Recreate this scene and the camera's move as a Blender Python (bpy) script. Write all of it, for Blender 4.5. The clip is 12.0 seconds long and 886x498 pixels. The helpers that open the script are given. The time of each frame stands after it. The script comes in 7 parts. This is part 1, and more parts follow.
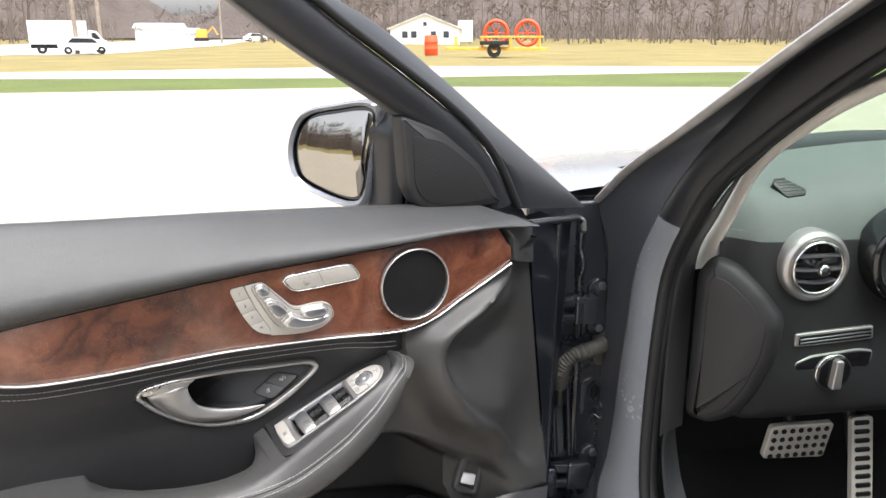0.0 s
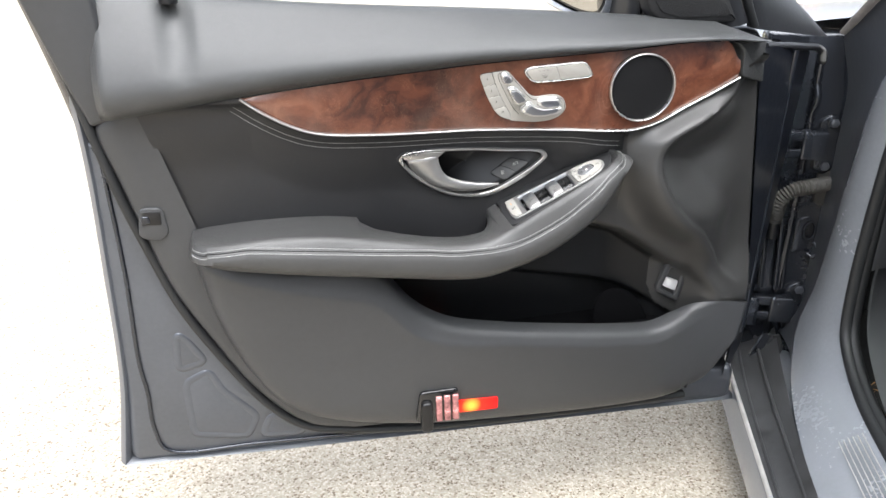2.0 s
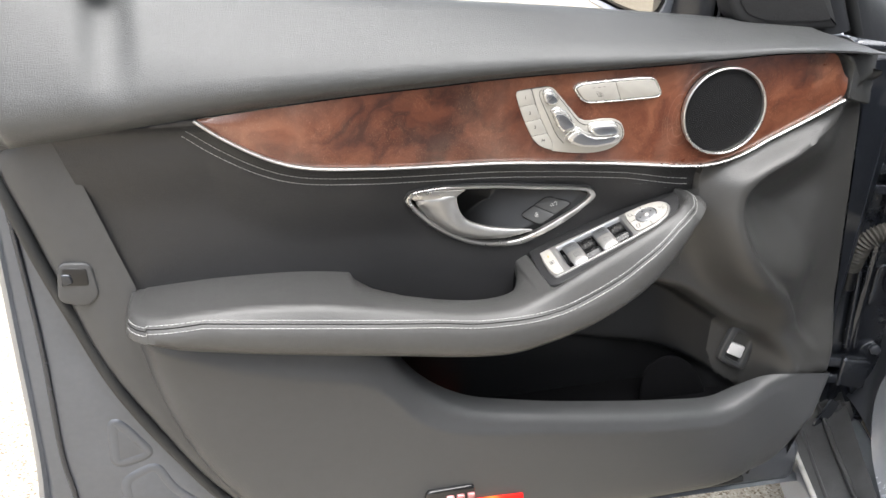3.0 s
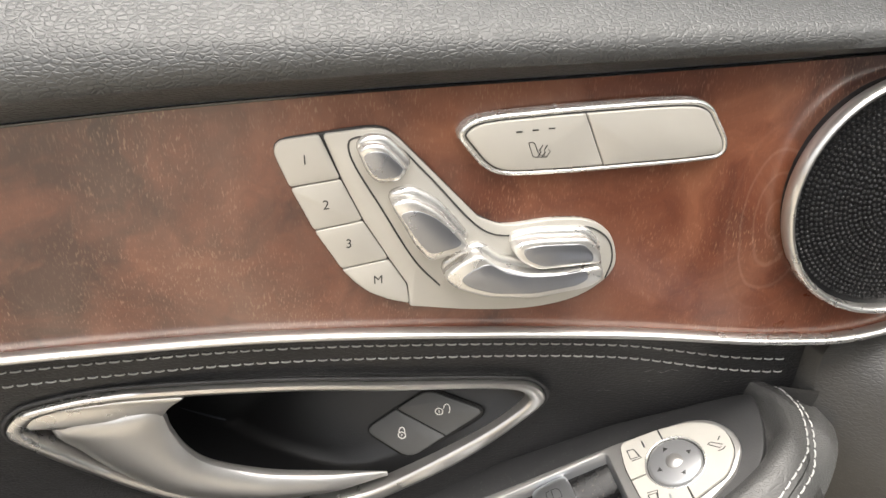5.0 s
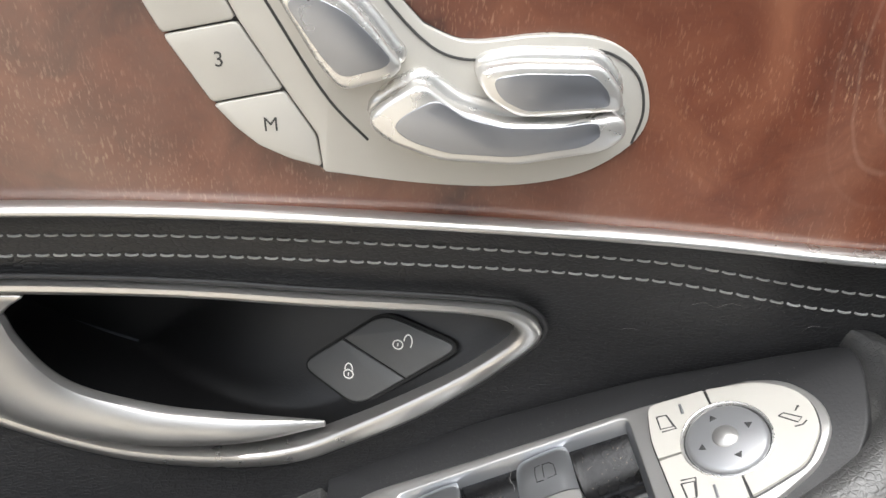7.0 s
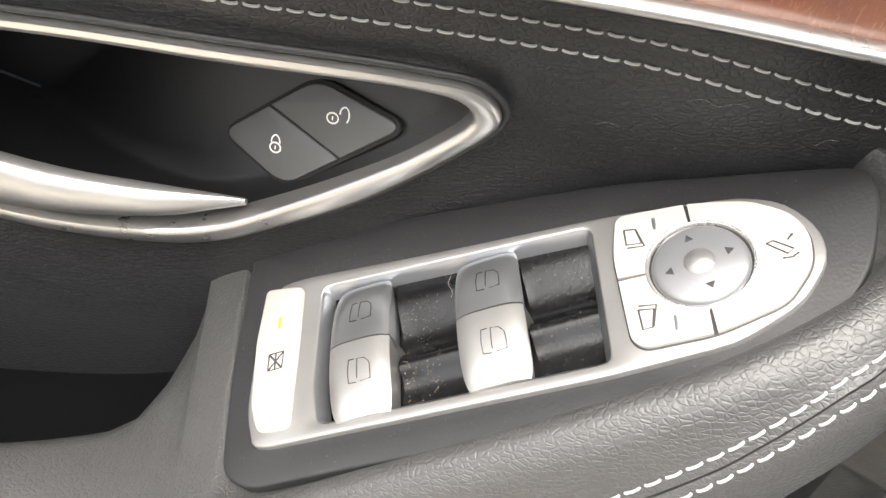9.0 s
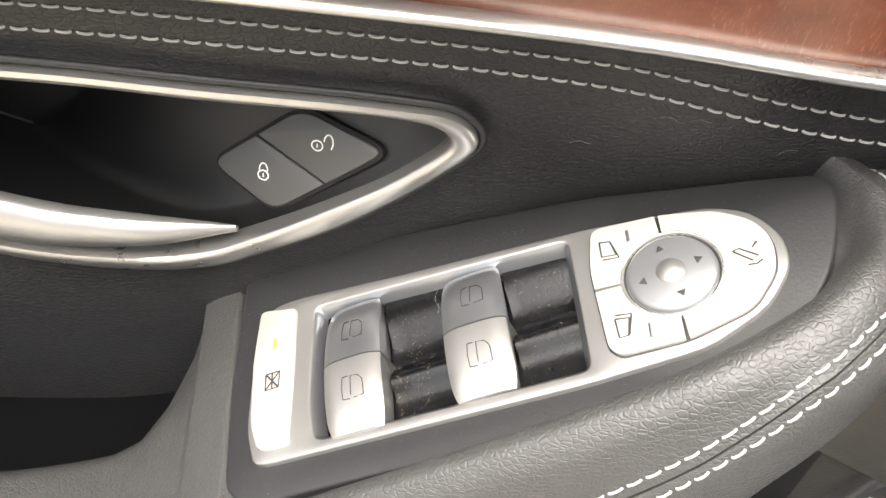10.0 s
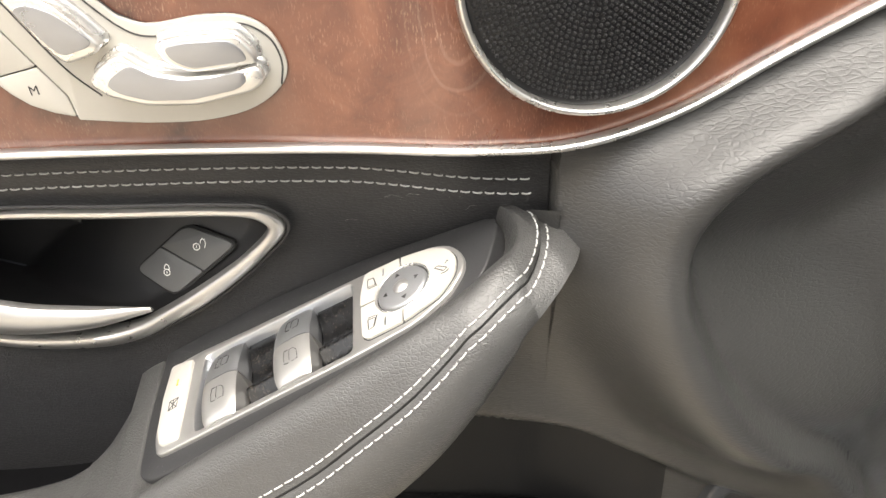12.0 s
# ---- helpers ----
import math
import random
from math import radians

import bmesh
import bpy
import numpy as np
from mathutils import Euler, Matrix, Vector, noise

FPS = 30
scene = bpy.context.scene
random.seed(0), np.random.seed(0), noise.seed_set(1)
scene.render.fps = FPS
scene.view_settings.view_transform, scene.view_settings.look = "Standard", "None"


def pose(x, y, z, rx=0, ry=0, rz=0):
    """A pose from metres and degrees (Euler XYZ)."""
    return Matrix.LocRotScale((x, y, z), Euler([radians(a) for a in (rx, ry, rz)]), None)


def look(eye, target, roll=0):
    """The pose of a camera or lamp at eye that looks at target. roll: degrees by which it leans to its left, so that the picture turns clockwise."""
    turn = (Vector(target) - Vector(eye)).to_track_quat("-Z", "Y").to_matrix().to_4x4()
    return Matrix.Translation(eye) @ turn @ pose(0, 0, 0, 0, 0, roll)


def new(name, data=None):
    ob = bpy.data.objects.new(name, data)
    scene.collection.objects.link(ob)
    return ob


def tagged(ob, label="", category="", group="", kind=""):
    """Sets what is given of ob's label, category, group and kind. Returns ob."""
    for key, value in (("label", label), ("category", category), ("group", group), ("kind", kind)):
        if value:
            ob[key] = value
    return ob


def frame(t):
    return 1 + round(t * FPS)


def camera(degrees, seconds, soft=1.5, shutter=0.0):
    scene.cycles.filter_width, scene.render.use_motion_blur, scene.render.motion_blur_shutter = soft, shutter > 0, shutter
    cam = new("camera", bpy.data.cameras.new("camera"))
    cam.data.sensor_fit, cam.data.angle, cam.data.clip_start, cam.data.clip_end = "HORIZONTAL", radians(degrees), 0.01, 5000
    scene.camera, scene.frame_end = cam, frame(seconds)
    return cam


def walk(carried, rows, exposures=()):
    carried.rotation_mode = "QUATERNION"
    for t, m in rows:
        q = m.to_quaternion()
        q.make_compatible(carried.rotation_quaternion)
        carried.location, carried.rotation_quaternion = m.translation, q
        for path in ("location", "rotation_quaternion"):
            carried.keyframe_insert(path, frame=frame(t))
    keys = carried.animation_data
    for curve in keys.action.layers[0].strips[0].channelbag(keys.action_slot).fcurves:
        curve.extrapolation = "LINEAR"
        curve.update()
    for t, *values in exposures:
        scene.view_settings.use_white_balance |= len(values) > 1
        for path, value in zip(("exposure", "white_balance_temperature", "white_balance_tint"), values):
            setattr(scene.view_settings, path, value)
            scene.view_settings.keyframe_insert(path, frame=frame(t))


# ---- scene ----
cam = camera(60.2, 12.0)
METRES, EYE, TILT, LEAN, TURN = 1.66, 1.2, -15.5, 0.0, -31.0
ROWS = [
    (0.0, 0.0, 0.0, 0.0, 0.0, 0.0, -0.0),
    (0.5, 0.0166, -0.0702, -0.0313, 9.9, -3.6, -2.73),
    (1.0, 0.0319, -0.1105, -0.0581, 14.84, -6.39, -3.4),
    (1.5, 0.0311, -0.1127, -0.0728, 16.49, -8.65, -3.82),
    (2.0, 0.0098, -0.0979, -0.073, 16.7, -9.73, -4.39),
    (2.5, -0.0384, -0.0398, -0.0617, 16.11, -9.52, -5.15),
    (3.0, -0.0668, 0.0623, -0.0566, 15.67, -9.48, -5.31),
    (5.0, -0.0788, 0.442, -0.0242, 17.51, -9.24, -5.83),
    (5.5, -0.0744, 0.4696, -0.0155, 19.46, -8.07, -6.74),
    (6.0, -0.0687, 0.4947, -0.0232, 21.29, -8.5, -7.07),
    (6.5, -0.0684, 0.5064, -0.0345, 22.62, -10.09, -7.46),
    (7.0, -0.0732, 0.5123, -0.0522, 23.29, -12.83, -7.78),
    (7.5, -0.0696, 0.5185, -0.0683, 23.51, -15.99, -8.61),
    (9.5, -0.0762, 0.5423, -0.0582, 24.0, -30.35, -12.78),
    (10.0, -0.0718, 0.5377, -0.0522, 23.06, -29.61, -10.65),
    (10.5, -0.0553, 0.5232, -0.0491, 23.12, -27.55, -9.07),
    (11.0, -0.0422, 0.5076, -0.046, 23.95, -24.54, -6.28),
    (11.5, -0.0226, 0.4898, -0.0402, 24.48, -20.92, -3.69),
    (12.0, 0.0151, 0.4834, -0.043, 23.18, -16.39, -3.2),
]
EXTRA = [
    (3.2, look((-0.007, 0.201, 1.072), (0.449, 1.966, 0.251), 1.2)),
    (4.8, look((0.222, 0.647, 0.969), (0.640, 2.422, 0.148), 0.8)),
    (7.7, look((0.319, 0.742, 0.853), (0.508, 2.433, -0.198), 2.9)),
    (9.3, look((0.328, 0.787, 0.868), (0.581, 2.188, -0.538), 8.7)),
]
POSES = [(t, pose(0, 0, EYE, TILT, LEAN, TURN) @ pose(METRES * x, METRES * y, METRES * z, 90 + pitch, roll, yaw)) for t, x, y, z, yaw, pitch, roll in ROWS]
walk(cam, sorted(POSES + EXTRA, key=lambda row: row[0]), [(0.0, 1.45, 6400, 12), (0.6, 1.52, 6350, 11), (1.5, 1.6, 6200, 10), (2.5, 1.62, 6200, 10), (3.0, 1.75, 6400, 10), (5.0, 1.6, 6850, 10), (5.5, 1.47, 6900, 10), (6.5, 1.48, 6600, 10), (7.0, 1.55, 6350, 9), (7.5, 1.72, 6350, 9), (9.5, 2.08, 6850, 10), (10.5, 2.05, 6900, 10), (12, 2.0, 6950, 10)])

# ---- world and sun: a bright overcast day ----
world = bpy.data.worlds.new("overcast")
scene.world = world
world.use_nodes = True
wn, wl = world.node_tree.nodes, world.node_tree.links
sky = wn.new("ShaderNodeTexSky")
sky.sky_type, sky.sun_disc = "NISHITA", False
sky.sun_elevation, sky.sun_rotation = radians(70), radians(200)
sky.air_density, sky.dust_density = 1.0, 4.0
grey = wn.new("ShaderNodeHueSaturation")
grey.inputs["Saturation"].default_value = 0.22
wl.new(sky.outputs[0], grey.inputs["Color"])
wl.new(grey.outputs[0], wn["Background"].inputs["Color"])
wn["Background"].inputs["Strength"].default_value = 0.15
sun = new("sun", bpy.data.lights.new("sun", "SUN"))
sun.data.energy, sun.data.angle, sun.data.color = 1.5, radians(60), (1.0, 0.97, 0.92)
sun.matrix_world = pose(0, 0, 8, 20, 0, 20)


# ---- materials ----
def material(name, color, rough=0.5, metal=0.0, vary=0.12, scale=6.0, bump=(), coat=0.0, spec=0.5, rough_vary=0.06):
    """A surface with colour and gloss varied at two scales; bump: rows of (kind, scale, metres deep)."""
    m = bpy.data.materials.new(name)
    m.use_nodes = True
    n, l = m.node_tree.nodes, m.node_tree.links
    b = n["Principled BSDF"]
    b.inputs["Metallic"].default_value = metal
    b.inputs["Specular IOR Level"].default_value = spec
    b.inputs["Coat Weight"].default_value = coat
    b.inputs["Coat Roughness"].default_value = 0.06
    geo = n.new("ShaderNodeTexCoord")
    big, fine = n.new("ShaderNodeTexNoise"), n.new("ShaderNodeTexNoise")
    big.inputs["Scale"].default_value, fine.inputs["Scale"].default_value = scale, scale * 23
    big.inputs["Detail"].default_value = 5
    fine.inputs["Detail"].default_value = 3
    for t in (big, fine):
        l.new(geo.outputs["Object"], t.inputs["Vector"])
    mix = n.new("ShaderNodeMath")
    mix.operation = "MULTIPLY_ADD"
    mix.inputs[1].default_value = 0.4
    l.new(fine.outputs[0], mix.inputs[0])
    l.new(big.outputs[0], mix.inputs[2])
    ramp = n.new("ShaderNodeMapRange")
    ramp.inputs["From Min"].default_value, ramp.inputs["From Max"].default_value = 0.4, 1.0
    ramp.inputs["To Min"].default_value, ramp.inputs["To Max"].default_value = 1 - vary, 1 + vary
    l.new(mix.outputs[0], ramp.inputs["Value"])
    col = n.new("ShaderNodeVectorMath")
    col.operation = "SCALE"
    col.inputs[0].default_value = color
    l.new(ramp.outputs[0], col.inputs["Scale"])
    l.new(col.outputs[0], b.inputs["Base Color"])
    rr = n.new("ShaderNodeMapRange")
    rr.inputs["From Min"].default_value, rr.inputs["From Max"].default_value = 0.4, 1.0
    rr.inputs["To Min"].default_value, rr.inputs["To Max"].default_value = max(0.02, rough - rough_vary), min(1, rough + rough_vary)
    l.new(mix.outputs[0], rr.inputs["Value"])
    l.new(rr.outputs[0], b.inputs["Roughness"])
    last = None
    for kind, sc, deep in bump:
        if kind == "pebble":
            tex = n.new("ShaderNodeTexVoronoi")
            tex.feature = "DISTANCE_TO_EDGE"
            warp = n.new("ShaderNodeTexNoise")
            warp.inputs["Scale"].default_value = sc * 0.5
            l.new(geo.outputs["Object"], warp.inputs["Vector"])
            add = n.new("ShaderNodeVectorMath")
            add.operation = "MULTIPLY_ADD"
            add.inputs[1].default_value = (0.5 / sc,) * 3
            l.new(warp.outputs["Color"], add.inputs[0])
            l.new(geo.outputs["Object"], add.inputs[2])
            turn = n.new("ShaderNodeMapping")
            turn.inputs["Rotation"].default_value = (0.2, 0.5, 0.3)
            turn.inputs["Scale"].default_value = (0.85, 1.0, 1.1)
            l.new(add.outputs[0], turn.inputs["Vector"])
            l.new(turn.outputs[0], tex.inputs["Vector"])
            sm = n.new("ShaderNodeMapRange")
            sm.interpolation_type = "SMOOTHSTEP"
            sm.inputs["From Min"].default_value, sm.inputs["From Max"].default_value = 0.0, 0.20
            l.new(tex.outputs["Distance"], sm.inputs["Value"])
            out = sm.outputs[0]
        elif kind in ("hide", "wrinkle"):
            # irregular pebbles with thin creases between them; wrinkles run along the door
            warp = n.new("ShaderNodeTexNoise")
            warp.inputs["Scale"].default_value = sc * 0.35
            warp.inputs["Detail"].default_value = 3
            l.new(geo.outputs["Object"], warp.inputs["Vector"])
            add = n.new("ShaderNodeVectorMath")
            add.operation = "MULTIPLY_ADD"
            add.inputs[1].default_value = (0.75 / sc,) * 3
            l.new(warp.outputs["Color"], add.inputs[0])
            l.new(geo.outputs["Object"], add.inputs[2])
            turn = n.new("ShaderNodeMapping")
            turn.inputs["Rotation"].default_value = (0.1, 0.25, 0.1)
            turn.inputs["Scale"].default_value = (0.72, 0.9, 1.2) if kind == "hide" else (0.28, 0.8, 1.35)
            l.new(add.outputs[0], turn.inputs["Vector"])
            tex = n.new("ShaderNodeTexVoronoi")
            tex.feature = "DISTANCE_TO_EDGE"
            l.new(turn.outputs[0], tex.inputs["Vector"])
            sm = n.new("ShaderNodeMapRange")
            sm.interpolation_type = "SMOOTHERSTEP"
            sm.inputs["From Min"].default_value, sm.inputs["From Max"].default_value = 0.0, 0.22
            l.new(tex.outputs["Distance"], sm.inputs["Value"])
            out = sm.outputs[0]
        elif kind == "cells":
            tex = n.new("ShaderNodeTexVoronoi")
            tex.feature = "DISTANCE_TO_EDGE"
            out = tex.outputs["Distance"]
            warp = n.new("ShaderNodeTexNoise")
            warp.inputs["Scale"].default_value = sc * 0.6
            l.new(geo.outputs["Object"], warp.inputs["Vector"])
            add = n.new("ShaderNodeVectorMath")
            add.operation = "MULTIPLY_ADD"
            add.inputs[1].default_value = (0.4 / sc,) * 3
            l.new(warp.outputs["Color"], add.inputs[0])
            l.new(geo.outputs["Object"], add.inputs[2])
            l.new(add.outputs[0], tex.inputs["Vector"])
            sm = n.new("ShaderNodeMapRange")
            sm.interpolation_type = "SMOOTHSTEP"
            sm.inputs["From Max"].default_value = 0.13
            l.new(out, sm.inputs["Value"])
            out = sm.outputs[0]
        else:
            tex = n.new("ShaderNodeTexNoise")
            tex.inputs["Detail"].default_value = 4
            out = tex.outputs[0]
            l.new(geo.outputs["Object"], tex.inputs["Vector"])
        tex.inputs["Scale"].default_value = sc
        bp = n.new("ShaderNodeBump")
        bp.inputs["Strength"].default_value = 1.0
        bp.inputs["Distance"].default_value = deep
        l.new(out, bp.inputs["Height"])
        if last:
            l.new(last.outputs[0], bp.inputs["Normal"])
        last = bp
    if last:
        l.new(last.outputs[0], b.inputs["Normal"])
    return m


LEATHER = material("grained_leather", (0.052, 0.0515, 0.0505), 0.37, bump=[("hide", 580, 0.00009), ("noise", 1100, 0.00010), ("noise", 40, 0.0006)], vary=0.15)
VINYL = material("grained_vinyl", (0.055, 0.0565, 0.057), 0.36, bump=[("hide", 540, 0.00014), ("noise", 900, 0.00012), ("noise", 30, 0.0006)], vary=0.15)
INSERT = material("smooth_leather", (0.017, 0.017, 0.018), 0.43, bump=[("hide", 520, 0.00012), ("noise", 900, 0.00008), ("noise", 25, 0.0014)], vary=0.2)
PLASTIC = material("moulded_plastic", (0.046, 0.047, 0.049), 0.42, bump=[("hide", 520, 0.00006), ("noise", 900, 0.0001)], vary=0.14, scale=4)
FRONT = material("grained_front_plastic", (0.036, 0.0355, 0.0345), 0.42, bump=[("wrinkle", 420, 0.00007), ("noise", 900, 0.0001)], vary=0.14, scale=4)
BLACK = material("black_plastic", (0.006, 0.006, 0.007), 0.36, bump=[("noise", 1100, 0.0001)], vary=0.2)
RUBBER = material("black_rubber", (0.014, 0.015, 0.016), 0.55, bump=[("noise", 150, 0.0004)], vary=0.25)
PAINT = material("grey_metallic_paint", (0.34, 0.36, 0.395), 0.24, metal=0.35, coat=0.45, vary=0.10)
PAINT.node_tree.nodes["Principled BSDF"].inputs["Coat Roughness"].default_value = 0.20
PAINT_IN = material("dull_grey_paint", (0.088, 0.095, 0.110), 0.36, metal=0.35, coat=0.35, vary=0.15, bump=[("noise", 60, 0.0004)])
HEM = material("grey_hem_paint", (0.10, 0.108, 0.122), 0.4, coat=0.3, vary=0.15)
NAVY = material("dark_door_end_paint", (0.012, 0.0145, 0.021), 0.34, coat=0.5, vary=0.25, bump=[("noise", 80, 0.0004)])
SILL = material("dusty_sill", (0.040, 0.041, 0.043), 0.5, vary=0.6, scale=25, bump=[("noise", 300, 0.0003)], rough_vary=0.2)
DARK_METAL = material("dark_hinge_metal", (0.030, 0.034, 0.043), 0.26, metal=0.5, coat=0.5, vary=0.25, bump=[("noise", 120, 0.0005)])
SILVER = material("satin_silver", (0.42, 0.412, 0.40), 0.33, metal=0.75, vary=0.05, bump=[("noise", 1500, 0.00004)])
CHROME = material("satin_chrome", (0.78, 0.77, 0.75), 0.16, metal=1.0, vary=0.04)
PEARL = material("silver_button", (0.43, 0.415, 0.38), 0.40, metal=0.2, vary=0.04, bump=[("noise", 1800, 0.00003)])
GUNMETAL = material("smoked_silver", (0.38, 0.39, 0.405), 0.3, metal=0.85, vary=0.06)
DIAL = material("grey_silver_dial", (0.36, 0.365, 0.375), 0.36, metal=0.7, vary=0.05)
INK = material("dark_print", (0.03, 0.03, 0.03), 0.6)
WHITE_INK = material("pale_print", (0.65, 0.65, 0.62), 0.6)
AMBER = material("amber_print", (0.90, 0.36, 0.03), 0.5)
THREAD = material("pale_grey_thread", (0.40, 0.40, 0.39), 0.7, vary=0.2, scale=60)
CREAM = material("cream_cloth_trim", (0.74, 0.72, 0.68), 0.8, bump=[("noise", 800, 0.0003)])
GLOSS_BLACK = material("gloss_black", (0.008, 0.008, 0.009), 0.12, coat=0.5)
SATIN = material("satin_bezel", (0.52, 0.51, 0.495), 0.30, metal=0.9, vary=0.04)
SURROUND = material("matt_black_surround", (0.019, 0.019, 0.020), 0.52, bump=[("noise", 1000, 0.00012)], vary=0.15, scale=5)
SEAL = material("satin_black_frame", (0.020, 0.021, 0.024), 0.38, bump=[("noise", 200, 0.0002)], vary=0.2)
# near-black and unshiny: the shade inside recesses is put into this colour
RECESS_SHADE = material("recess_shade_black", (0.0035, 0.0035, 0.004), 0.95, spec=0.05)
SMOKE = material("smoked_knob_face", (0.30, 0.31, 0.335), 0.28, metal=0.85, vary=0.05)
BRIGHT = material("polished_silver_edge", (0.62, 0.61, 0.59), 0.26, metal=0.75, vary=0.03)
# dash vinyl lightened: light falling through the windscreen is put into the colour
DASH_TOP_LIT = material("lit_grey_green_dash_top", (0.105, 0.125, 0.118), 0.5, bump=[("pebble", 400, 0.0003)], vary=0.12)
DASH = material("dark_dash_vinyl", (0.018, 0.0185, 0.0195), 0.5, spec=0.3, bump=[("cells", 400, 0.0003)], vary=0.15)
CARPET = material("black_carpet", (0.012, 0.012, 0.013), 0.95, bump=[("noise", 700, 0.002)], vary=0.4)
STEEL = material("brushed_pedal_steel", (0.62, 0.59, 0.52), 0.35, metal=0.45, vary=0.1)
BOOT = material("ribbed_rubber_boot", (0.06, 0.057, 0.05), 0.6, vary=0.25)
MIRROR = material("mirror_glass", (0.42, 0.41, 0.385), 0.02, metal=1.0, vary=0.01, rough_vary=0.005)


def burl_wood():
    m = material("burl_walnut", (0.2, 0.1, 0.06), 0.34, coat=0.7, bump=[("noise", 500, 0.00006)], rough_vary=0.10)
    n, l = m.node_tree.nodes, m.node_tree.links
    b = n["Principled BSDF"]
    b.inputs["Coat Roughness"].default_value = 0.12
    co = n.new("ShaderNodeTexCoord")
    warp = n.new("ShaderNodeTexNoise")
    warp.inputs["Scale"].default_value, warp.inputs["Detail"].default_value = 9, 4
    l.new(co.outputs["Object"], warp.inputs["Vector"])
    add = n.new("ShaderNodeVectorMath")
    add.operation = "MULTIPLY_ADD"
    add.inputs[1].default_value = (0.22, 0.22, 0.22)
    l.new(warp.outputs["Color"], add.inputs[0])
    l.new(co.outputs["Object"], add.inputs[2])
    grain = n.new("ShaderNodeTexNoise")
    grain.inputs["Scale"].default_value, grain.inputs["Detail"].default_value, grain.inputs["Roughness"].default_value = 11, 9, 0.60
    grain.inputs["Distortion"].default_value = 0.9
    l.new(add.outputs[0], grain.inputs["Vector"])
    ramp = n.new("ShaderNodeValToRGB")
    ramp.color_ramp.elements[0].position, ramp.color_ramp.elements[0].color = 0.34, (0.042, 0.0135, 0.009, 1)
    ramp.color_ramp.elements[1].position, ramp.color_ramp.elements[1].color = 0.68, (0.190, 0.075, 0.041, 1)
    e = ramp.color_ramp.elements.new(0.5)
    e.color = (0.118, 0.039, 0.0215, 1)
    l.new(grain.outputs[0], ramp.inputs[0])
    # short pale pores, thick in some patches and nearly absent in others
    fleck = n.new("ShaderNodeTexNoise")
    fleck.inputs["Scale"].default_value, fleck.inputs["Detail"].default_value = 1500, 2
    st = n.new("ShaderNodeMapping")
    st.inputs["Scale"].default_value = (1.0, 0.6, 0.26)
    st.inputs["Rotation"].default_value = (0, 0.30, 0)
    l.new(co.outputs["Object"], st.inputs["Vector"])
    l.new(st.outputs[0], fleck.inputs["Vector"])
    fr = n.new("ShaderNodeMapRange")
    fr.inputs["From Min"].default_value, fr.inputs["From Max"].default_value = 0.56, 0.74
    l.new(fleck.outputs[0], fr.inputs["Value"])
    patch = n.new("ShaderNodeTexNoise")
    patch.inputs["Scale"].default_value, patch.inputs["Detail"].default_value = 26, 4
    l.new(co.outputs["Object"], patch.inputs["Vector"])
    pr = n.new("ShaderNodeMapRange")
    pr.inputs["From Min"].default_value, pr.inputs["From Max"].default_value = 0.42, 0.68
    pr.inputs["To Min"].default_value, pr.inputs["To Max"].default_value = 0.05, 0.30
    l.new(patch.outputs[0], pr.inputs["Value"])
    thick = n.new("ShaderNodeMath")
    thick.operation = "MULTIPLY"
    l.new(fr.outputs[0], thick.inputs[0])
    l.new(pr.outputs[0], thick.inputs[1])
    mix = n.new("ShaderNodeMix")
    mix.data_type = "RGBA"
    mix.inputs[7].default_value = (0.50, 0.34, 0.22, 1)
    l.new(thick.outputs[0], mix.inputs[0])
    l.new(ramp.outputs[0], mix.inputs[6])
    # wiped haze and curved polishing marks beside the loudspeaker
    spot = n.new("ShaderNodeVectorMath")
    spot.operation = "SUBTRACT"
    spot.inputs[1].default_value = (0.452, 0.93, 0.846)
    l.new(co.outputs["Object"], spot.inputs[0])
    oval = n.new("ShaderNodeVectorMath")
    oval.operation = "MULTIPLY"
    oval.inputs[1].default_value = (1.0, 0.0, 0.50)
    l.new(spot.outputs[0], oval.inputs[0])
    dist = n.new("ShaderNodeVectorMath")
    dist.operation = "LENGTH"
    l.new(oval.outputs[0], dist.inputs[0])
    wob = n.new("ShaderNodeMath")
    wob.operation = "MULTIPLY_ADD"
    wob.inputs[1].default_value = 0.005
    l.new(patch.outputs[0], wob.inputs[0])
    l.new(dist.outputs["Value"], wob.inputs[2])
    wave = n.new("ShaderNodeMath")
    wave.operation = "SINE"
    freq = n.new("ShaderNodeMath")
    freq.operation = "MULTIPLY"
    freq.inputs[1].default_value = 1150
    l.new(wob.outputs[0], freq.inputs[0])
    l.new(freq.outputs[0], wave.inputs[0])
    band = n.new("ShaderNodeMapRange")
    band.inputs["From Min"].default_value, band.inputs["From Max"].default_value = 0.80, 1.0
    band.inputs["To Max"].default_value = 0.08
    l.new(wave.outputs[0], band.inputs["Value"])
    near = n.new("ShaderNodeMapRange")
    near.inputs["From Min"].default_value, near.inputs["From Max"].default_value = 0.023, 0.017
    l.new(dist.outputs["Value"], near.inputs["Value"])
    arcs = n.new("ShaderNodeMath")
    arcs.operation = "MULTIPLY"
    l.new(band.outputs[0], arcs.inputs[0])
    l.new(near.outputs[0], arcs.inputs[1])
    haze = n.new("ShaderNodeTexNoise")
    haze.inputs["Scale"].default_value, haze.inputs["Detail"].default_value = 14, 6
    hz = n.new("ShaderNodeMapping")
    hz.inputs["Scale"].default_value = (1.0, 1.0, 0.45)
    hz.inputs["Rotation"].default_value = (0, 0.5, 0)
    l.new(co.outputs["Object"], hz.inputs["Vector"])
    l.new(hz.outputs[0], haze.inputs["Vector"])
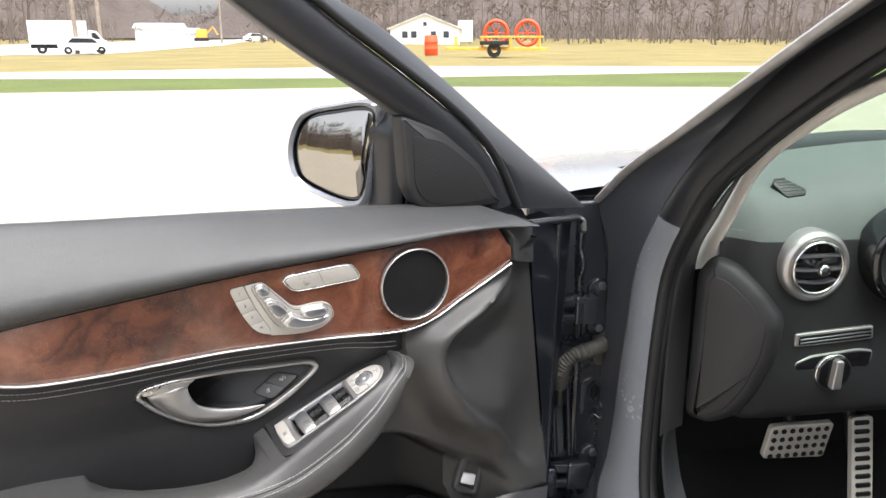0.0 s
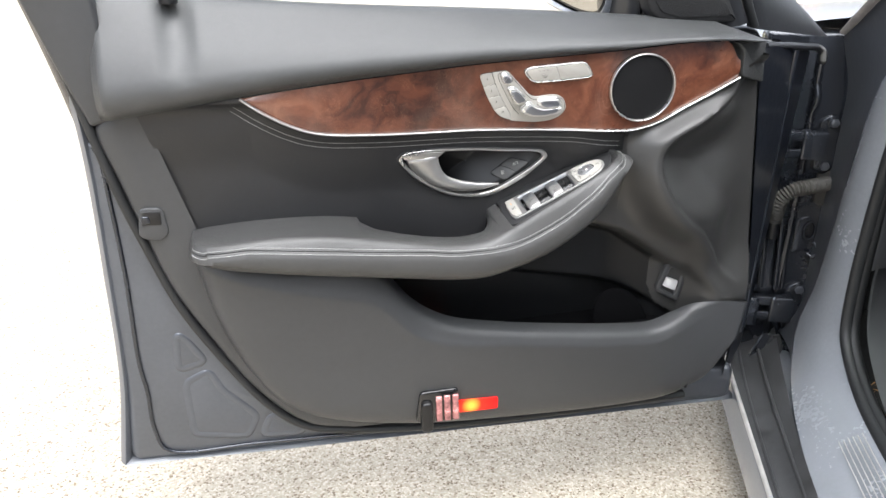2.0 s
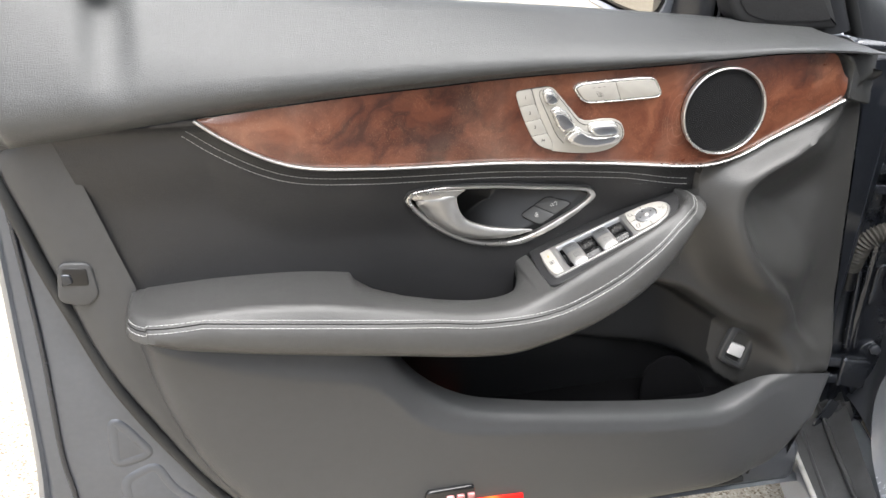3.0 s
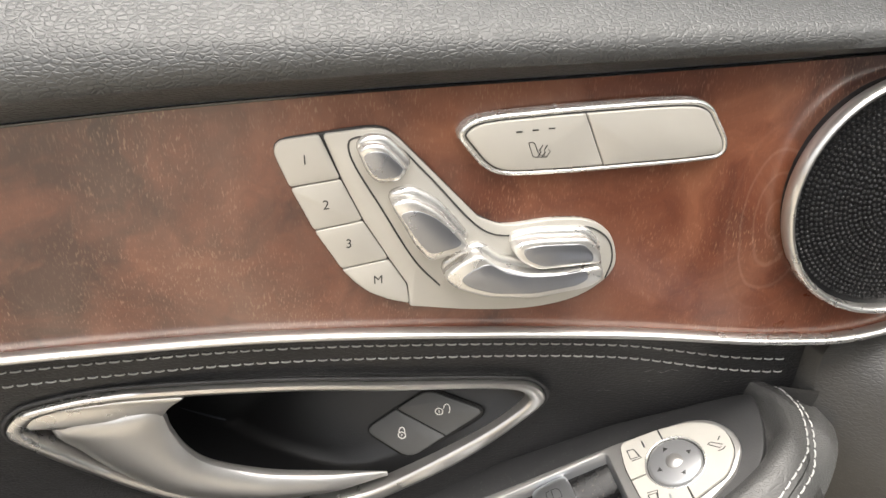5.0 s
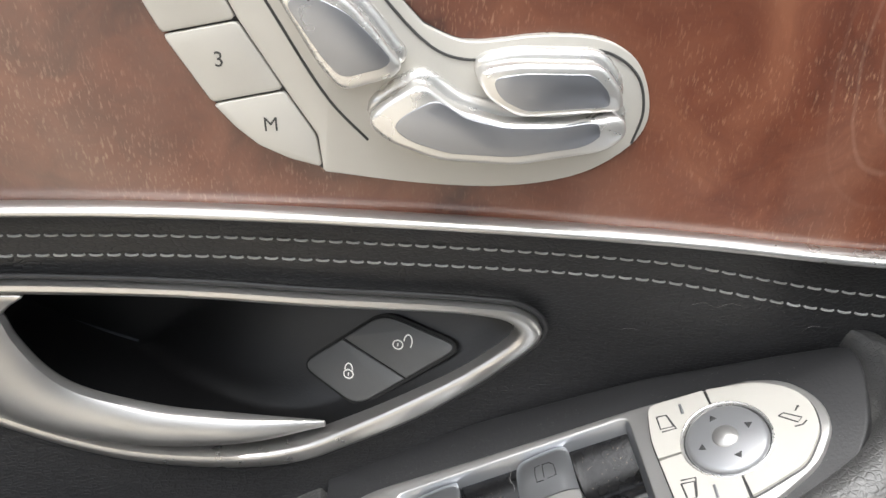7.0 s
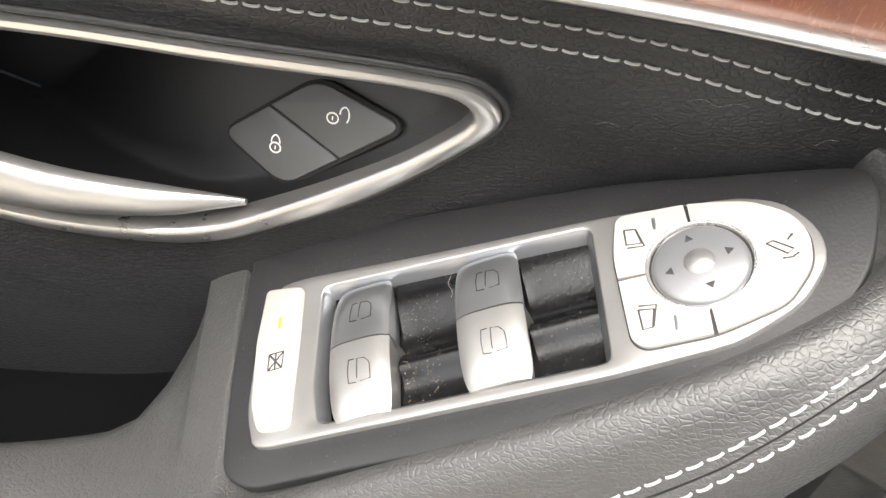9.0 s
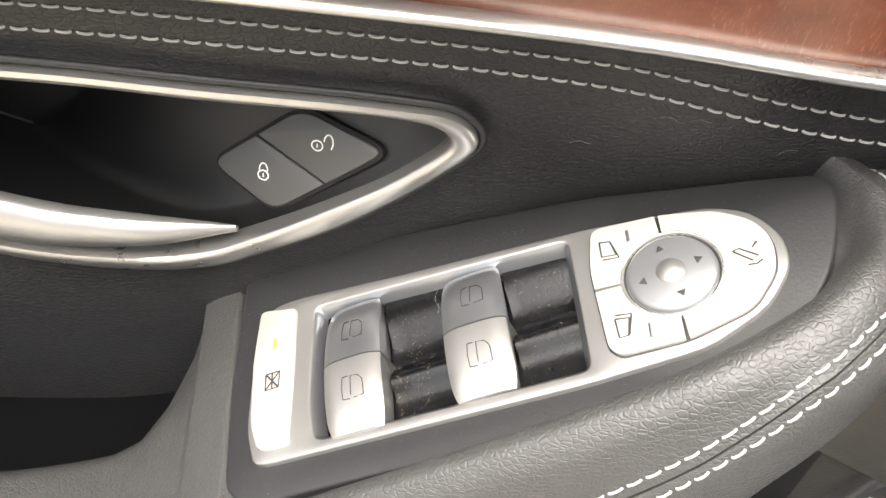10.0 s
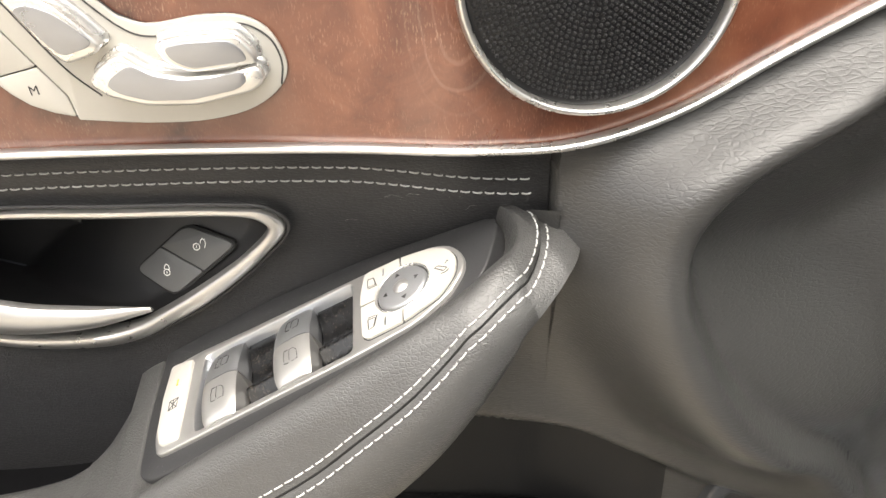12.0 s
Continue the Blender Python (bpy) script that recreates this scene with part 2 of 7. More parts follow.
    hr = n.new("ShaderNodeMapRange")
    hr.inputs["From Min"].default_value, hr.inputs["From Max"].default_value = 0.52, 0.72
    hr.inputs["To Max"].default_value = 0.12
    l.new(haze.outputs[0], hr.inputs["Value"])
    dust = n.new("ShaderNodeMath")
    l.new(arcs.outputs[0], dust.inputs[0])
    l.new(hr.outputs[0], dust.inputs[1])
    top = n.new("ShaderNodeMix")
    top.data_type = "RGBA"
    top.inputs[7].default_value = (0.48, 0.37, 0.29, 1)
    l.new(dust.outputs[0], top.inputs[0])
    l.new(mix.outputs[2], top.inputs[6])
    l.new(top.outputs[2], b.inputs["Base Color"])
    return m


WOOD = burl_wood()


# ---- building tools ----
WORLD_OF = {}


def spline(pts, n=10, closed=False):
    """A smooth line through the given points."""
    p = np.array(pts, float)
    k = len(p)
    if closed:
        p = np.vstack([p[-1:], p, p[:2]])
    else:
        p = np.vstack([2 * p[0] - p[1], p, 2 * p[-1] - p[-2]])
    out = []
    for i in range(1, len(p) - 2):
        a, b, c, d = p[i - 1:i + 3]
        d0, d1, d2 = (max(np.linalg.norm(v), 1e-9) ** 0.5 for v in (b - a, c - b, d - c))
        m1 = d1 * ((b - a) / d0 - (c - a) / (d0 + d1) + (c - b) / d1)
        m2 = d1 * ((c - b) / d1 - (d - b) / (d1 + d2) + (d - c) / d2)
        for t in np.arange(n) / n:
            t2, t3 = t * t, t * t * t
            out.append((2 * t3 - 3 * t2 + 1) * b + (t3 - 2 * t2 + t) * m1 + (-2 * t3 + 3 * t2) * c + (t3 - t2) * m2)
    if not closed:
        out.append(p[-2])
    return np.array(out)


def along(pts, n=10):
    """A function of the first coordinate through the points."""
    d = spline(pts, n)
    d = d[np.argsort(d[:, 0])]
    return lambda x: np.interp(x, d[:, 0], d[:, 1])


def smooth(a, b, x):
    t = np.clip((np.asarray(x, float) - a) / (b - a), 0, 1)
    return t * t * (3 - 2 * t)


def rounded(pts, r, n=4):
    """A closed outline with its corners rounded by about r."""
    p = np.array(pts, float)
    out = []
    for i in range(len(p)):
        a, b, c = p[i - 1], p[i], p[(i + 1) % len(p)]
        u, v = a - b, c - b
        lu, lv = np.linalg.norm(u), np.linalg.norm(v)
        k = min(r, lu * 0.45, lv * 0.45)
        s, e = b + u / lu * k, b + v / lv * k
        for t in np.linspace(0, 1, n + 1):
            out.append((1 - t) ** 2 * s + 2 * t * (1 - t) * b + t * t * e)
    return np.array(out)


def inset(p, d):
    """The outline moved inwards by d (counter-clockwise)."""
    a, b = np.roll(p, 1, 0), np.roll(p, -1, 0)
    t = b - a
    t /= np.maximum(np.linalg.norm(t, axis=1, keepdims=True), 1e-9)
    return p + d * np.stack([-t[:, 1], t[:, 0]], 1)


def ccw(p):
    x, y = p[:, 0], p[:, 1]
    return p if np.sum(x * np.roll(y, -1) - np.roll(x, -1) * y) > 0 else p[::-1]


def even(p, n=64):
    """A closed outline with its points spread evenly."""
    q = np.vstack([p, p[:1]])
    d = np.concatenate([[0], np.cumsum(np.linalg.norm(np.diff(q, axis=0), axis=1))])
    k = np.linspace(0, d[-1], n + 1)[:-1]
    return np.column_stack([np.interp(k, d, q[:, 0]), np.interp(k, d, q[:, 1])])


def clip(poly, a, b):
    """The part of an outline to the left of the line from a to b."""
    a, d = np.array(a, float), np.array(b, float) - np.array(a, float)
    side = lambda q: d[0] * (q[1] - a[1]) - d[1] * (q[0] - a[0])
    out = []
    for p, q in zip(poly, np.roll(poly, -1, 0)):
        sp, sq = side(p), side(q)
        if sp >= 0:
            out.append(p)
        if (sp >= 0) != (sq >= 0):
            out.append(p + (q - p) * sp / (sp - sq))
    return np.array(out)


class Shape:
    """Gathers the faces of one mesh."""

    def __init__(self):
        self.v, self.f = [], []

    def add(self, verts, faces):
        k = len(self.v)
        self.v += [tuple(map(float, q)) for q in verts]
        self.f += [tuple(k + i for i in f) for f in faces]
        return self

    def grid(self, P, round_u=False, round_v=False, keep=None):
        P = np.asarray(P, float)
        nu, nv = P.shape[:2]
        fs = []
        for i in range(nu if round_u else nu - 1):
            for j in range(nv if round_v else nv - 1):
                if keep is None or keep[i, j]:
                    i2, j2 = (i + 1) % nu, (j + 1) % nv
                    fs.append((i * nv + j, i2 * nv + j, i2 * nv + j2, i * nv + j2))
        return self.add(P.reshape(-1, 3), fs)

    def plate(self, outline, z0, z1, bevel, m=None, dome=0.0, hole=None):
        """An outline raised from z0 to z1 with a rounded upper edge; hole: an inner outline with as many points."""
        p = ccw(np.asarray(outline, float))
        if hole is None and len(p) > 6:
            p = even(p, min(320, max(len(p), 44, int(np.linalg.norm(p - np.roll(p, 1, 0), axis=1).sum() / 0.0012))))
        rings = [(0, z0), (0, z1 - bevel), (0.3 * bevel, z1 - 0.3 * bevel), (bevel, z1)]
        if dome:
            rings += [(bevel * 2.2, z1 + dome * 0.6), (bevel * 4, z1 + dome)]
        P = [np.column_stack([inset(p, d), np.full(len(p), z)]) for d, z in rings]
        n = len(p)
        if hole is not None:
            h = ccw(np.asarray(hole, float))
            P += [np.column_stack([inset(h, -d), np.full(n, z)]) for d, z in reversed(rings)]
        V = np.vstack(P)
        F = [(k * n + i, k * n + (i + 1) % n, (k + 1) * n + (i + 1) % n, (k + 1) * n + i) for k in range(len(P) - 1) for i in range(n)]
        if hole is None:
            F.append(tuple((len(P) - 1) * n + i for i in range(n)))
            F.append(tuple(reversed(range(n))))
        else:
            k = len(P) - 1
            F += [(k * n + i, k * n + (i + 1) % n, (i + 1) % n, i) for i in range(n)]
        if callable(m):
            V = [m(*q) for q in V]
        elif m is not None:
            V = [m @ Vector(q) for q in V]
        return self.add(V, F)

    def sweep(self, path, section, up=(0, -1, 0), closed=False, caps=True, scale=None):
        """A section (side, up) carried along a path."""
        path, sec = np.asarray(path, float), np.asarray(section, float)
        n, k = len(path), len(sec)
        if closed:
            t = np.roll(path, -1, 0) - np.roll(path, 1, 0)
        else:
            t = np.gradient(path, axis=0)
        t /= np.maximum(np.linalg.norm(t, axis=1, keepdims=True), 1e-9)
        side = np.cross(t, np.broadcast_to(np.array(up, float), t.shape))
        side /= np.maximum(np.linalg.norm(side, axis=1, keepdims=True), 1e-9)
        u2 = np.cross(side, t)
        s = np.ones(n) if scale is None else np.asarray(scale)
        P = path[:, None] + s[:, None, None] * (sec[None, :, :1] * side[:, None] + sec[None, :, 1:] * u2[:, None])
        base = len(self.v)
        self.grid(P, round_u=closed, round_v=True)
        if caps and not closed:
            self.f.append(tuple(base + i for i in range(k)))
            self.f.append(tuple(base + (n - 1) * k + i for i in reversed(range(k))))
        return self

    def box(self, x0, x1, y0, y1, z0, z1, bevel=0.002, m=None):
        o = [(x0, y0), (x1, y0), (x1, y1), (x0, y1)]
        return self.plate(rounded(o, bevel, 2), z0, z1, min(bevel, (z1 - z0) * 0.4), m)


def by_angle(poly, c, n=72):
    """The outline seen from c at n even angles."""
    p = np.asarray(poly, float) - c
    out = []
    for a in np.arange(n) * 2 * math.pi / n:
        d = np.array([math.cos(a), math.sin(a)])
        best = None
        for q, r in zip(p, np.roll(p, -1, 0)):
            e = r - q
            det = d[0] * -e[1] + e[0] * d[1]
            if abs(det) > 1e-12:
                k, t = (q[0] * -e[1] + e[0] * q[1]) / det, (d[0] * q[1] - d[1] * q[0]) / det
                if k > 0 and -1e-9 <= t <= 1 + 1e-9:
                    best = k if best is None else max(best, k)
        out.append(d * best + c)
    return np.array(out)


def ring(r, n=10, ry=None):
    a = np.arange(n) * 2 * math.pi / n
    return np.column_stack([np.cos(a) * r, np.sin(a) * (ry or r)])


def thing(name, label, category, m=None, group="", kind=""):
    ob = new(name)
    ob.empty_display_size = 0.05
    ob.matrix_basis = m or Matrix()
    WORLD_OF[ob] = m or Matrix()
    return tagged(ob, label, category, group, kind)


def mesh_of(name, shape, mat, angle=58):
    me = bpy.data.meshes.new(name)
    me.from_pydata(shape.v, [], shape.f)
    bm = bmesh.new()
    bm.from_mesh(me)
    bmesh.ops.recalc_face_normals(bm, faces=bm.faces)
    bm.to_mesh(me)
    bm.free()
    me.materials.append(mat)
    me.polygons.foreach_set("use_smooth", [len(p.vertices) < 9 for p in me.polygons])
    me.set_sharp_from_angle(angle=radians(angle))
    return me


def part(name, shape, mat, parent=None, label="", kind="", angle=58):
    """One mesh under a thing or a part, in the place's own coordinates."""
    ob = new(name, mesh_of(name, shape, mat, angle))
    WORLD_OF[ob] = Matrix()
    if parent is not None:
        ob.parent = parent
        ob.matrix_parent_inverse = WORLD_OF[parent].inverted()
    return tagged(ob, label, "", "", kind)


def local(name, shape, mat, parent, label="", kind="", angle=58):
    """One mesh under a thing or part, in the thing's own coordinates."""
    ob = new(name, mesh_of(name, shape, mat, angle))
    WORLD_OF[ob] = WORLD_OF[parent]
    ob.parent = parent
    return tagged(ob, label, "", "", kind)


def door_face(y):
    """Outlines in (x, z) to the door's inner side at depth y, rising towards the cabin."""
    return Matrix(((1, 0, 0, 0), (0, 0, -1, y), (0, 1, 0, 0), (0, 0, 0, 1)))


# ---- ground, road, grass ----
def ground_material():
    m = material("exposed_aggregate_concrete", (0.5, 0.48, 0.44), 0.85, vary=0.10, scale=1.2, bump=[("noise", 160, 0.003)])
    n, l = m.node_tree.nodes, m.node_tree.links
    b = n["Principled BSDF"]
    co = n.new("ShaderNodeTexCoord")
    v = n.new("ShaderNodeTexVoronoi")
    v.inputs["Scale"].default_value = 235
    l.new(co.outputs["Object"], v.inputs["Vector"])
    sep = n.new("ShaderNodeSeparateColor")
    l.new(v.outputs["Color"], sep.inputs[0])
    ramp = n.new("ShaderNodeValToRGB")
    cr = ramp.color_ramp
    cr.elements[0].position, cr.elements[0].color = 0.0, (0.15, 0.115, 0.08, 1)
    cr.elements[1].position, cr.elements[1].color = 1.0, (0.57, 0.52, 0.44, 1)
    for p, c in ((0.08, (0.23, 0.185, 0.13, 1)), (0.16, (0.35, 0.305, 0.24, 1)), (0.7, (0.44, 0.40, 0.33, 1))):
        cr.elements.new(p).color = c
    l.new(sep.outputs[0], ramp.inputs[0])
    big = n.new("ShaderNodeTexNoise")
    big.inputs["Scale"].default_value, big.inputs["Detail"].default_value = 1.3, 6
    l.new(co.outputs["Object"], big.inputs["Vector"])
    mr = n.new("ShaderNodeMapRange")
    mr.inputs["To Min"].default_value, mr.inputs["To Max"].default_value = 0.8, 1.2
    l.new(big.outputs[0], mr.inputs["Value"])
    sc = n.new("ShaderNodeVectorMath")
    sc.operation = "SCALE"
    l.new(ramp.outputs[0], sc.inputs[0])
    l.new(mr.outputs[0], sc.inputs["Scale"])
    l.new(sc.outputs[0], b.inputs["Base Color"])
    return m


PAVING = ground_material()
GRASS = material("spring_grass", (0.23, 0.185, 0.065), 0.9, vary=0.35, scale=0.25, bump=[("noise", 20, 0.03)])
VERGE = material("green_verge", (0.105, 0.135, 0.03), 0.9, vary=0.3, scale=0.4, bump=[("noise", 20, 0.03)])
ROAD = material("pale_road", (0.50, 0.49, 0.46), 0.85, vary=0.1, scale=0.5, bump=[("noise", 90, 0.004)])


def sheet(name, pts, z, mat, label, category):
    s = Shape().add([(x, y, z) for x, y in pts], [tuple(range(len(pts)))])
    return tagged(new(name, mesh_of(name, s, mat)), label, category, "", "structure")


def field():
    """One sheet of land: level near the car, rising softly into a grassy bank far off."""
    s = Shape()
    r = np.concatenate([[0.0], np.geomspace(14, 900, 60)])
    a = np.linspace(0, 2 * math.pi, 121)[:-1]
    P = np.zeros((len(r), len(a), 3))
    for i, q in enumerate(r):
        P[i, :, 0], P[i, :, 1] = q * np.sin(a), q * np.cos(a)
        P[i, :, 2] = -0.03 + 1.0 * smooth(60, 260, q) + 0.12 * np.sin(a * 7 + q * 0.05) * smooth(30, 90, q)
    s.grid(P, round_v=True)
    return tagged(new("ground", mesh_of("ground", s, GRASS)), "green and straw-coloured mown grass field", "ground", "", "structure")


field()
ang = lambda r, deg: (r * math.sin(radians(deg)), r * math.cos(radians(deg)))
sheet("pavement", [ang(19.5, -60), ang(20, -20), ang(19.9, 1), ang(19.6, 28), ang(20.6, 50), ang(21, 75), ang(30, 120), ang(40, 180), ang(30, 240)], 0.0, PAVING,
      "pale exposed-aggregate concrete forecourt", "pavement")
sheet("road", [ang(30, -40), ang(26.8, 1), ang(24, 28), ang(30, 51), ang(60, 80), ang(62, 80), ang(35.5, 51), ang(33.5, 28), ang(31.5, 1), ang(40, -40)], 0.0, ROAD,
      "narrow pale concrete drive across the grass", "road")
sheet("verge", [ang(19.4, -60), ang(20, -20), ang(19.8, 1), ang(19.5, 28), ang(20.5, 50), ang(21, 75), ang(60, 80.5), ang(30.2, 51), ang(24.2, 28), ang(27, 1), ang(30.2, -40)], -0.004, VERGE, "strip of fresh green grass", "grass")
def land(q, deg):
    """Height of the field."""
    return -0.03 + 1.0 * float(smooth(60, 260, q)) + 0.12 * math.sin(radians(deg) * 7 + q * 0.05) * float(smooth(30, 90, q))


def highway():
    """A pale road that follows the land and climbs away."""
    d = np.linspace(-25, 20, 91)
    near = np.interp(d, [-25, 1.8, 7.5, 15.6, 20], [60, 62, 66, 104, 230])
    far = np.interp(d, [-25, 1.8, 7.5, 15.6, 20], [85, 118, 130, 190, 300])
    P = [[(*ang(n + (f - n) * k, a), land(n + (f - n) * k, a) + 0.03) for k in np.linspace(0, 1, 7)] for a, n, f in zip(d, near, far)]
    return tagged(new("highway", mesh_of("highway", Shape().grid(P), ROAD)), "pale highway beyond the grass", "road", "", "structure")


highway()

# ---- the door's inner side: shared lines and depths ----
wood_top = along([(-0.30, 0.848), (-0.106, 0.873), (0.033, 0.8865), (0.156, 0.8955), (0.212, 0.900), (0.292, 0.905), (0.36, 0.9085), (0.488, 0.916), (0.56, 0.922), (0.62, 0.924), (0.70, 0.922)])
wood_low = along([(-0.110, 0.873), (-0.083, 0.852), (-0.037, 0.825), (0.0, 0.812), (0.08, 0.803), (0.16, 0.7985), (0.24, 0.7977), (0.32, 0.7952), (0.40, 0.7916), (0.46, 0.7893), (0.50, 0.7908), (0.54, 0.8012), (0.58, 0.8205), (0.63, 0.8445), (0.668, 0.8665)])
wood_y_low = along([(-0.30, 0.940), (-0.09, 0.936), (0.0, 0.943), (0.08, 0.950), (0.16, 0.9585), (0.24, 0.957), (0.32, 0.950), (0.40, 0.9400), (0.46, 0.9270), (0.50, 0.921), (0.54, 0.920), (0.58, 0.920), (0.63, 0.9175), (0.668, 0.913), (0.80, 0.908)])
wood_y = along([(-0.30, 0.940), (-0.11, 0.937), (0.1, 0.944), (0.25, 0.943), (0.4, 0.934), (0.55, 0.925), (0.69, 0.910), (0.80, 0.905)])
belt_z = along([(-0.32, 1.024), (-0.273, 1.02), (0.026, 0.993), (0.3, 0.976), (0.544, 0.957), (0.738, 0.938)])
insert_left = along([(0.60, -0.192), (0.672, -0.201), (0.746, -0.222), (0.854, -0.252)])
arm_top = along([(-0.205, 0.668), (-0.1, 0.674), (0.0, 0.668), (0.1, 0.650), (0.2, 0.634), (0.25, 0.637), (0.30, 0.658), (0.35, 0.685), (0.45, 0.738), (0.49, 0.757)])
arm_seam = along([(-0.205, 0.672), (-0.15, 0.668), (-0.07, 0.6585), (0.095, 0.638), (0.2, 0.627), (0.245, 0.6245), (0.297, 0.632), (0.37, 0.6675), (0.394, 0.685), (0.416, 0.7015), (0.435, 0.7175), (0.45, 0.732), (0.466, 0.746), (0.494, 0.757)])
arm_low = along([(-0.205, 0.640), (-0.075, 0.615), (0.097, 0.588), (0.2, 0.573), (0.25, 0.573), (0.33, 0.596), (0.38, 0.622), (0.424, 0.655), (0.46, 0.695), (0.475, 0.714), (0.495, 0.728)])
panel_low = along([(-0.205, 0.600), (-0.19, 0.53), (-0.174, 0.48), (-0.14, 0.40), (-0.096, 0.333), (-0.05, 0.298), (0.0, 0.276), (0.14, 0.244), (0.32, 0.227), (0.55, 0.216), (0.70, 0.222), (0.76, 0.235)])
lip = along([(-0.21, 0.640), (-0.075, 0.612), (0.06, 0.592), (0.085, 0.575), (0.136, 0.511), (0.193, 0.474), (0.294, 0.449), (0.399, 0.431), (0.508, 0.416), (0.587, 0.411), (0.629, 0.428), (0.66, 0.445), (0.70, 0.450), (0.77, 0.440)])


def insert_y(x, z):
    d = np.maximum(wood_low(np.maximum(x, -0.10)) - z, 0)
    scoop = 0.007 * np.exp(-((x - 0.365) / 0.05) ** 2 - ((z - 0.728) / 0.030) ** 2)
    return wood_y_low(x) + 0.002 + 0.0165 * (1 - np.exp(-d / 0.0075)) + 0.013 * smooth(0.028, 0.11, d) + scoop


BOWL = spline([(0.82, 0.905), (0.72, 0.862), (0.67, 0.836), (0.604, 0.7976), (0.565, 0.775), (0.547, 0.755), (0.542, 0.7355), (0.5455, 0.7105), (0.5674, 0.6663), (0.600, 0.6295), (0.641, 0.596), (0.677, 0.550), (0.708, 0.505), (0.80, 0.43)], 8)
rim_y = along([(0.40, 0.925), (0.505, 0.928), (0.55, 0.912), (0.596, 0.893), (0.63, 0.876), (0.666, 0.8745), (0.71, 0.884), (0.745, 0.893), (0.77, 0.893), (0.80, 0.892), (0.82, 0.900), (0.84, 0.912), (0.92, 0.935)])


def bowl_depth(x, z):
    """How far a point lies inside the hollow at the door's front (positive inside)."""
    x, z = np.asarray(x, float), np.asarray(z, float)
    d = np.full(x.shape, 9.0)
    for a, b in zip(BOWL[:-1], BOWL[1:]):
        ab = b - a
        t = np.clip(((x - a[0]) * ab[0] + (z - a[1]) * ab[1]) / (ab @ ab), 0, 1)
        d = np.minimum(d, np.hypot(x - a[0] - t * ab[0], z - a[1] - t * ab[1]))
    low = BOWL[BOWL[:, 1] < 0.736]
    up = BOWL[BOWL[:, 1] >= 0.735]
    xl = np.interp(z, low[::-1, 1], low[::-1, 0], left=9)
    xu = np.interp(z, np.sort(up[:, 1]), up[np.argsort(up[:, 1]), 0], right=9)
    inside = np.where(z < 0.7355, x > xl, x > xu)
    return np.where(inside, d, -d)


def back_y(x, z):
    """Depth of the panel behind the armrest and the pocket."""
    x, z = np.asarray(x, float), np.asarray(z, float)
    y = 0.944 + 0.0 * x
    fold = FOLD(x)
    y = y + (0.027 + 0.034 * smooth(0.62, 0.50, x)) * smooth(fold + 0.004, fold - 0.030, z)
    back = POCKET(x)
    y = y + (0.008 + 0.018 * smooth(0.62, 0.52, x)) * smooth(back + 0.003, back - 0.012, z)
    y = y - 0.058 * smooth(0.645, 0.71, x) * smooth(0.60, 0.44, z)
    d = bowl_depth(x, z)
    rim = rim_y(z)
    g = np.exp(-(np.minimum(d + 0.006, 0) / 0.035) ** 2)
    y = y + (rim - y) * g + 0.022 * smooth(-0.003, 0.011, d) + 0.032 * smooth(0.006, 0.085, d)
    end = smooth(0.67, 0.75, x)
    return y * (1 - end) + (0.925 + 0.020 * smooth(0.46, 0.56, z) + 0.04 * smooth(0.445, 0.40, z)) * end


FOLD = along([(0.0, 0.66), (0.30, 0.65), (0.40, 0.635), (0.467, 0.618), (0.511, 0.603), (0.547, 0.580), (0.60, 0.545), (0.66, 0.515), (0.72, 0.46), (0.9, 0.3)])
POCKET = along([(0.0, 0.53), (0.27, 0.526), (0.42, 0.499), (0.557, 0.462), (0.62, 0.425), (0.665, 0.395), (0.9, 0.3)])
def fold_back(P):
    """Bends what lies past the trim's front edge back towards the shell."""
    edge = np.interp(P[..., 2], [0.2, 0.277, 0.36, 0.44, 0.53, 0.69, 0.82, 0.89, 0.946], [0.690, 0.721, 0.764, 0.768, 0.770, 0.750, 0.734, 0.722, 0.707])
    edge = edge - (0.006 + 0.45 * np.maximum(P[..., 1] - 0.945, 0)) * smooth(0.915, 0.928, P[..., 2])
    x, base, last = P[..., 0].copy(), 0.66, 0.76
    P[..., 0] = np.where(x > base, base + (np.minimum(x, last) - base) / (last - base) * (edge - base), x)
    P[..., 1] += np.maximum(x - last, 0) * 1.6
    return P


HINGE = Matrix.Translation((0.93, 1.08, 0.2))
door = thing("open_door", "open dark grey car door with black leather and burl wood", "car door", HINGE)


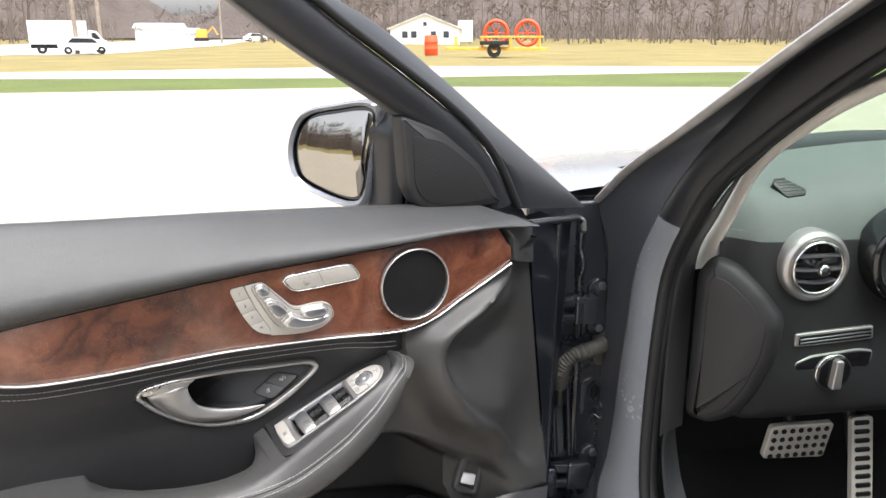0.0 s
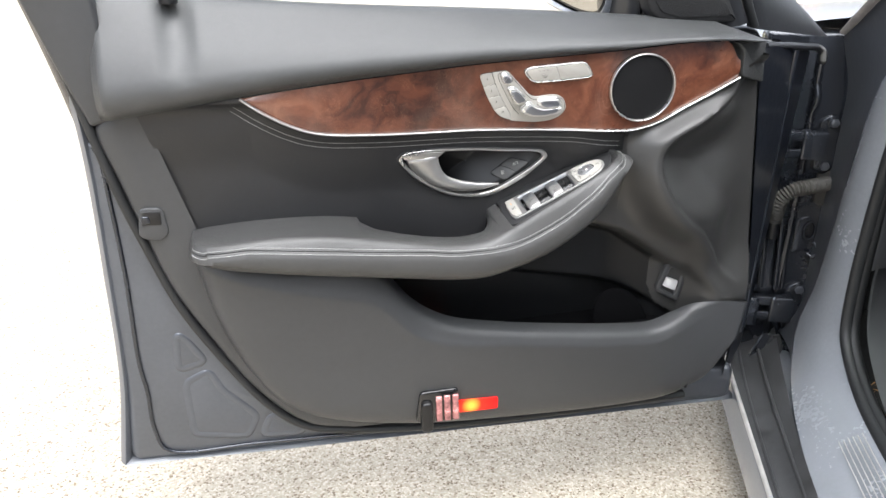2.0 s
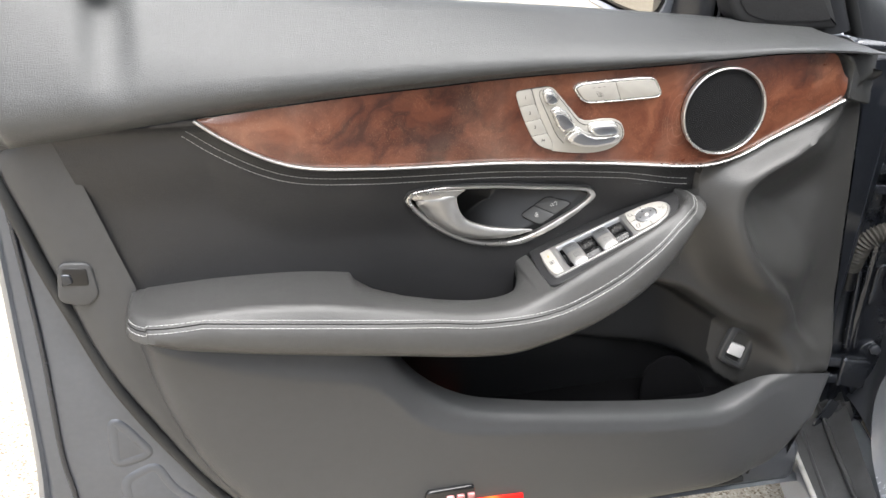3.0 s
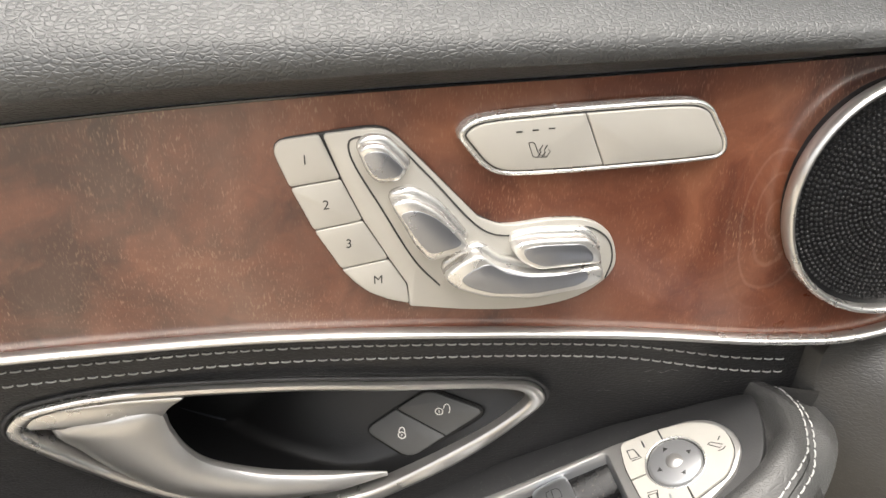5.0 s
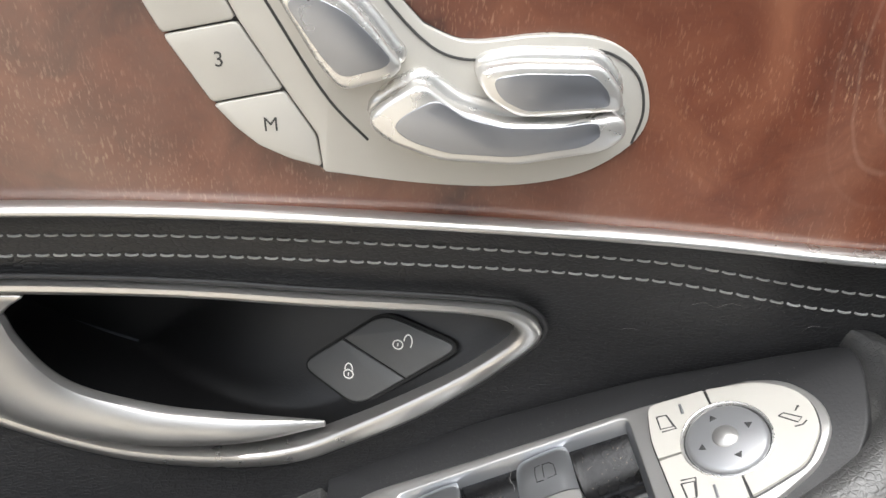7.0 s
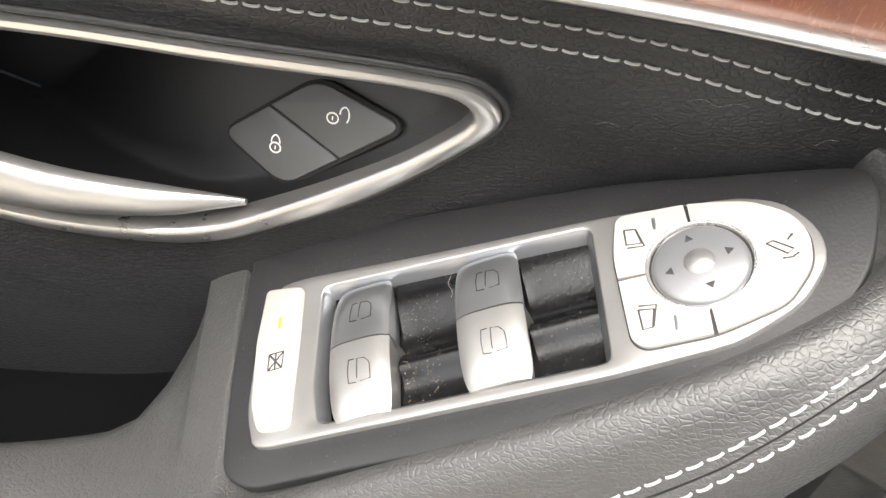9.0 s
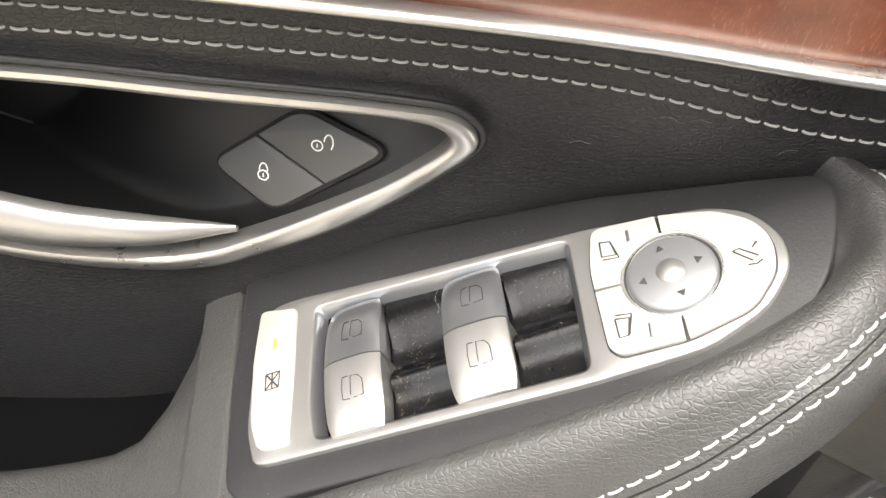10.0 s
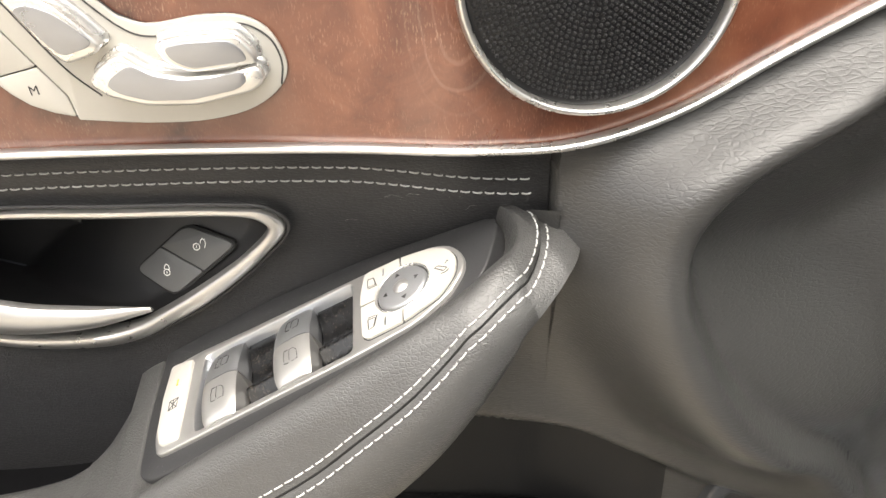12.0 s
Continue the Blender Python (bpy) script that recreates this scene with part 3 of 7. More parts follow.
def shell():
    """The painted steel shell behind the trim."""
    o = rounded([(-0.362, 0.236), (0.80, 0.168), (0.84, 0.20), (0.86, 0.52), (0.80, 0.92), (0.72, 0.925), (0.2, 0.955), (-0.30, 0.985), (-0.318, 0.80), (-0.324, 0.587), (-0.328, 0.39)], 0.03, 5)
    s = Shape().plate(o, 0.0, 0.03, 0.012, door_face(1.075))
    edge = rounded([(-0.362, 0.236), (0.82, 0.168), (0.82, 0.25), (0.12, 0.262), (-0.06, 0.29), (-0.16, 0.42), (-0.24, 0.58), (-0.285, 0.78), (-0.334, 0.82), (-0.340, 0.587), (-0.346, 0.39)], 0.02, 5)
    s.plate(edge, 0.0, 0.075, 0.010, door_face(1.062))
    sh = part("door_shell", s, PAINT_IN, door, "dull dark grey painted steel door shell", angle=50)
    # folded hem at the rear and lower edge, and stamped ribs
    hem = spline([(-0.345, 1.02, 1.00), (-0.333, 1.02, 0.80), (-0.338, 1.02, 0.587), (-0.347, 1.02, 0.40), (-0.372, 1.02, 0.232)], 8)
    part("door_hem", Shape().sweep(hem, ring(0.012, 8, 0.035)), HEM, sh)
    low = np.array([(-0.372, 1.02, 0.232), (-0.1, 1.02, 0.214), (0.4, 1.02, 0.188), (0.83, 1.02, 0.165)])
    part("door_hem", Shape().sweep(low, ring(0.010, 8, 0.035)), HEM, sh)
    groove = spline([(-0.316, 0.986, 0.80), (-0.313, 0.986, 0.60), (-0.318, 0.986, 0.43), (-0.314, 0.986, 0.375), (-0.314, 0.986, 0.297), (-0.298, 0.986, 0.250), (-0.15, 0.986, 0.237), (0.0, 0.986, 0.227), (0.16, 0.986, 0.216)], 8)
    part("hem_channel", Shape().sweep(groove, ring(0.0035, 8)), DARK_METAL, sh)
    pans = [[(-0.253, 0.478), (-0.258, 0.410), (-0.215, 0.420), (-0.239, 0.462)], [(-0.251, 0.382), (-0.250, 0.275), (-0.161, 0.256), (-0.142, 0.296), (-0.196, 0.359), (-0.212, 0.400)], [(-0.136, 0.252), (-0.118, 0.292), (-0.061, 0.256), (-0.072, 0.246)]]
    for o in pans:
        p = rounded(o, 0.012, 4)
        part("pressed_rib", Shape().sweep([(x, 0.9895, z) for x, z in p], ring(0.009, 10, 0.0045), closed=True), PAINT_IN, sh)
        part("pressed_field", Shape().plate(p, 0, 0.002, 0.001, door_face(0.988)), PAINT_IN, sh)
    return sh


def upper_trim():
    xs = np.linspace(-0.300, 0.790, 165)
    vs = [(0, 0.0, 0.010), (0.0, 0.001, -0.002), (0.04, 0.004, -0.010), (0.12, 0.0, -0.016), (0.22, 0.0, -0.017), (0.32, 0.0, -0.012), (0.5, 0.0, 0.005), (0.7, 0.0, 0.026), (0.86, 0.0, 0.043), (0.94, 0.0, 0.053), (0.985, -0.001, 0.062), (1.0, -0.006, 0.070)]
    P = np.zeros((len(xs), len(vs), 3))
    for i, x in enumerate(xs):
        z0, z1, y0 = wood_top(x), belt_z(x), wood_y(x)
        e = smooth(-0.300, -0.285, x) * 1.0
        for j, (v, dz, dy) in enumerate(vs):
            top = 1.0 - y0 - 0.062
            y = y0 + dy + top * smooth(0.15, 1, v)
            pin = -0.011 * math.exp(-(abs(x + 0.184) / 0.022) ** 3) * float(smooth(0.08, 0.62, v) * smooth(1.0, 0.93, v))
            P[i, j] = (x, y + (1 - e) * 0.02 * (1 - float(smooth(0.8, 1.0, v)) * (x > 0.5)) - pin, z0 + (z1 - z0) * v + dz - 0.010 * float(smooth(0.71, 0.76, x)) ** 2 * v)
    part("upper_trim", Shape().grid(fold_back(P)), VINYL, door, "dark grey grained soft upper door trim", angle=80)


def wood():
    xs = np.concatenate([np.linspace(-0.108, -0.08, 12), np.linspace(-0.07, 0.60, 90), np.linspace(0.608, 0.668, 14)])
    vs = np.linspace(0, 1, 12)
    P = np.zeros((len(xs), len(vs), 3))
    for i, x in enumerate(xs):
        a, b = wood_low(x), wood_top(x)
        b -= 0.030 * smooth(0.635, 0.668, x) ** 2
        for j, v in enumerate(vs):
            P[i, j] = (x, wood_y_low(x) * (1 - v) + wood_y(x) * v - 0.003 * math.sin(math.pi * v), a + (b - a) * v)
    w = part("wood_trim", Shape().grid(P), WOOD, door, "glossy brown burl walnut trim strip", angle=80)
    line = [(x, wood_y_low(x) - 0.003, wood_low(x)) for x in np.concatenate([np.linspace(-0.109, -0.03, 20), np.linspace(-0.02, 0.60, 70), np.linspace(0.61, 0.669, 8)])]
    part("chrome_strip", Shape().sweep(line, ring(0.0021, 14, 0.004)), SATIN, w, "thin bright chrome strip")
    line = [(x, wood_y(x) - 0.0008, wood_top(x) - 0.0003) for x in np.linspace(-0.106, 0.63, 80)]
    part("edge_line", Shape().sweep(line, ring(0.0007, 6)), GLOSS_BLACK, w)


HANDLE = spline([(0.1225, 0.750), (0.128, 0.7595), (0.145, 0.7633), (0.192, 0.7650), (0.250, 0.7632), (0.290, 0.7600), (0.345, 0.7560), (0.3625, 0.7525), (0.3695, 0.743), (0.356, 0.7258), (0.3268, 0.7012), (0.300, 0.6855), (0.2836, 0.6775), (0.2618, 0.6735), (0.220, 0.6775), (0.190, 0.6890), (0.156, 0.7108), (0.1345, 0.7325)], 6, True)


def inside(poly, x, z):
    """Which of the points lie within the outline."""
    hit = np.zeros(np.shape(x), bool)
    for (x0, z0), (x1, z1) in zip(poly, np.roll(poly, -1, 0)):
        if z0 != z1:
            hit ^= ((z0 > z) != (z1 > z)) & (x < x0 + (z - z0) / (z1 - z0) * (x1 - x0))
    return hit


def insert():
    xs, n = np.linspace(-0.252, 0.4925, 330), 100
    P, keep = np.zeros((len(xs), n, 3)), np.ones((len(xs) - 1, n - 1), bool)
    hole = inset(ccw(HANDLE), 0.0030)
    for i, x in enumerate(xs):
        top = wood_low(x) - 0.001 if x > -0.11 else wood_top(x) - 0.001
        low = np.interp(x, [-0.252, -0.222, -0.2, -0.19, 0.25, 0.29, 0.482, 0.4925], [0.852, 0.746, 0.67, 0.60, 0.56, 0.60, 0.725, 0.732])
        z = np.linspace(low, top, n)
        P[i, :, 0], P[i, :, 1], P[i, :, 2] = x, insert_y(np.full(n, x), z), z
    keep = ~inside(hole, P[:-1, :-1, 0], P[:-1, :-1, 2])
    it = part("leather_insert", Shape().grid(P, keep=keep), INSERT, door, "smooth black leather insert with double stitching", angle=80)
    for gap in (0.0180, 0.0256):
        line = [(x, z) for x, z in np.column_stack([np.linspace(-0.108, 0.4915, 306), wood_low(np.linspace(-0.108, 0.4915, 306))])]
        line = np.array(line)
        t = np.gradient(line, axis=0)
        t /= np.linalg.norm(t, axis=1, keepdims=True)
        line = line + gap * np.column_stack([t[:, 1], -t[:, 0]])
        line[:, 1] -= 0.0055 * smooth(0.40, 0.49, line[:, 0])
        line = line[line[:, 0] < 0.4905]
        P3 = [(x, float(insert_y(x, z)) - 0.0002, z) for x, z in line]
        part("stitching", stitch_row(Shape(), P3, [(0, -0.86, -0.5)] * len(P3)), THREAD, it, "", "stuff")


def stitch_row(s, pts, normals, pitch=0.0056, gap=0.0015, r=0.00042):
    """Thread dashes along a line, each dipping into the leather at its ends."""
    pts = np.asarray(pts, float)
    L = np.concatenate([[0], np.cumsum(np.linalg.norm(np.diff(pts, axis=0), axis=1))])
    at = lambda q: np.array([np.interp(q, L, pts[:, k]) for k in range(3)])
    nrm = lambda q: np.array([np.interp(q, L, np.asarray(normals)[:, k]) for k in range(3)])
    q = 0.0
    while q + pitch < L[-1]:
        a, b = q, q + pitch - gap
        n = nrm((a + b) / 2)
        path = [at(a) - 0.0003 * n, at(a + 0.0005) + 0.0001 * n, at((a + b) / 2) + 0.0003 * n, at(b - 0.0005) + 0.0001 * n, at(b) - 0.0003 * n]
        s.sweep(path, ring(r, 5), up=tuple(n + np.array([0.01, 0.003, 0.002])))
        q += pitch
    return s


ARM_EDGE = spline([(-0.2045, 0.962), (-0.2045, 0.930), (-0.198, 0.903), (-0.182, 0.885), (-0.155, 0.877), (-0.10, 0.875), (0.0, 0.874), (0.1, 0.874), (0.2, 0.874), (0.3, 0.873), (0.38, 0.872), (0.42, 0.874), (0.450, 0.880), (0.474, 0.892), (0.493, 0.912), (0.5015, 0.936), (0.5030, 0.952)], 14)

cut = [p for p in ARM_EDGE if not (0.03 < p[0] < 0.29)]

rise_at = next(i for i, p in enumerate(cut) if p[0] > 0.03)
mid_x = np.concatenate([np.arange(0.032, 0.13, 0.004), np.arange(0.134, 0.24, 0.008), np.arange(0.242, 0.2895, 0.0011)])
ARM_EDGE = np.array([tuple(p) for p in cut[:rise_at]] + [(x, 0.8738) for x in mid_x] + [tuple(p) for p in cut[rise_at:]])


INK_SEAM = material("dark_seam", (0.006, 0.006, 0.006), 0.8)


def armrest():
    """The pad is carried along its edge seen from above, so that both ends come out round."""
    rows, seams = [], [[], []]
    for px, py in ARM_EDGE:
        sx = min(max(px, -0.185), 0.468)
        sy = float(insert_y(sx, float(arm_top(sx)))) + 0.004
        to = np.array([sx - px, sy - py])
        D = np.linalg.norm(to)
        to /= D
        t, b = float(arm_top(px)), float(arm_low(px))
        if px > 0.4:
            t -= 0.005 * float(smooth(0.455, 0.490, px)) + 0.010 * float(smooth(0.924, 0.954, py))
        q = min(float(arm_seam(px)), t - 0.009)
        if px > 0.47:
            q = t - 0.010 - 0.2 * (px - 0.47)
        if px < -0.18:
            q = t - 0.012
        over = float(np.interp(px, [0.42, 0.45, 0.474, 0.493, 0.5015], [0, 0.002, 0.006, 0.014, 0.017]))
        tip = over / 0.017
        roll = float(smooth(0.28, 0.32, px) * smooth(0.495, 0.46, px)) * 0.003
        q = q * (1 - tip) + (t + roll - 0.003) * tip
        b = min(b, q - 0.022)
        r = t - q
        sunk = 0.007 * float(smooth(0.288, 0.296, px)) + 0.008 * float(smooth(0.298, 0.312, px) * smooth(0.44, 0.42, px))
        sunk *= float(smooth(0.488, 0.468, px))
        wall = min(float(np.interp(px, [0.03, 0.05, 0.075, 0.11, 0.15, 0.209, 0.246, 0.256, 0.264, 0.272, 0.277, 0.282], [0.14, 0.110, 0.080, 0.064, 0.060, 0.060, 0.063, 0.067, 0.079, 0.098, 0.133, 0.16])), D - 0.001)
        pit = 0.048 * float(smooth(0.0, 0.012, D - 0.001 - wall))
        k = min(1.0, pit / 0.02)
        lower = lambda d: t - sunk - k * 0.004 * (max(0.0, d - (wall - 0.018)) / 0.018) ** 2
        sec = [(D, t - pit - sunk - 0.004), (max(D - 0.004, wall + 0.009 * k), t - pit - sunk), (wall + 0.005 * k, t - pit - sunk), (wall + 0.003 * k, t - pit * 0.55 - sunk),
               (wall, t - min(pit, 0.016) - sunk), (wall - 0.0015, t - min(pit, 0.010) - sunk), (wall - 0.005, t - min(pit, 0.0055) - sunk), (min(wall - 0.011, 0.06), t - min(pit, 0.002) - sunk), (min(wall - 0.019, max(0.030, over + 0.028), D * 0.95), t - sunk * 0.97), (min(over + 0.0225, D * (0.42 + 0.42 * tip)), t - min(sunk, 0.007) * 0.75),
               (min(over + 0.0175, D * (0.33 + 0.44 * tip)), t + roll * 0.9), (min(over + 0.0120, D * (0.22 + 0.48 * tip)), t + roll - 0.06 * r), (min(over + 0.0065, D * (0.13 + 0.48 * tip)), t + roll * 0.7 - 0.36 * r), (over + 0.0025, t - 0.78 * r * (1 - tip) - (0.002 - roll) * tip),
               (over + 0.0003, q + 0.0010), (over + 0.0020, q), (over, q - 0.0010), (-0.004 + over * 0.45, q - (0.3 - 0.22 * tip) * (q - b)), (-0.0055, q - (0.55 - 0.15 * tip) * (q - b)), (-0.003, b + 0.012), (0.004, b + 0.004), (0.018, b), (min(0.05, D * 0.9), b + 0.001), (D, b + 0.004)]
        lift = 0.0045 * float(smooth(0.262, 0.284, px) * smooth(0.296, 0.289, px))
        sec = [(d, z + lift * float(smooth(0.03, 0.09, d))) for d, z in sec]
        for i in range(12, -1, -1):
            sec[i] = (max(sec[i][0], sec[i + 1][0] + 0.0003), sec[i][1])
        pts = [(px + to[0] * d, py + to[1] * d, z) for d, z in sec]
        rows.append(pts)
        for k, run in enumerate(((14, 13, 12, 11), (16, 17, 18))):
            line = np.array([pts[i] for i in run])
            far = np.concatenate([[0], np.cumsum(np.linalg.norm(np.diff(line, axis=0), axis=1))])
            out = np.array([-to[0], -to[1], 0.55 if k == 0 else 0.0])
            seams[k].append((np.array([np.interp(0.0036, far, line[:, c]) for c in range(3)]), out / np.linalg.norm(out)))
    part_rows = np.array(rows)
    a = part("armrest", Shape().grid(part_rows[:, 4:]), LEATHER, door, "padded black leather armrest with pale double stitching", angle=80)
    # pit walls and floor coloured almost black to paint the shade in them
    part("grab_recess", Shape().grid(part_rows[:, :5]), RECESS_SHADE, a, "pull recess blackened to stand for its shade")
    seam = part_rows[24:, 15] + np.array([0.0, -0.0010, 0.0])
    part("seam", Shape().sweep(seam, ring(0.0009, 6)), INK_SEAM, a, "dark seam", angle=70)
    for row in seams:
        row = row[24:]
        part("stitching", stitch_row(Shape(), [p + 0.0003 * n for p, n in row], [n for p, n in row]), THREAD, a, "", "stuff")
    return a


def lower_panel():
    xs = np.concatenate([-0.205 + 0.03 * np.linspace(0, 1, 14) ** 2, np.linspace(-0.17, 0.80, 175)])
    n = 60
    P = np.zeros((len(xs), n, 3))
    for i, x in enumerate(xs):
        a, b = float(panel_low(x)), float(lip(x))
        b = max(b, a + 0.012)
        merge = float(smooth(0.60, 0.72, x))
        crease = b - float(np.interp(x, [-0.2, -0.1, 0.0, 0.085, 0.136, 0.2, 0.3, 0.6], [0.016, 0.036, 0.052, 0.060, 0.050, 0.036, 0.028, 0.026]))
        for j in range(n):
            v = j / (n - 1)
            z = a + (b - a) * v
            e = math.exp(-((z - a) / 0.018)) * 0.05 + 0.045 * math.exp(-(x + 0.205) / 0.016)
            y = 0.905 + 0.018 * (1 - v) + e
            if v > 0.93:
                y += (0.010 * ((v - 0.93) / 0.07) ** 2 + 0.02 * (j == n - 1)) * (1 - merge)
            y = y + 0.012 * merge + 0.42 * max(0.0, z - crease) * float(smooth(-0.008, 0.012, z - crease)) * (1 - merge)
            P[i, j] = (x, y, z)
    part("lower_panel", Shape().grid(fold_back(P)), PLASTIC, door, "dark grey moulded lower door panel with pocket", angle=80)


# panel plastic darkened to paint the shade inside the pocket
POCKET_SHADE = material("shaded_pocket_plastic", (0.006, 0.0063, 0.007), 0.45, bump=[("noise", 900, 0.0001)], vary=0.2, spec=0.3)


def back_panel():
    xs = np.sort(np.concatenate([np.linspace(0.03, 0.50, 90), np.linspace(0.504, 0.82, 150), [0.49349, 0.49351]]))
    n = 110
    P = np.zeros((len(xs), n, 3))
    for i, x in enumerate(xs):
        top = float(arm_low(x)) + (0.005 if x < 0.30 else 0.03) if x < 0.4935 else (float(wood_low(x)) - 0.001 if x < 0.668 else float(np.interp(x, [0.668, 0.735, 0.8], [0.868, 0.90, 0.90])))
        z = np.linspace(float(np.interp(x, [0.60, 0.69], [0.36, 0.25])), top, n)
        P[i, :, 0], P[i, :, 2] = x, z
        P[i, :, 1] = back_y(np.full(n, x), z)
        near = 0.006 * math.exp(-max(0.0, x - 0.4935) / 0.03) * smooth(0.66, 0.74, z) * (x > 0.4935)
        w = smooth(top - 0.03, top, z) * float(smooth(0.485, 0.4935, x))
        P[i, :, 1] = (P[i, :, 1] - near) * (1 - w) + (float(wood_y_low(x)) + 0.002) * w
    k = int(np.searchsorted(xs, 0.4935))
    side = P[k:k + 1].copy()
    side[..., 1] += 0.035
    whole = (P[:k], np.concatenate([side, P[k:]]))
    front, pocket = Shape(), Shape()
    for Q in whole:
        X, Z = Q[:-1, :-1, 0], Q[:-1, :-1, 2]
        # cells below the fold and in the pocket get the painted-shade colour
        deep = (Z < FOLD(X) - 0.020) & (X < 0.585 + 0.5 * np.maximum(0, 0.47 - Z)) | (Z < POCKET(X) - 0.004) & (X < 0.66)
        Q = fold_back(Q)
        front.grid(Q, keep=~deep)
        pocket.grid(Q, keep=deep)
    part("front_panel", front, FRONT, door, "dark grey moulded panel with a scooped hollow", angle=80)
    part("pocket_back", pocket, POCKET_SHADE, door, "back wall of the door pocket, coloured dark for its shade", angle=80)
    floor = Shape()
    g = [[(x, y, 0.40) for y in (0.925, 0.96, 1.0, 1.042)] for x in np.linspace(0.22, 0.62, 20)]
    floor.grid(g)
    # floor blackened for the shade at the bottom of the pocket
    part("pocket_floor", floor, RECESS_SHADE, door)


def trim_end():
    """The upper trim wraps down past the end of the wood."""
    o = rounded([(0.656, 0.922), (0.670, 0.908), (0.6735, 0.868), (0.690, 0.862), (0.733, 0.850), (0.724, 0.922)], 0.006)
    f = lambda x, z, h: (x, 0.9115 + 0.45 * max(0, x - 0.672) + 0.10 * max(0, z - 0.915) - h, z)
    part("trim_end", Shape().plate(o, -0.05, 0.004, 0.003, f), VINYL, door)


shell()
trim_end()
upper_trim()
wood()
insert()
arm = armrest()
lower_panel()
back_panel()


def rear_trim():
    """Plastic edge between the insert and the rubber seal, with the lock opening."""
    left = spline([(0.849, -0.300), (0.834, -0.313), (0.748, -0.294), (0.674, -0.275), (0.575, -0.248), (0.475, -0.201), (0.365, -0.140), (0.279, -0.061), (0.255, 0.02)], 8)
    P = []
    for z, x in left:
        xr = float(np.interp(z, [0.25, 0.276, 0.30, 0.333, 0.40, 0.48, 0.53, 0.60, 0.672, 0.746, 0.854], [0.14, 0.02, -0.04, -0.09, -0.135, -0.17, -0.186, -0.20, -0.201, -0.222, -0.252]))
        xr = max(xr, x + 0.01) + 0.006
        P.append([(x, 0.985, z), (x + 0.002, 0.972, z), (x + 0.008, 0.966, z), (x + (xr - x) * 0.5, 0.963, z), (xr, 0.962, z)])
    part("rear_edge_trim", Shape().grid(P), PLASTIC, door)
    up = [(-0.316, 0.836), (-0.262, 0.853), (-0.275, 0.90), (-0.284, 1.01), (-0.34, 1.30), (-0.45, 1.30), (-0.376, 1.02), (-0.345, 0.92)]
    part("pillar_trim", Shape().plate(rounded(up, 0.008), 0, 0.035, 0.006, door_face(0.998)), PLASTIC, door)
    frame_out = spline([(-0.325, 1.02, 0.80), (-0.345, 1.02, 0.90), (-0.372, 1.02, 1.01), (-0.42, 1.02, 1.16), (-0.47, 1.02, 1.32)], 6)
    part("window_frame", Shape().sweep(frame_out, ring(0.016, 8, 0.03)), GLOSS_BLACK, door, "black rear window frame")
    seal = spline([(-0.47, 0.99, 1.32), (-0.40, 0.985, 1.14), (-0.352, 0.98, 0.98), (-0.322, 0.978, 0.84), (-0.298, 0.978, 0.73), (-0.272, 0.978, 0.64), (-0.236, 0.978, 0.53), (-0.18, 0.978, 0.42), (-0.12, 0.978, 0.325), (-0.06, 0.978, 0.268), (0.05, 0.978, 0.238), (0.3, 0.978, 0.215), (0.7, 0.978, 0.205)], 8)
    part("door_seal", Shape().sweep(seal, ring(0.008, 8, 0.010)), RUBBER, door, "black rubber door seal")


rear_trim()


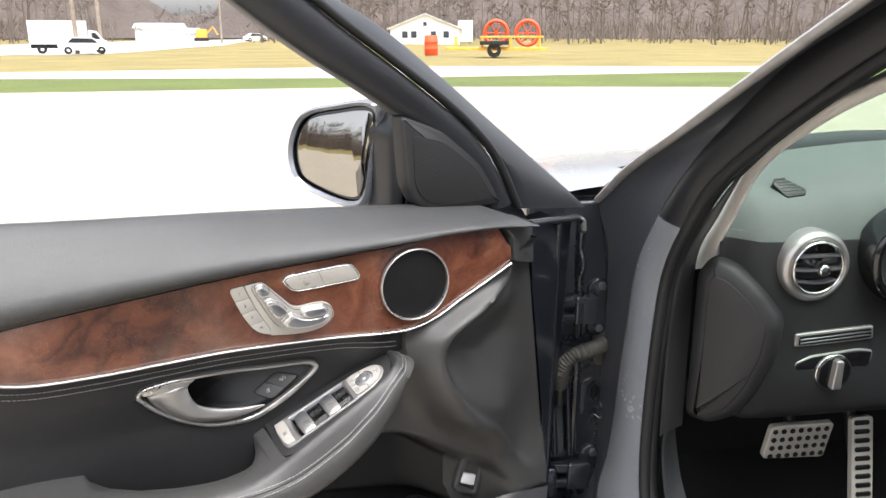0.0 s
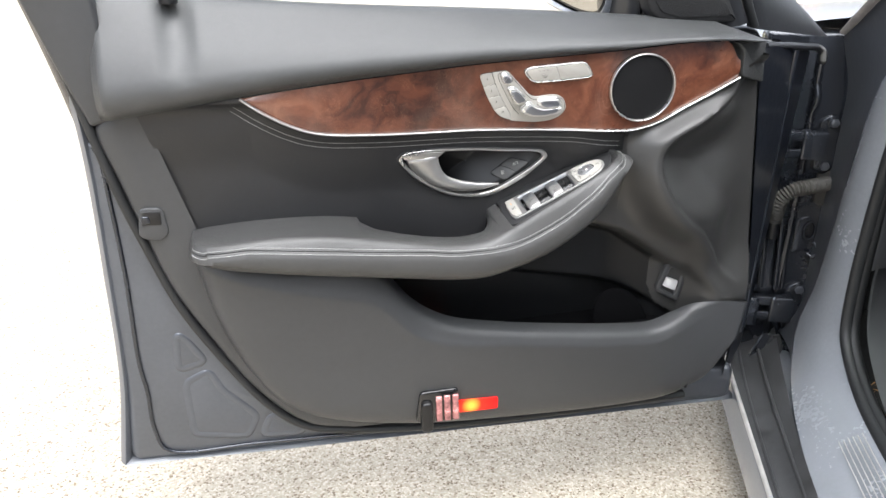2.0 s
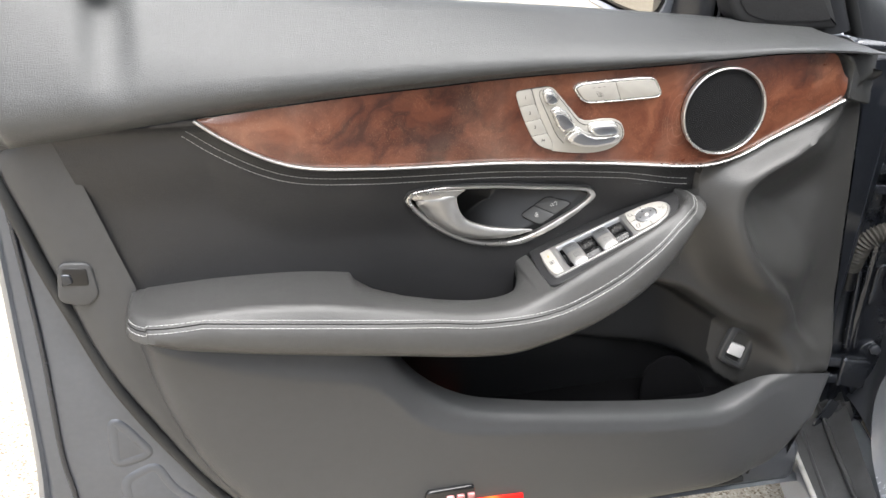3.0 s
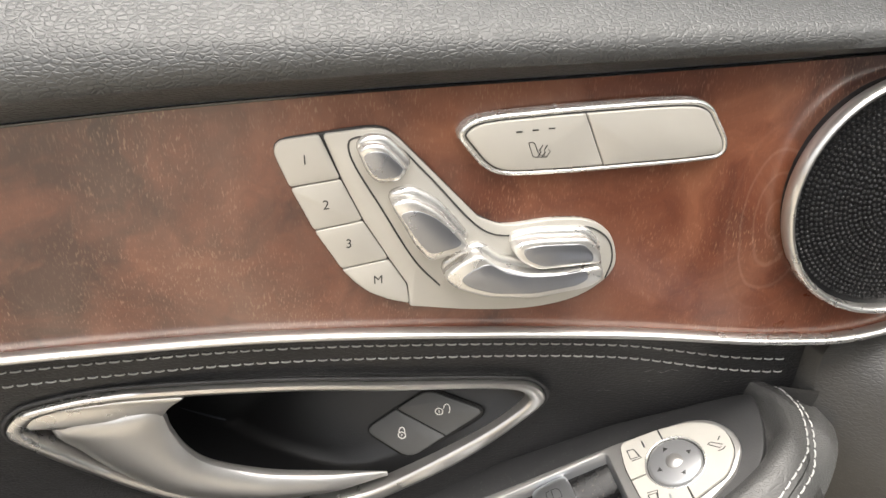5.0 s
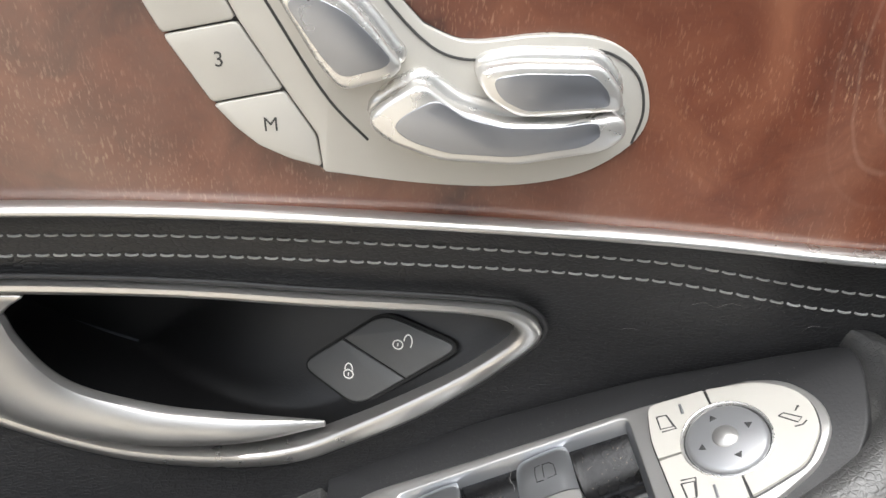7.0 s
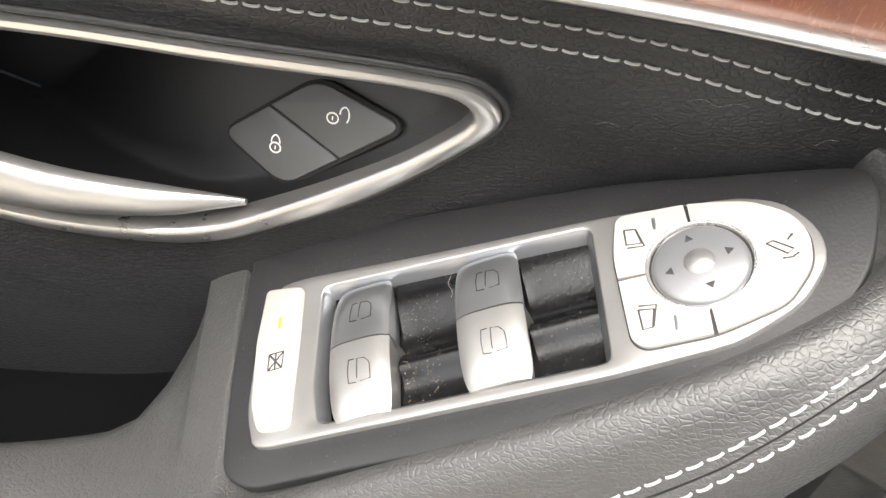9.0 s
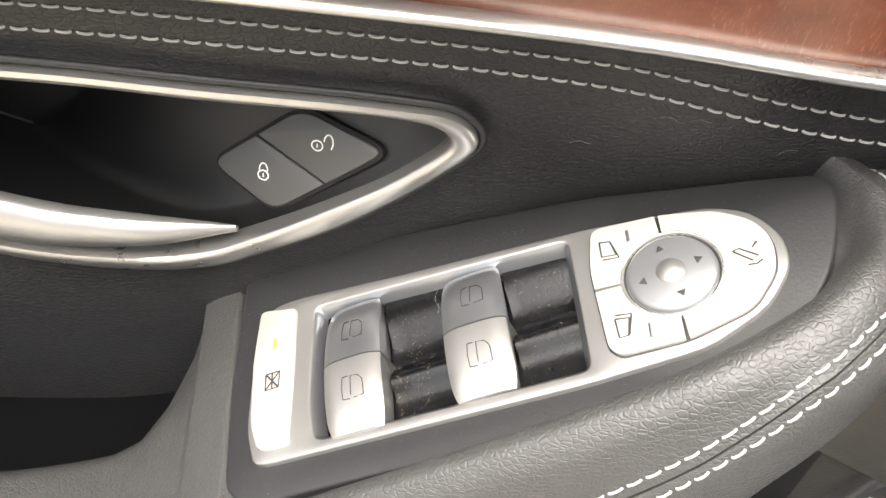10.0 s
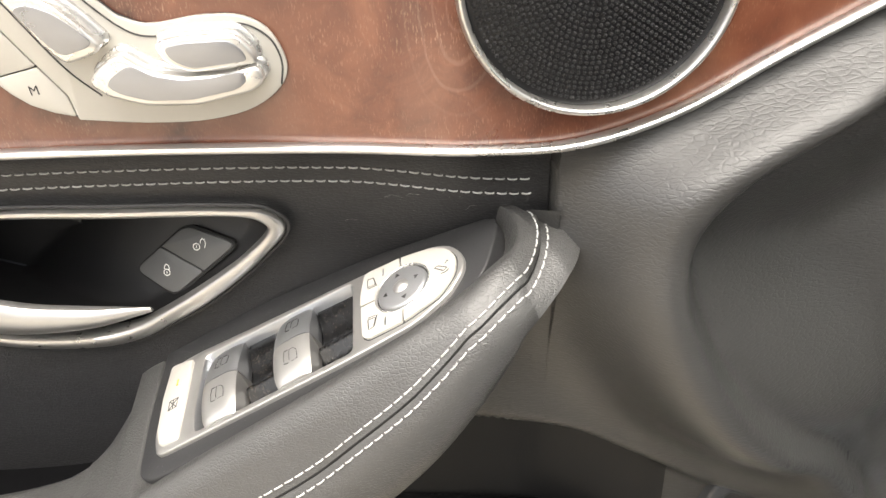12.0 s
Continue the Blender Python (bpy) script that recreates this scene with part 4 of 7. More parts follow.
def front_frame():
    """The slanted front of the window frame with its seals, and the mirror triangle."""
    def between(name, a, b, ya, yb, bulge, mat, label="", thick=0.02):
        """A rounded band between two lines on the door's face."""
        A, B = spline(a, 8), spline(b, 8)
        A, B = (np.array([np.interp(np.linspace(0, len(q) - 1, 60), np.arange(len(q)), q[:, k]) for k in (0, 1)]).T for q in (A, B))
        P = []
        for t, dy in ((0, thick), (0, 0.003), (0.03, 0), (0.15, -0.5 * bulge), (0.5, -bulge), (0.85, -0.5 * bulge), (0.97, 0), (1, 0.003), (1, thick)):
            q = A * (1 - t) + B * t
            P.append([(x, ya + (yb - ya) * t + dy, z) for x, z in q])
        part(name, Shape().grid(P), mat, door, label, angle=50)
    groove = [(0.29, 1.315), (0.388, 1.247), (0.433, 1.214), (0.508, 1.163), (0.592, 1.103), (0.632, 1.072), (0.680, 1.018), (0.724, 0.940)]
    bead = [(0.32, 1.315), (0.410, 1.2485), (0.46, 1.2135), (0.53, 1.166), (0.600, 1.116), (0.656, 1.068), (0.70, 1.022), (0.728, 0.983), (0.749, 0.926)]
    between("window_frame", [(0.19, 1.315), (0.29, 1.245), (0.339, 1.209), (0.398, 1.169), (0.457, 1.134), (0.515, 1.096), (0.60, 1.03), (0.66, 0.975), (0.685, 0.93)], groove, 0.998, 0.986, 0.010, SEAL, "black slanted window frame with rubber seal", 0.03)
    mid = [((a + c) / 2, 0.990, (b + d) / 2) for (a, b), (c, d) in zip(groove, [bead[i] for i in (0, 1, 2, 3, 4, 5, 6, 8)])]
    part("door_seal", Shape().sweep(spline(mid, 8), ring(0.0062, 10, 0.012)), RUBBER, door, "black rubber door seal")
    between("frame_edge", bead, [(0.37, 1.315), (0.459, 1.251), (0.518, 1.219), (0.631, 1.138), (0.703, 1.082), (0.807, 1.002), (0.896, 0.933), (0.939, 0.897)], 0.996, 1.050, 0.004, SEAL, "satin black outer frame", 0.03)
    tri = rounded([(0.520, 1.092), (0.529, 0.987), (0.545, 0.955), (0.588, 0.941), (0.705, 0.941), (0.66, 1.014), (0.59, 1.066)], 0.012, 4)
    t = part("mirror_triangle", Shape().plate(tri, 0, 0.032, 0.006, door_face(1.015)), SURROUND, door, "black triangular tweeter cover")
    g = rounded([(0.538, 1.062), (0.542, 0.985), (0.558, 0.962), (0.595, 0.951), (0.688, 0.951), (0.65, 1.006), (0.59, 1.050)], 0.01, 4)
    part("tweeter_grille", Shape().plate(g, 0, 0.003, 0.0015, door_face(0.984)), GRILLE, t, "fine black perforated grille")
    end = [(0.748, 0.968, 0.900), (0.86, 1.025, 0.892), (0.905, 1.05, 0.872), (0.88, 1.06, 0.25), (0.80, 1.0, 0.20), (0.775, 0.955, 0.30), (0.785, 0.955, 0.50), (0.745, 0.952, 0.80)]
    s = Shape().add(end, [tuple(range(8))])
    s.add([(x + 0.0, y + 0.06, z) for x, y, z in end], [tuple(range(8))])
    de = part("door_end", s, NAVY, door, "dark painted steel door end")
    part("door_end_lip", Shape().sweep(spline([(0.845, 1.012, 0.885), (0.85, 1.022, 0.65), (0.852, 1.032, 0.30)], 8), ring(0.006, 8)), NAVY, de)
    part("end_slot", Shape().plate(rounded([(0.800, 0.825), (0.842, 0.822), (0.842, 0.830), (0.800, 0.833)], 0.003), 0, 0.0, 0.0008, lambda x, z, h: (x, 0.992 + 0.5 * (x - 0.80) - 0.004 - h, z)), PAINT_IN, de)
    for q in (0.78, 0.60, 0.42):
        part("end_plug", Shape().plate(ring(0.007, 14) + (0.835, q), -0.002, 0.003, 0.001, lambda x, z, h: (x, 0.998 + 0.45 * (x - 0.80) - 0.006 - h, z)), RUBBER, de, "round rubber plug")
    cap = spline([(0.770, 0.998, 0.897), (0.82, 1.010, 0.893), (0.87, 1.024, 0.887), (0.918, 1.044, 0.879), (0.934, 1.050, 0.866), (0.937, 1.053, 0.850)], 6)
    cp = part("corner_cap", Shape().sweep(cap, ring(0.0065, 10, 0.010)), SEAL, door, "black plastic door corner cap")
    tip = spline([(0.905, 1.036, 0.885), (0.925, 1.042, 0.875), (0.932, 1.044, 0.856)], 6)
    part("worn_tip", Shape().sweep(tip, ring(0.0040, 8, 0.007)), WORN, cp, "pale worn rubber tip")


WORN = material("worn_grey_rubber", (0.22, 0.22, 0.22), 0.6, vary=0.4, scale=30)
GRILLE = material("perforated_black_grille", (0.012, 0.012, 0.013), 0.45, bump=[("cells", 700, 0.0008)])
front_frame()


def speaker():
    c = (0.5038, 0.8577)
    sy = lambda x, h: 0.9188 - 0.0742 * (x - c[0]) - h
    flat = lambda x, z, h: (x, sy(x, h - 0.001), z)
    s = part("speaker", Shape().plate(ring(0.0510, 64) + c, -0.008, 0.002, 0.001, flat), BLACK, door, "round black perforated speaker grille with chrome ring")
    p = [(x, sy(x, 0.003), z) for x, z in ring(0.0522, 96) + c]
    part("chrome_ring", Shape().sweep(p, ring(0.0018, 14, 0.004), closed=True), SATIN, s, "bright chrome ring")
    bumps = Shape()
    for k in range(1, 24):
        rad = 0.00206 * k
        n = int(2 * math.pi * rad / 0.0024)
        for i in range(n):
            w = 2 * math.pi * (i + 0.5 * (k % 2)) / n
            x, z = c[0] + rad * math.cos(w), c[1] + rad * math.sin(w)
            y = sy(x, 0.0012 + 0.0022 * (1 - (rad / 0.05) ** 2))
            V = [(x + 0.00095 * math.cos(v), y, z + 0.00095 * math.sin(v)) for v in np.arange(6) * math.pi / 3]
            V += [(x + 0.0005 * math.cos(v), y - 0.0007, z + 0.0005 * math.sin(v)) for v in np.arange(6) * math.pi / 3]
            bumps.add(V, [(i2, (i2 + 1) % 6, 6 + (i2 + 1) % 6, 6 + i2) for i2 in range(6)] + [(6, 7, 8, 9, 10, 11)])
    dome = [[(c[0] + r * math.cos(w), sy(c[0] + r * math.cos(w), 0.0012 + 0.0022 * (1 - (r / 0.05) ** 2)), c[1] + r * math.sin(w)) for w in np.arange(64) * 2 * math.pi / 64] for r in (0.0005, 0.012, 0.024, 0.036, 0.045, 0.0505)]
    part("grille_dome", Shape().grid(dome, round_v=True), BLACK, s)
    part("grille_mesh", bumps, GRILLE, s, "rings of small raised perforations", "stuff", 20)


speaker()

# ---- controls on the wood ----
def on_wood(x, z, h):
    """A flat face that leans with the wood."""
    return (x, 0.944 - 0.095 * (x - 0.3) - 0.114 * (z - 0.85) - h, z)


def on_seat(x, z, h):
    return on_wood(0.29936 + 1.0251 * (x - 0.3), 0.84943 + 0.05113 * (x - 0.3) + 1.0855 * (z - 0.85), h)


def letters(text, size, m, mat, name, parent, label=""):
    cu = bpy.data.curves.new(name, "FONT")
    cu.body, cu.size, cu.align_x, cu.align_y, cu.extrude = text, size, "CENTER", "CENTER", 0.00008
    ob = bpy.data.objects.new(name, cu)
    me = bpy.data.meshes.new_from_object(ob)
    bpy.data.objects.remove(ob)
    vs = [tuple(m(*v.co)) if callable(m) else tuple(m @ v.co) for v in me.vertices]
    s = Shape().add(vs, [tuple(p.vertices) for p in me.polygons])
    bpy.data.meshes.remove(me)
    return part(name, s, mat, parent, label)


def marks(name, strokes, m, mat, parent, r=0.00022, label=""):
    """Printed strokes on a face: each a flat thin line."""
    s = Shape()
    for st in strokes:
        p = np.array([(*(m(*q, 0) if callable(m) else (m @ Vector((*q, 0)))),) for q in st], float)
        a, b, c = (np.array(m(*q) if callable(m) else m @ Vector(q), float) for q in ((*st[0], 0), (*st[0], 1), (*st[0], 0)))
        s.sweep(p, ring(r, 6, r * 0.5), up=tuple(b - a + np.array([0.003, 0.002, 0.001])))
    return part(name, s, mat, parent, label)


def seat_controls():
    rim = [(0.3260, 0.8500), (0.3345, 0.8477), (0.355, 0.8486), (0.3690, 0.8470), (0.3775, 0.8420), (0.3822, 0.8335), (0.3832, 0.8260), (0.3800, 0.8200), (0.369, 0.8128), (0.350, 0.8094), (0.325, 0.8108), (0.2985, 0.8150)]
    base = ccw(np.vstack([spline([(0.2700, 0.8365), (0.2590, 0.8575), (0.2484, 0.8810), (0.2484, 0.8848), (0.2510, 0.8868), (0.2640, 0.8880), (0.2840, 0.8892), (0.2890, 0.8879), (0.2935, 0.8845)], 4), spline([(0.3245, 0.8520), *rim[1:]], 4), spline([(0.2985, 0.8158), (0.2895, 0.8186), (0.2815, 0.8226), (0.2755, 0.8283)], 4)[1:]]))
    c = part("seat_control", Shape().plate(base, -0.002, 0.0016, 0.0006, on_seat), INK, door, "silver seat-shaped power seat control with memory buttons")
    face = ccw(np.vstack([[(0.2722, 0.871), (0.2668, 0.8850), (0.2660, 0.8868), (0.2668, 0.8879)], spline([(0.2760, 0.8885), (0.2840, 0.8888), (0.2890, 0.8876), (0.2935, 0.8842)], 4), spline([(0.3245, 0.8517), *rim[1:]], 4), [(0.2975, 0.825), (0.2900, 0.837), (0.2800, 0.854)]]))
    part("face_plate", Shape().plate(face, 0.0, 0.0032, 0.0005, on_seat), PEARL, c)
    for pts in ([(0.2492, 0.8795), (0.2482, 0.8826), (0.2487, 0.8847), (0.2503, 0.8863), (0.2530, 0.8868), (0.2645, 0.8877), (0.2715, 0.8712), (0.2532, 0.8692)], [(0.2534, 0.8687), (0.2717, 0.8707), (0.2795, 0.8542), (0.2612, 0.8515)],
                [(0.2614, 0.8510), (0.2797, 0.8537), (0.2895, 0.8372), (0.2712, 0.8344)], [(0.2714, 0.8339), (0.2897, 0.8367), (0.2970, 0.825), (0.2982, 0.8163), (0.2900, 0.8188), (0.2820, 0.8228), (0.2762, 0.8280)]):
        part("memory_button", Shape().plate(rounded(pts, 0.0010), 0.0, 0.0032, 0.0004, on_seat), PEARL, c)
    for ch, x, z in (("1", 0.2590, 0.8790), ("2", 0.2660, 0.8612), ("3", 0.2742, 0.8448), ("M", 0.2855, 0.8282)):
        letters(ch, 0.0052, lambda a, b, h, x=x, z=z: on_seat(x + a - 0.02 * b, z + b, 0.0033 + h), INK, "number_mark", c)
    groove = spline([(0.2752, 0.8850), (0.2765, 0.8858), (0.280, 0.8863), (0.2875, 0.8856), (0.2925, 0.8822), (0.305, 0.8693), (0.3265, 0.8465), (0.336, 0.8432), (0.357, 0.8448), (0.370, 0.8440), (0.3785, 0.838), (0.3815, 0.829), (0.3800, 0.8205)], 6)
    groove2 = spline([(0.2752, 0.8850), (0.2748, 0.8830), (0.2760, 0.878), (0.287, 0.858), (0.301, 0.834), (0.3105, 0.8235)], 6)
    for g in (groove, groove2):
        part("groove", Shape().sweep([on_seat(x, z, 0.0032) for x, z in g], ring(0.0004, 6)), INK, c)
    knobs = [([(0.2775, 0.8825), (0.280, 0.885), (0.2865, 0.885), (0.2925, 0.879), (0.2960, 0.8745), (0.2925, 0.8705), (0.2840, 0.8705), (0.2805, 0.875)], 0.010),
             ([(0.2885, 0.8635), (0.2965, 0.8650), (0.3060, 0.8595), (0.3125, 0.8525), (0.3190, 0.8440), (0.3165, 0.8415), (0.3040, 0.8385), (0.2985, 0.8455)], 0.013),
             ([(0.3095, 0.8310), (0.3150, 0.8360), (0.3235, 0.8405), (0.3320, 0.8335), (0.3450, 0.8295), (0.3600, 0.8290), (0.3735, 0.8310), (0.3755, 0.8255), (0.3700, 0.8215), (0.3480, 0.8185), (0.3280, 0.8205), (0.3155, 0.8255)], 0.013),
             ([(0.3365, 0.8425), (0.3460, 0.8440), (0.3670, 0.8430), (0.3725, 0.8365), (0.3735, 0.8315), (0.3480, 0.8305), (0.3395, 0.8355)], 0.012)]
    for pts, h in knobs:
        o = ccw(even(rounded(pts, 0.0032, 6), 72))
        big = inset(o, -0.0012) + np.array([0.0008, 0.0012])
        step = part("seat_knob", Shape().plate(big, 0.0, 0.0062, 0.002, on_seat).plate(o, 0.002, h, 0.0014, on_seat), BRIGHT, c)
        mid = np.array(pts).mean(0)
        core = ccw(even(rounded(mid + (np.array(pts) - mid) * np.array([0.80, 0.70]), 0.0026, 6), 60))
        part("knob_face", Shape().plate(core - np.array([0.0, 0.0004]), 0.002, h + 0.0003, 0.0002, on_seat), SMOKE, step)
    return c


def heater():
    o = spline([(0.3144, 0.8877), (0.3163, 0.8917), (0.3212, 0.8946), (0.3428, 0.8973), (0.3702, 0.8994), (0.3980, 0.9009), (0.4066, 0.9004), (0.4119, 0.8978), (0.4161, 0.8923), (0.4209, 0.8845), (0.4216, 0.8798), (0.4192, 0.8766), (0.4111, 0.8751), (0.3838, 0.8730), (0.3548, 0.8712), (0.3317, 0.8712), (0.3249, 0.8743), (0.3191, 0.8806)], 6, True)
    h = part("heater_switch", Shape().plate(o, -0.002, 0.0048, 0.0014, on_wood, hole=inset(ccw(o), 0.0025)), BRIGHT, door, "silver seat heater switch with pictogram")
    inner = inset(ccw(o), 0.0028)
    part("switch_gap", Shape().plate(inset(ccw(o), 0.0024), 0.0, 0.0042, 0.0003, on_wood), INK, h)
    p, q = (0.3608, 0.8982), (0.3738, 0.8702)
    d = np.array([0.00022, 0.00006])
    for half in (clip(inner, np.array(q) - d, np.array(p) - d), clip(inner, np.array(p) + d, np.array(q) + d)):
        part("rocker", Shape().plate(half, 0.0, 0.0054, 0.0005, on_wood), PEARL, h)
    f = lambda x, z, k: on_wood(x, z, 0.0055 + k * 0.001)
    for i in range(3):
        x, z = 0.3368 + i * 0.0062, 0.8892 + i * 0.0006
        marks("light_bar", [[(x - 0.0012, z), (x + 0.0012, z + 0.0001)]], f, INK, h, 0.0004)
    marks("seat_pictogram", [[(0.3408, 0.8847), (0.3423, 0.8851), (0.3433, 0.8843), (0.3447, 0.8810), (0.3458, 0.8797), (0.3477, 0.8797)], [(0.3408, 0.8847), (0.3430, 0.8793), (0.3438, 0.8789), (0.3483, 0.8789), (0.3496, 0.8813), (0.3488, 0.8820)],
                             [(0.3447, 0.8787), (0.3459, 0.8810), (0.3453, 0.8818), (0.3464, 0.8838)], [(0.3463, 0.8787), (0.3477, 0.8809), (0.3471, 0.8818), (0.3482, 0.8838)]], f, INK, h, 0.00022)


seat_controls()
heater()


# ---- inner handle ----
def handle_y(x, z):
    return 0.982 - 0.0756 * (x - 0.129) + 0.16 * (0.75 - z)


def on_handle(x, z, h):
    return (x, handle_y(x, z) - h, z)


def on_bezel(x, z, h):
    return (x, min(handle_y(x, z), float(insert_y(x, z)) - 0.0008) - h, z)


RECESS = material("dark_recess_plastic", (0.0065, 0.0065, 0.007), 0.36, bump=[("noise", 1200, 0.00008)], vary=0.15)
PITCH = material("black_gap", (0.002, 0.002, 0.002), 0.8)
LOCK_GREY = material("dark_grey_button", (0.058, 0.059, 0.060), 0.48, bump=[("noise", 1500, 0.00005)])


def handle():
    outer = HANDLE
    inner = spline([(0.1295, 0.750), (0.134, 0.7560), (0.146, 0.7590), (0.192, 0.7603), (0.250, 0.7590), (0.290, 0.7555), (0.345, 0.7518), (0.357, 0.7485), (0.3612, 0.743), (0.3482, 0.728), (0.3245, 0.7105), (0.299, 0.6945), (0.283, 0.6860), (0.2618, 0.6812), (0.222, 0.6838), (0.193, 0.6940), (0.1605, 0.7145), (0.1408, 0.7345)], 6, True)
    hd = part("door_handle", Shape().plate(outer, -0.014, 0.0042, 0.0020, on_bezel, hole=inner), SATIN, door, "satin chrome inner door handle in a black recess", angle=50)
    lipline = inset(ccw(outer), -0.0016)
    part("bezel_lip", Shape().sweep([on_bezel(x, z, 0.0004) for x, z in lipline], ring(0.0012, 8), closed=True), SURROUND, hd, "thin black lip round the bezel")
    ci = np.array([0.25, 0.722])
    floor = lambda x, z: float(np.clip(0.0185 - 0.565 * (x - 0.3125) + 0.659 * (z - 0.717), 0.004, 0.060))
    P = []
    for k, f in ((1.03, -0.05), (0.985, 0.55), (0.95, 0.9), (0.9, 1.0), (0.75, 1.0), (0.6, 1.0), (0.45, 1.0), (0.3, 1.0), (0.15, 1.0), (0.01, 1.0)):
        q = ci + (ccw(inner) - ci) * k
        P.append([on_handle(x, z, -f * floor(x, z)) for x, z in q])
    part("handle_recess", Shape().grid(P, round_v=True), RECESS, hd, "deep black handle recess", angle=60)
    flat = rounded([(0.129, 0.751), (0.136, 0.7595), (0.200, 0.7600), (0.191, 0.7540), (0.1865, 0.7475), (0.150, 0.7470)], 0.004)
    part("bezel_corner", Shape().plate(flat, -0.01, 0.0030, 0.0008, on_bezel), SATIN, hd)
    U = spline([(0.1370, 0.7475), (0.143, 0.7525), (0.165, 0.7530), (0.1868, 0.7520), (0.190, 0.7400), (0.1955, 0.7260), (0.2035, 0.7165), (0.2274, 0.7062), (0.2560, 0.7005), (0.2920, 0.6962)], 8)
    Lo = spline([(0.1370, 0.7465), (0.1380, 0.7430), (0.141, 0.7365), (0.146, 0.7295), (0.1525, 0.7215), (0.164, 0.7105), (0.183, 0.6960), (0.2217, 0.6860), (0.2632, 0.6862), (0.2925, 0.6932)], 8)
    P = []
    for k, ((a, b), (c, d)) in enumerate(zip(U, Lo)):
        slim = float(smooth(0.80, 1.0, k / (len(U) - 1)))
        row = []
        for v, h in ((0.06, -0.0030), (0.02, -0.0022), (0.0, -0.0004), (0.02, 0.0026), (0.07, 0.0038), (0.25, 0.0062), (0.5, 0.0076), (0.75, 0.0066), (0.92, 0.0035), (1.0, -0.001), (1.0, -0.004), (0.98, -0.014)):
            row.append(on_handle(a + (c - a) * v, b + (d - b) * v, h * min(1.0, math.hypot(a - c, b - d) / 0.020) - 0.0012 * slim))
        P.append(row)
    s = Shape().grid(P)
    s.add(P[-1], [tuple(range(len(P[-1])))])
    part("lever", s, SILVER, hd, "satin silver pull lever", angle=40)
    # lock buttons on the slanted floor of the recess
    u, v = Vector((0.345 - 0.284, 0.977 - 1.004, 0.7295 - 0.706)), Vector((0.316 - 0.305, 0.9965 - 0.984, 0.735 - 0.6965))
    o = Vector((0.284, 1.004, 0.706))
    e1 = u.normalized()
    nrm = u.cross(v).normalized()
    if nrm.y > 0:
        nrm = -nrm
    e2 = nrm.cross(e1)
    M = Matrix(((e1.x, e2.x, nrm.x, o.x), (e1.y, e2.y, nrm.y, o.y), (e1.z, e2.z, nrm.z, o.z), (0, 0, 0, 1)))
    M = Matrix.Translation(nrm * 0.0022) @ M
    inv = M.inverted()
    q = lambda x, y, z: tuple((inv @ Vector((x, y, z)))[:2])
    T, R, B, L = q(0.316, 0.9945, 0.7345), q(0.345, 0.977, 0.7295), q(0.305, 0.984, 0.6985), q(0.284, 1.004, 0.706)
    mid1, mid2 = q(0.2995, 0.9985, 0.7215), q(0.3265, 0.980, 0.7125)
    dia = rounded([L, B, R, T], 0.007, 6)
    part("lock_plate", Shape().plate(inset(ccw(dia), -0.0009), -0.004, 0.0002, 0.0002, M), PITCH, hd)
    blend = lambda a, b, k: tuple(np.array(a) * (1 - k) + np.array(b) * k)
    cutn = np.array([-(mid2[1] - mid1[1]), mid2[0] - mid1[0]])
    cutn = cutn / np.linalg.norm(cutn) * 0.00035
    face = inset(ccw(dia), 0.0004)
    m1, m2 = np.array(mid1), np.array(mid2)
    for half in (clip(face, m1 + cutn, m2 + cutn), clip(face, m2 - cutn, m1 - cutn)):
        part("lock_button", Shape().plate(half, -0.003, 0.0012, 0.0004, M), LOCK_GREY, hd, "dark grey lock button")
    for cx, k in ((blend(blend(L, B, 0.5), blend(mid1, mid2, 0.5), 0.45), 0), (blend(blend(T, R, 0.5), blend(mid1, mid2, 0.5), 0.5), 1)):
        c = np.array(cx)
        ax = np.array([math.cos(-0.22), math.sin(-0.22)])
        ay = np.array([-ax[1], ax[0]])
        body = [c + 0.0021 * (math.cos(a) * ax + 0.80 * math.sin(a) * ay) for a in np.linspace(0, 2 * math.pi, 15)]
        sh = c + 0.0016 * ay + (0.0 if k == 0 else 0.0042) * ax
        arc = [sh + (0.0017 * math.cos(a) * ax + 0.0026 * math.sin(a) * ay) for a in (np.linspace(0, math.pi, 11) if k == 0 else np.linspace(-0.9, math.pi, 12))]
        marks("lock_pictogram", [[tuple(a) for a in body], [tuple(a) for a in arc], [tuple(c - 0.0006 * ay), tuple(c + 0.0006 * ay)]], M @ Matrix.Translation((0, 0, 0.0013)), WHITE_INK, hd, 0.00026)


handle()


# ---- window and mirror switches on the armrest ----
SWITCH = Matrix(((0.8828, 0.0040, -0.4696, 0.300), (-0.0509, 0.9949, -0.0872, 0.909), (0.4669, 0.1009, 0.8785, 0.660), (0, 0, 0, 1)))


WELL = material("glossy_black_well", (0.0045, 0.0045, 0.005), 0.26, bump=[("noise", 1000, 0.0001)], vary=0.2)


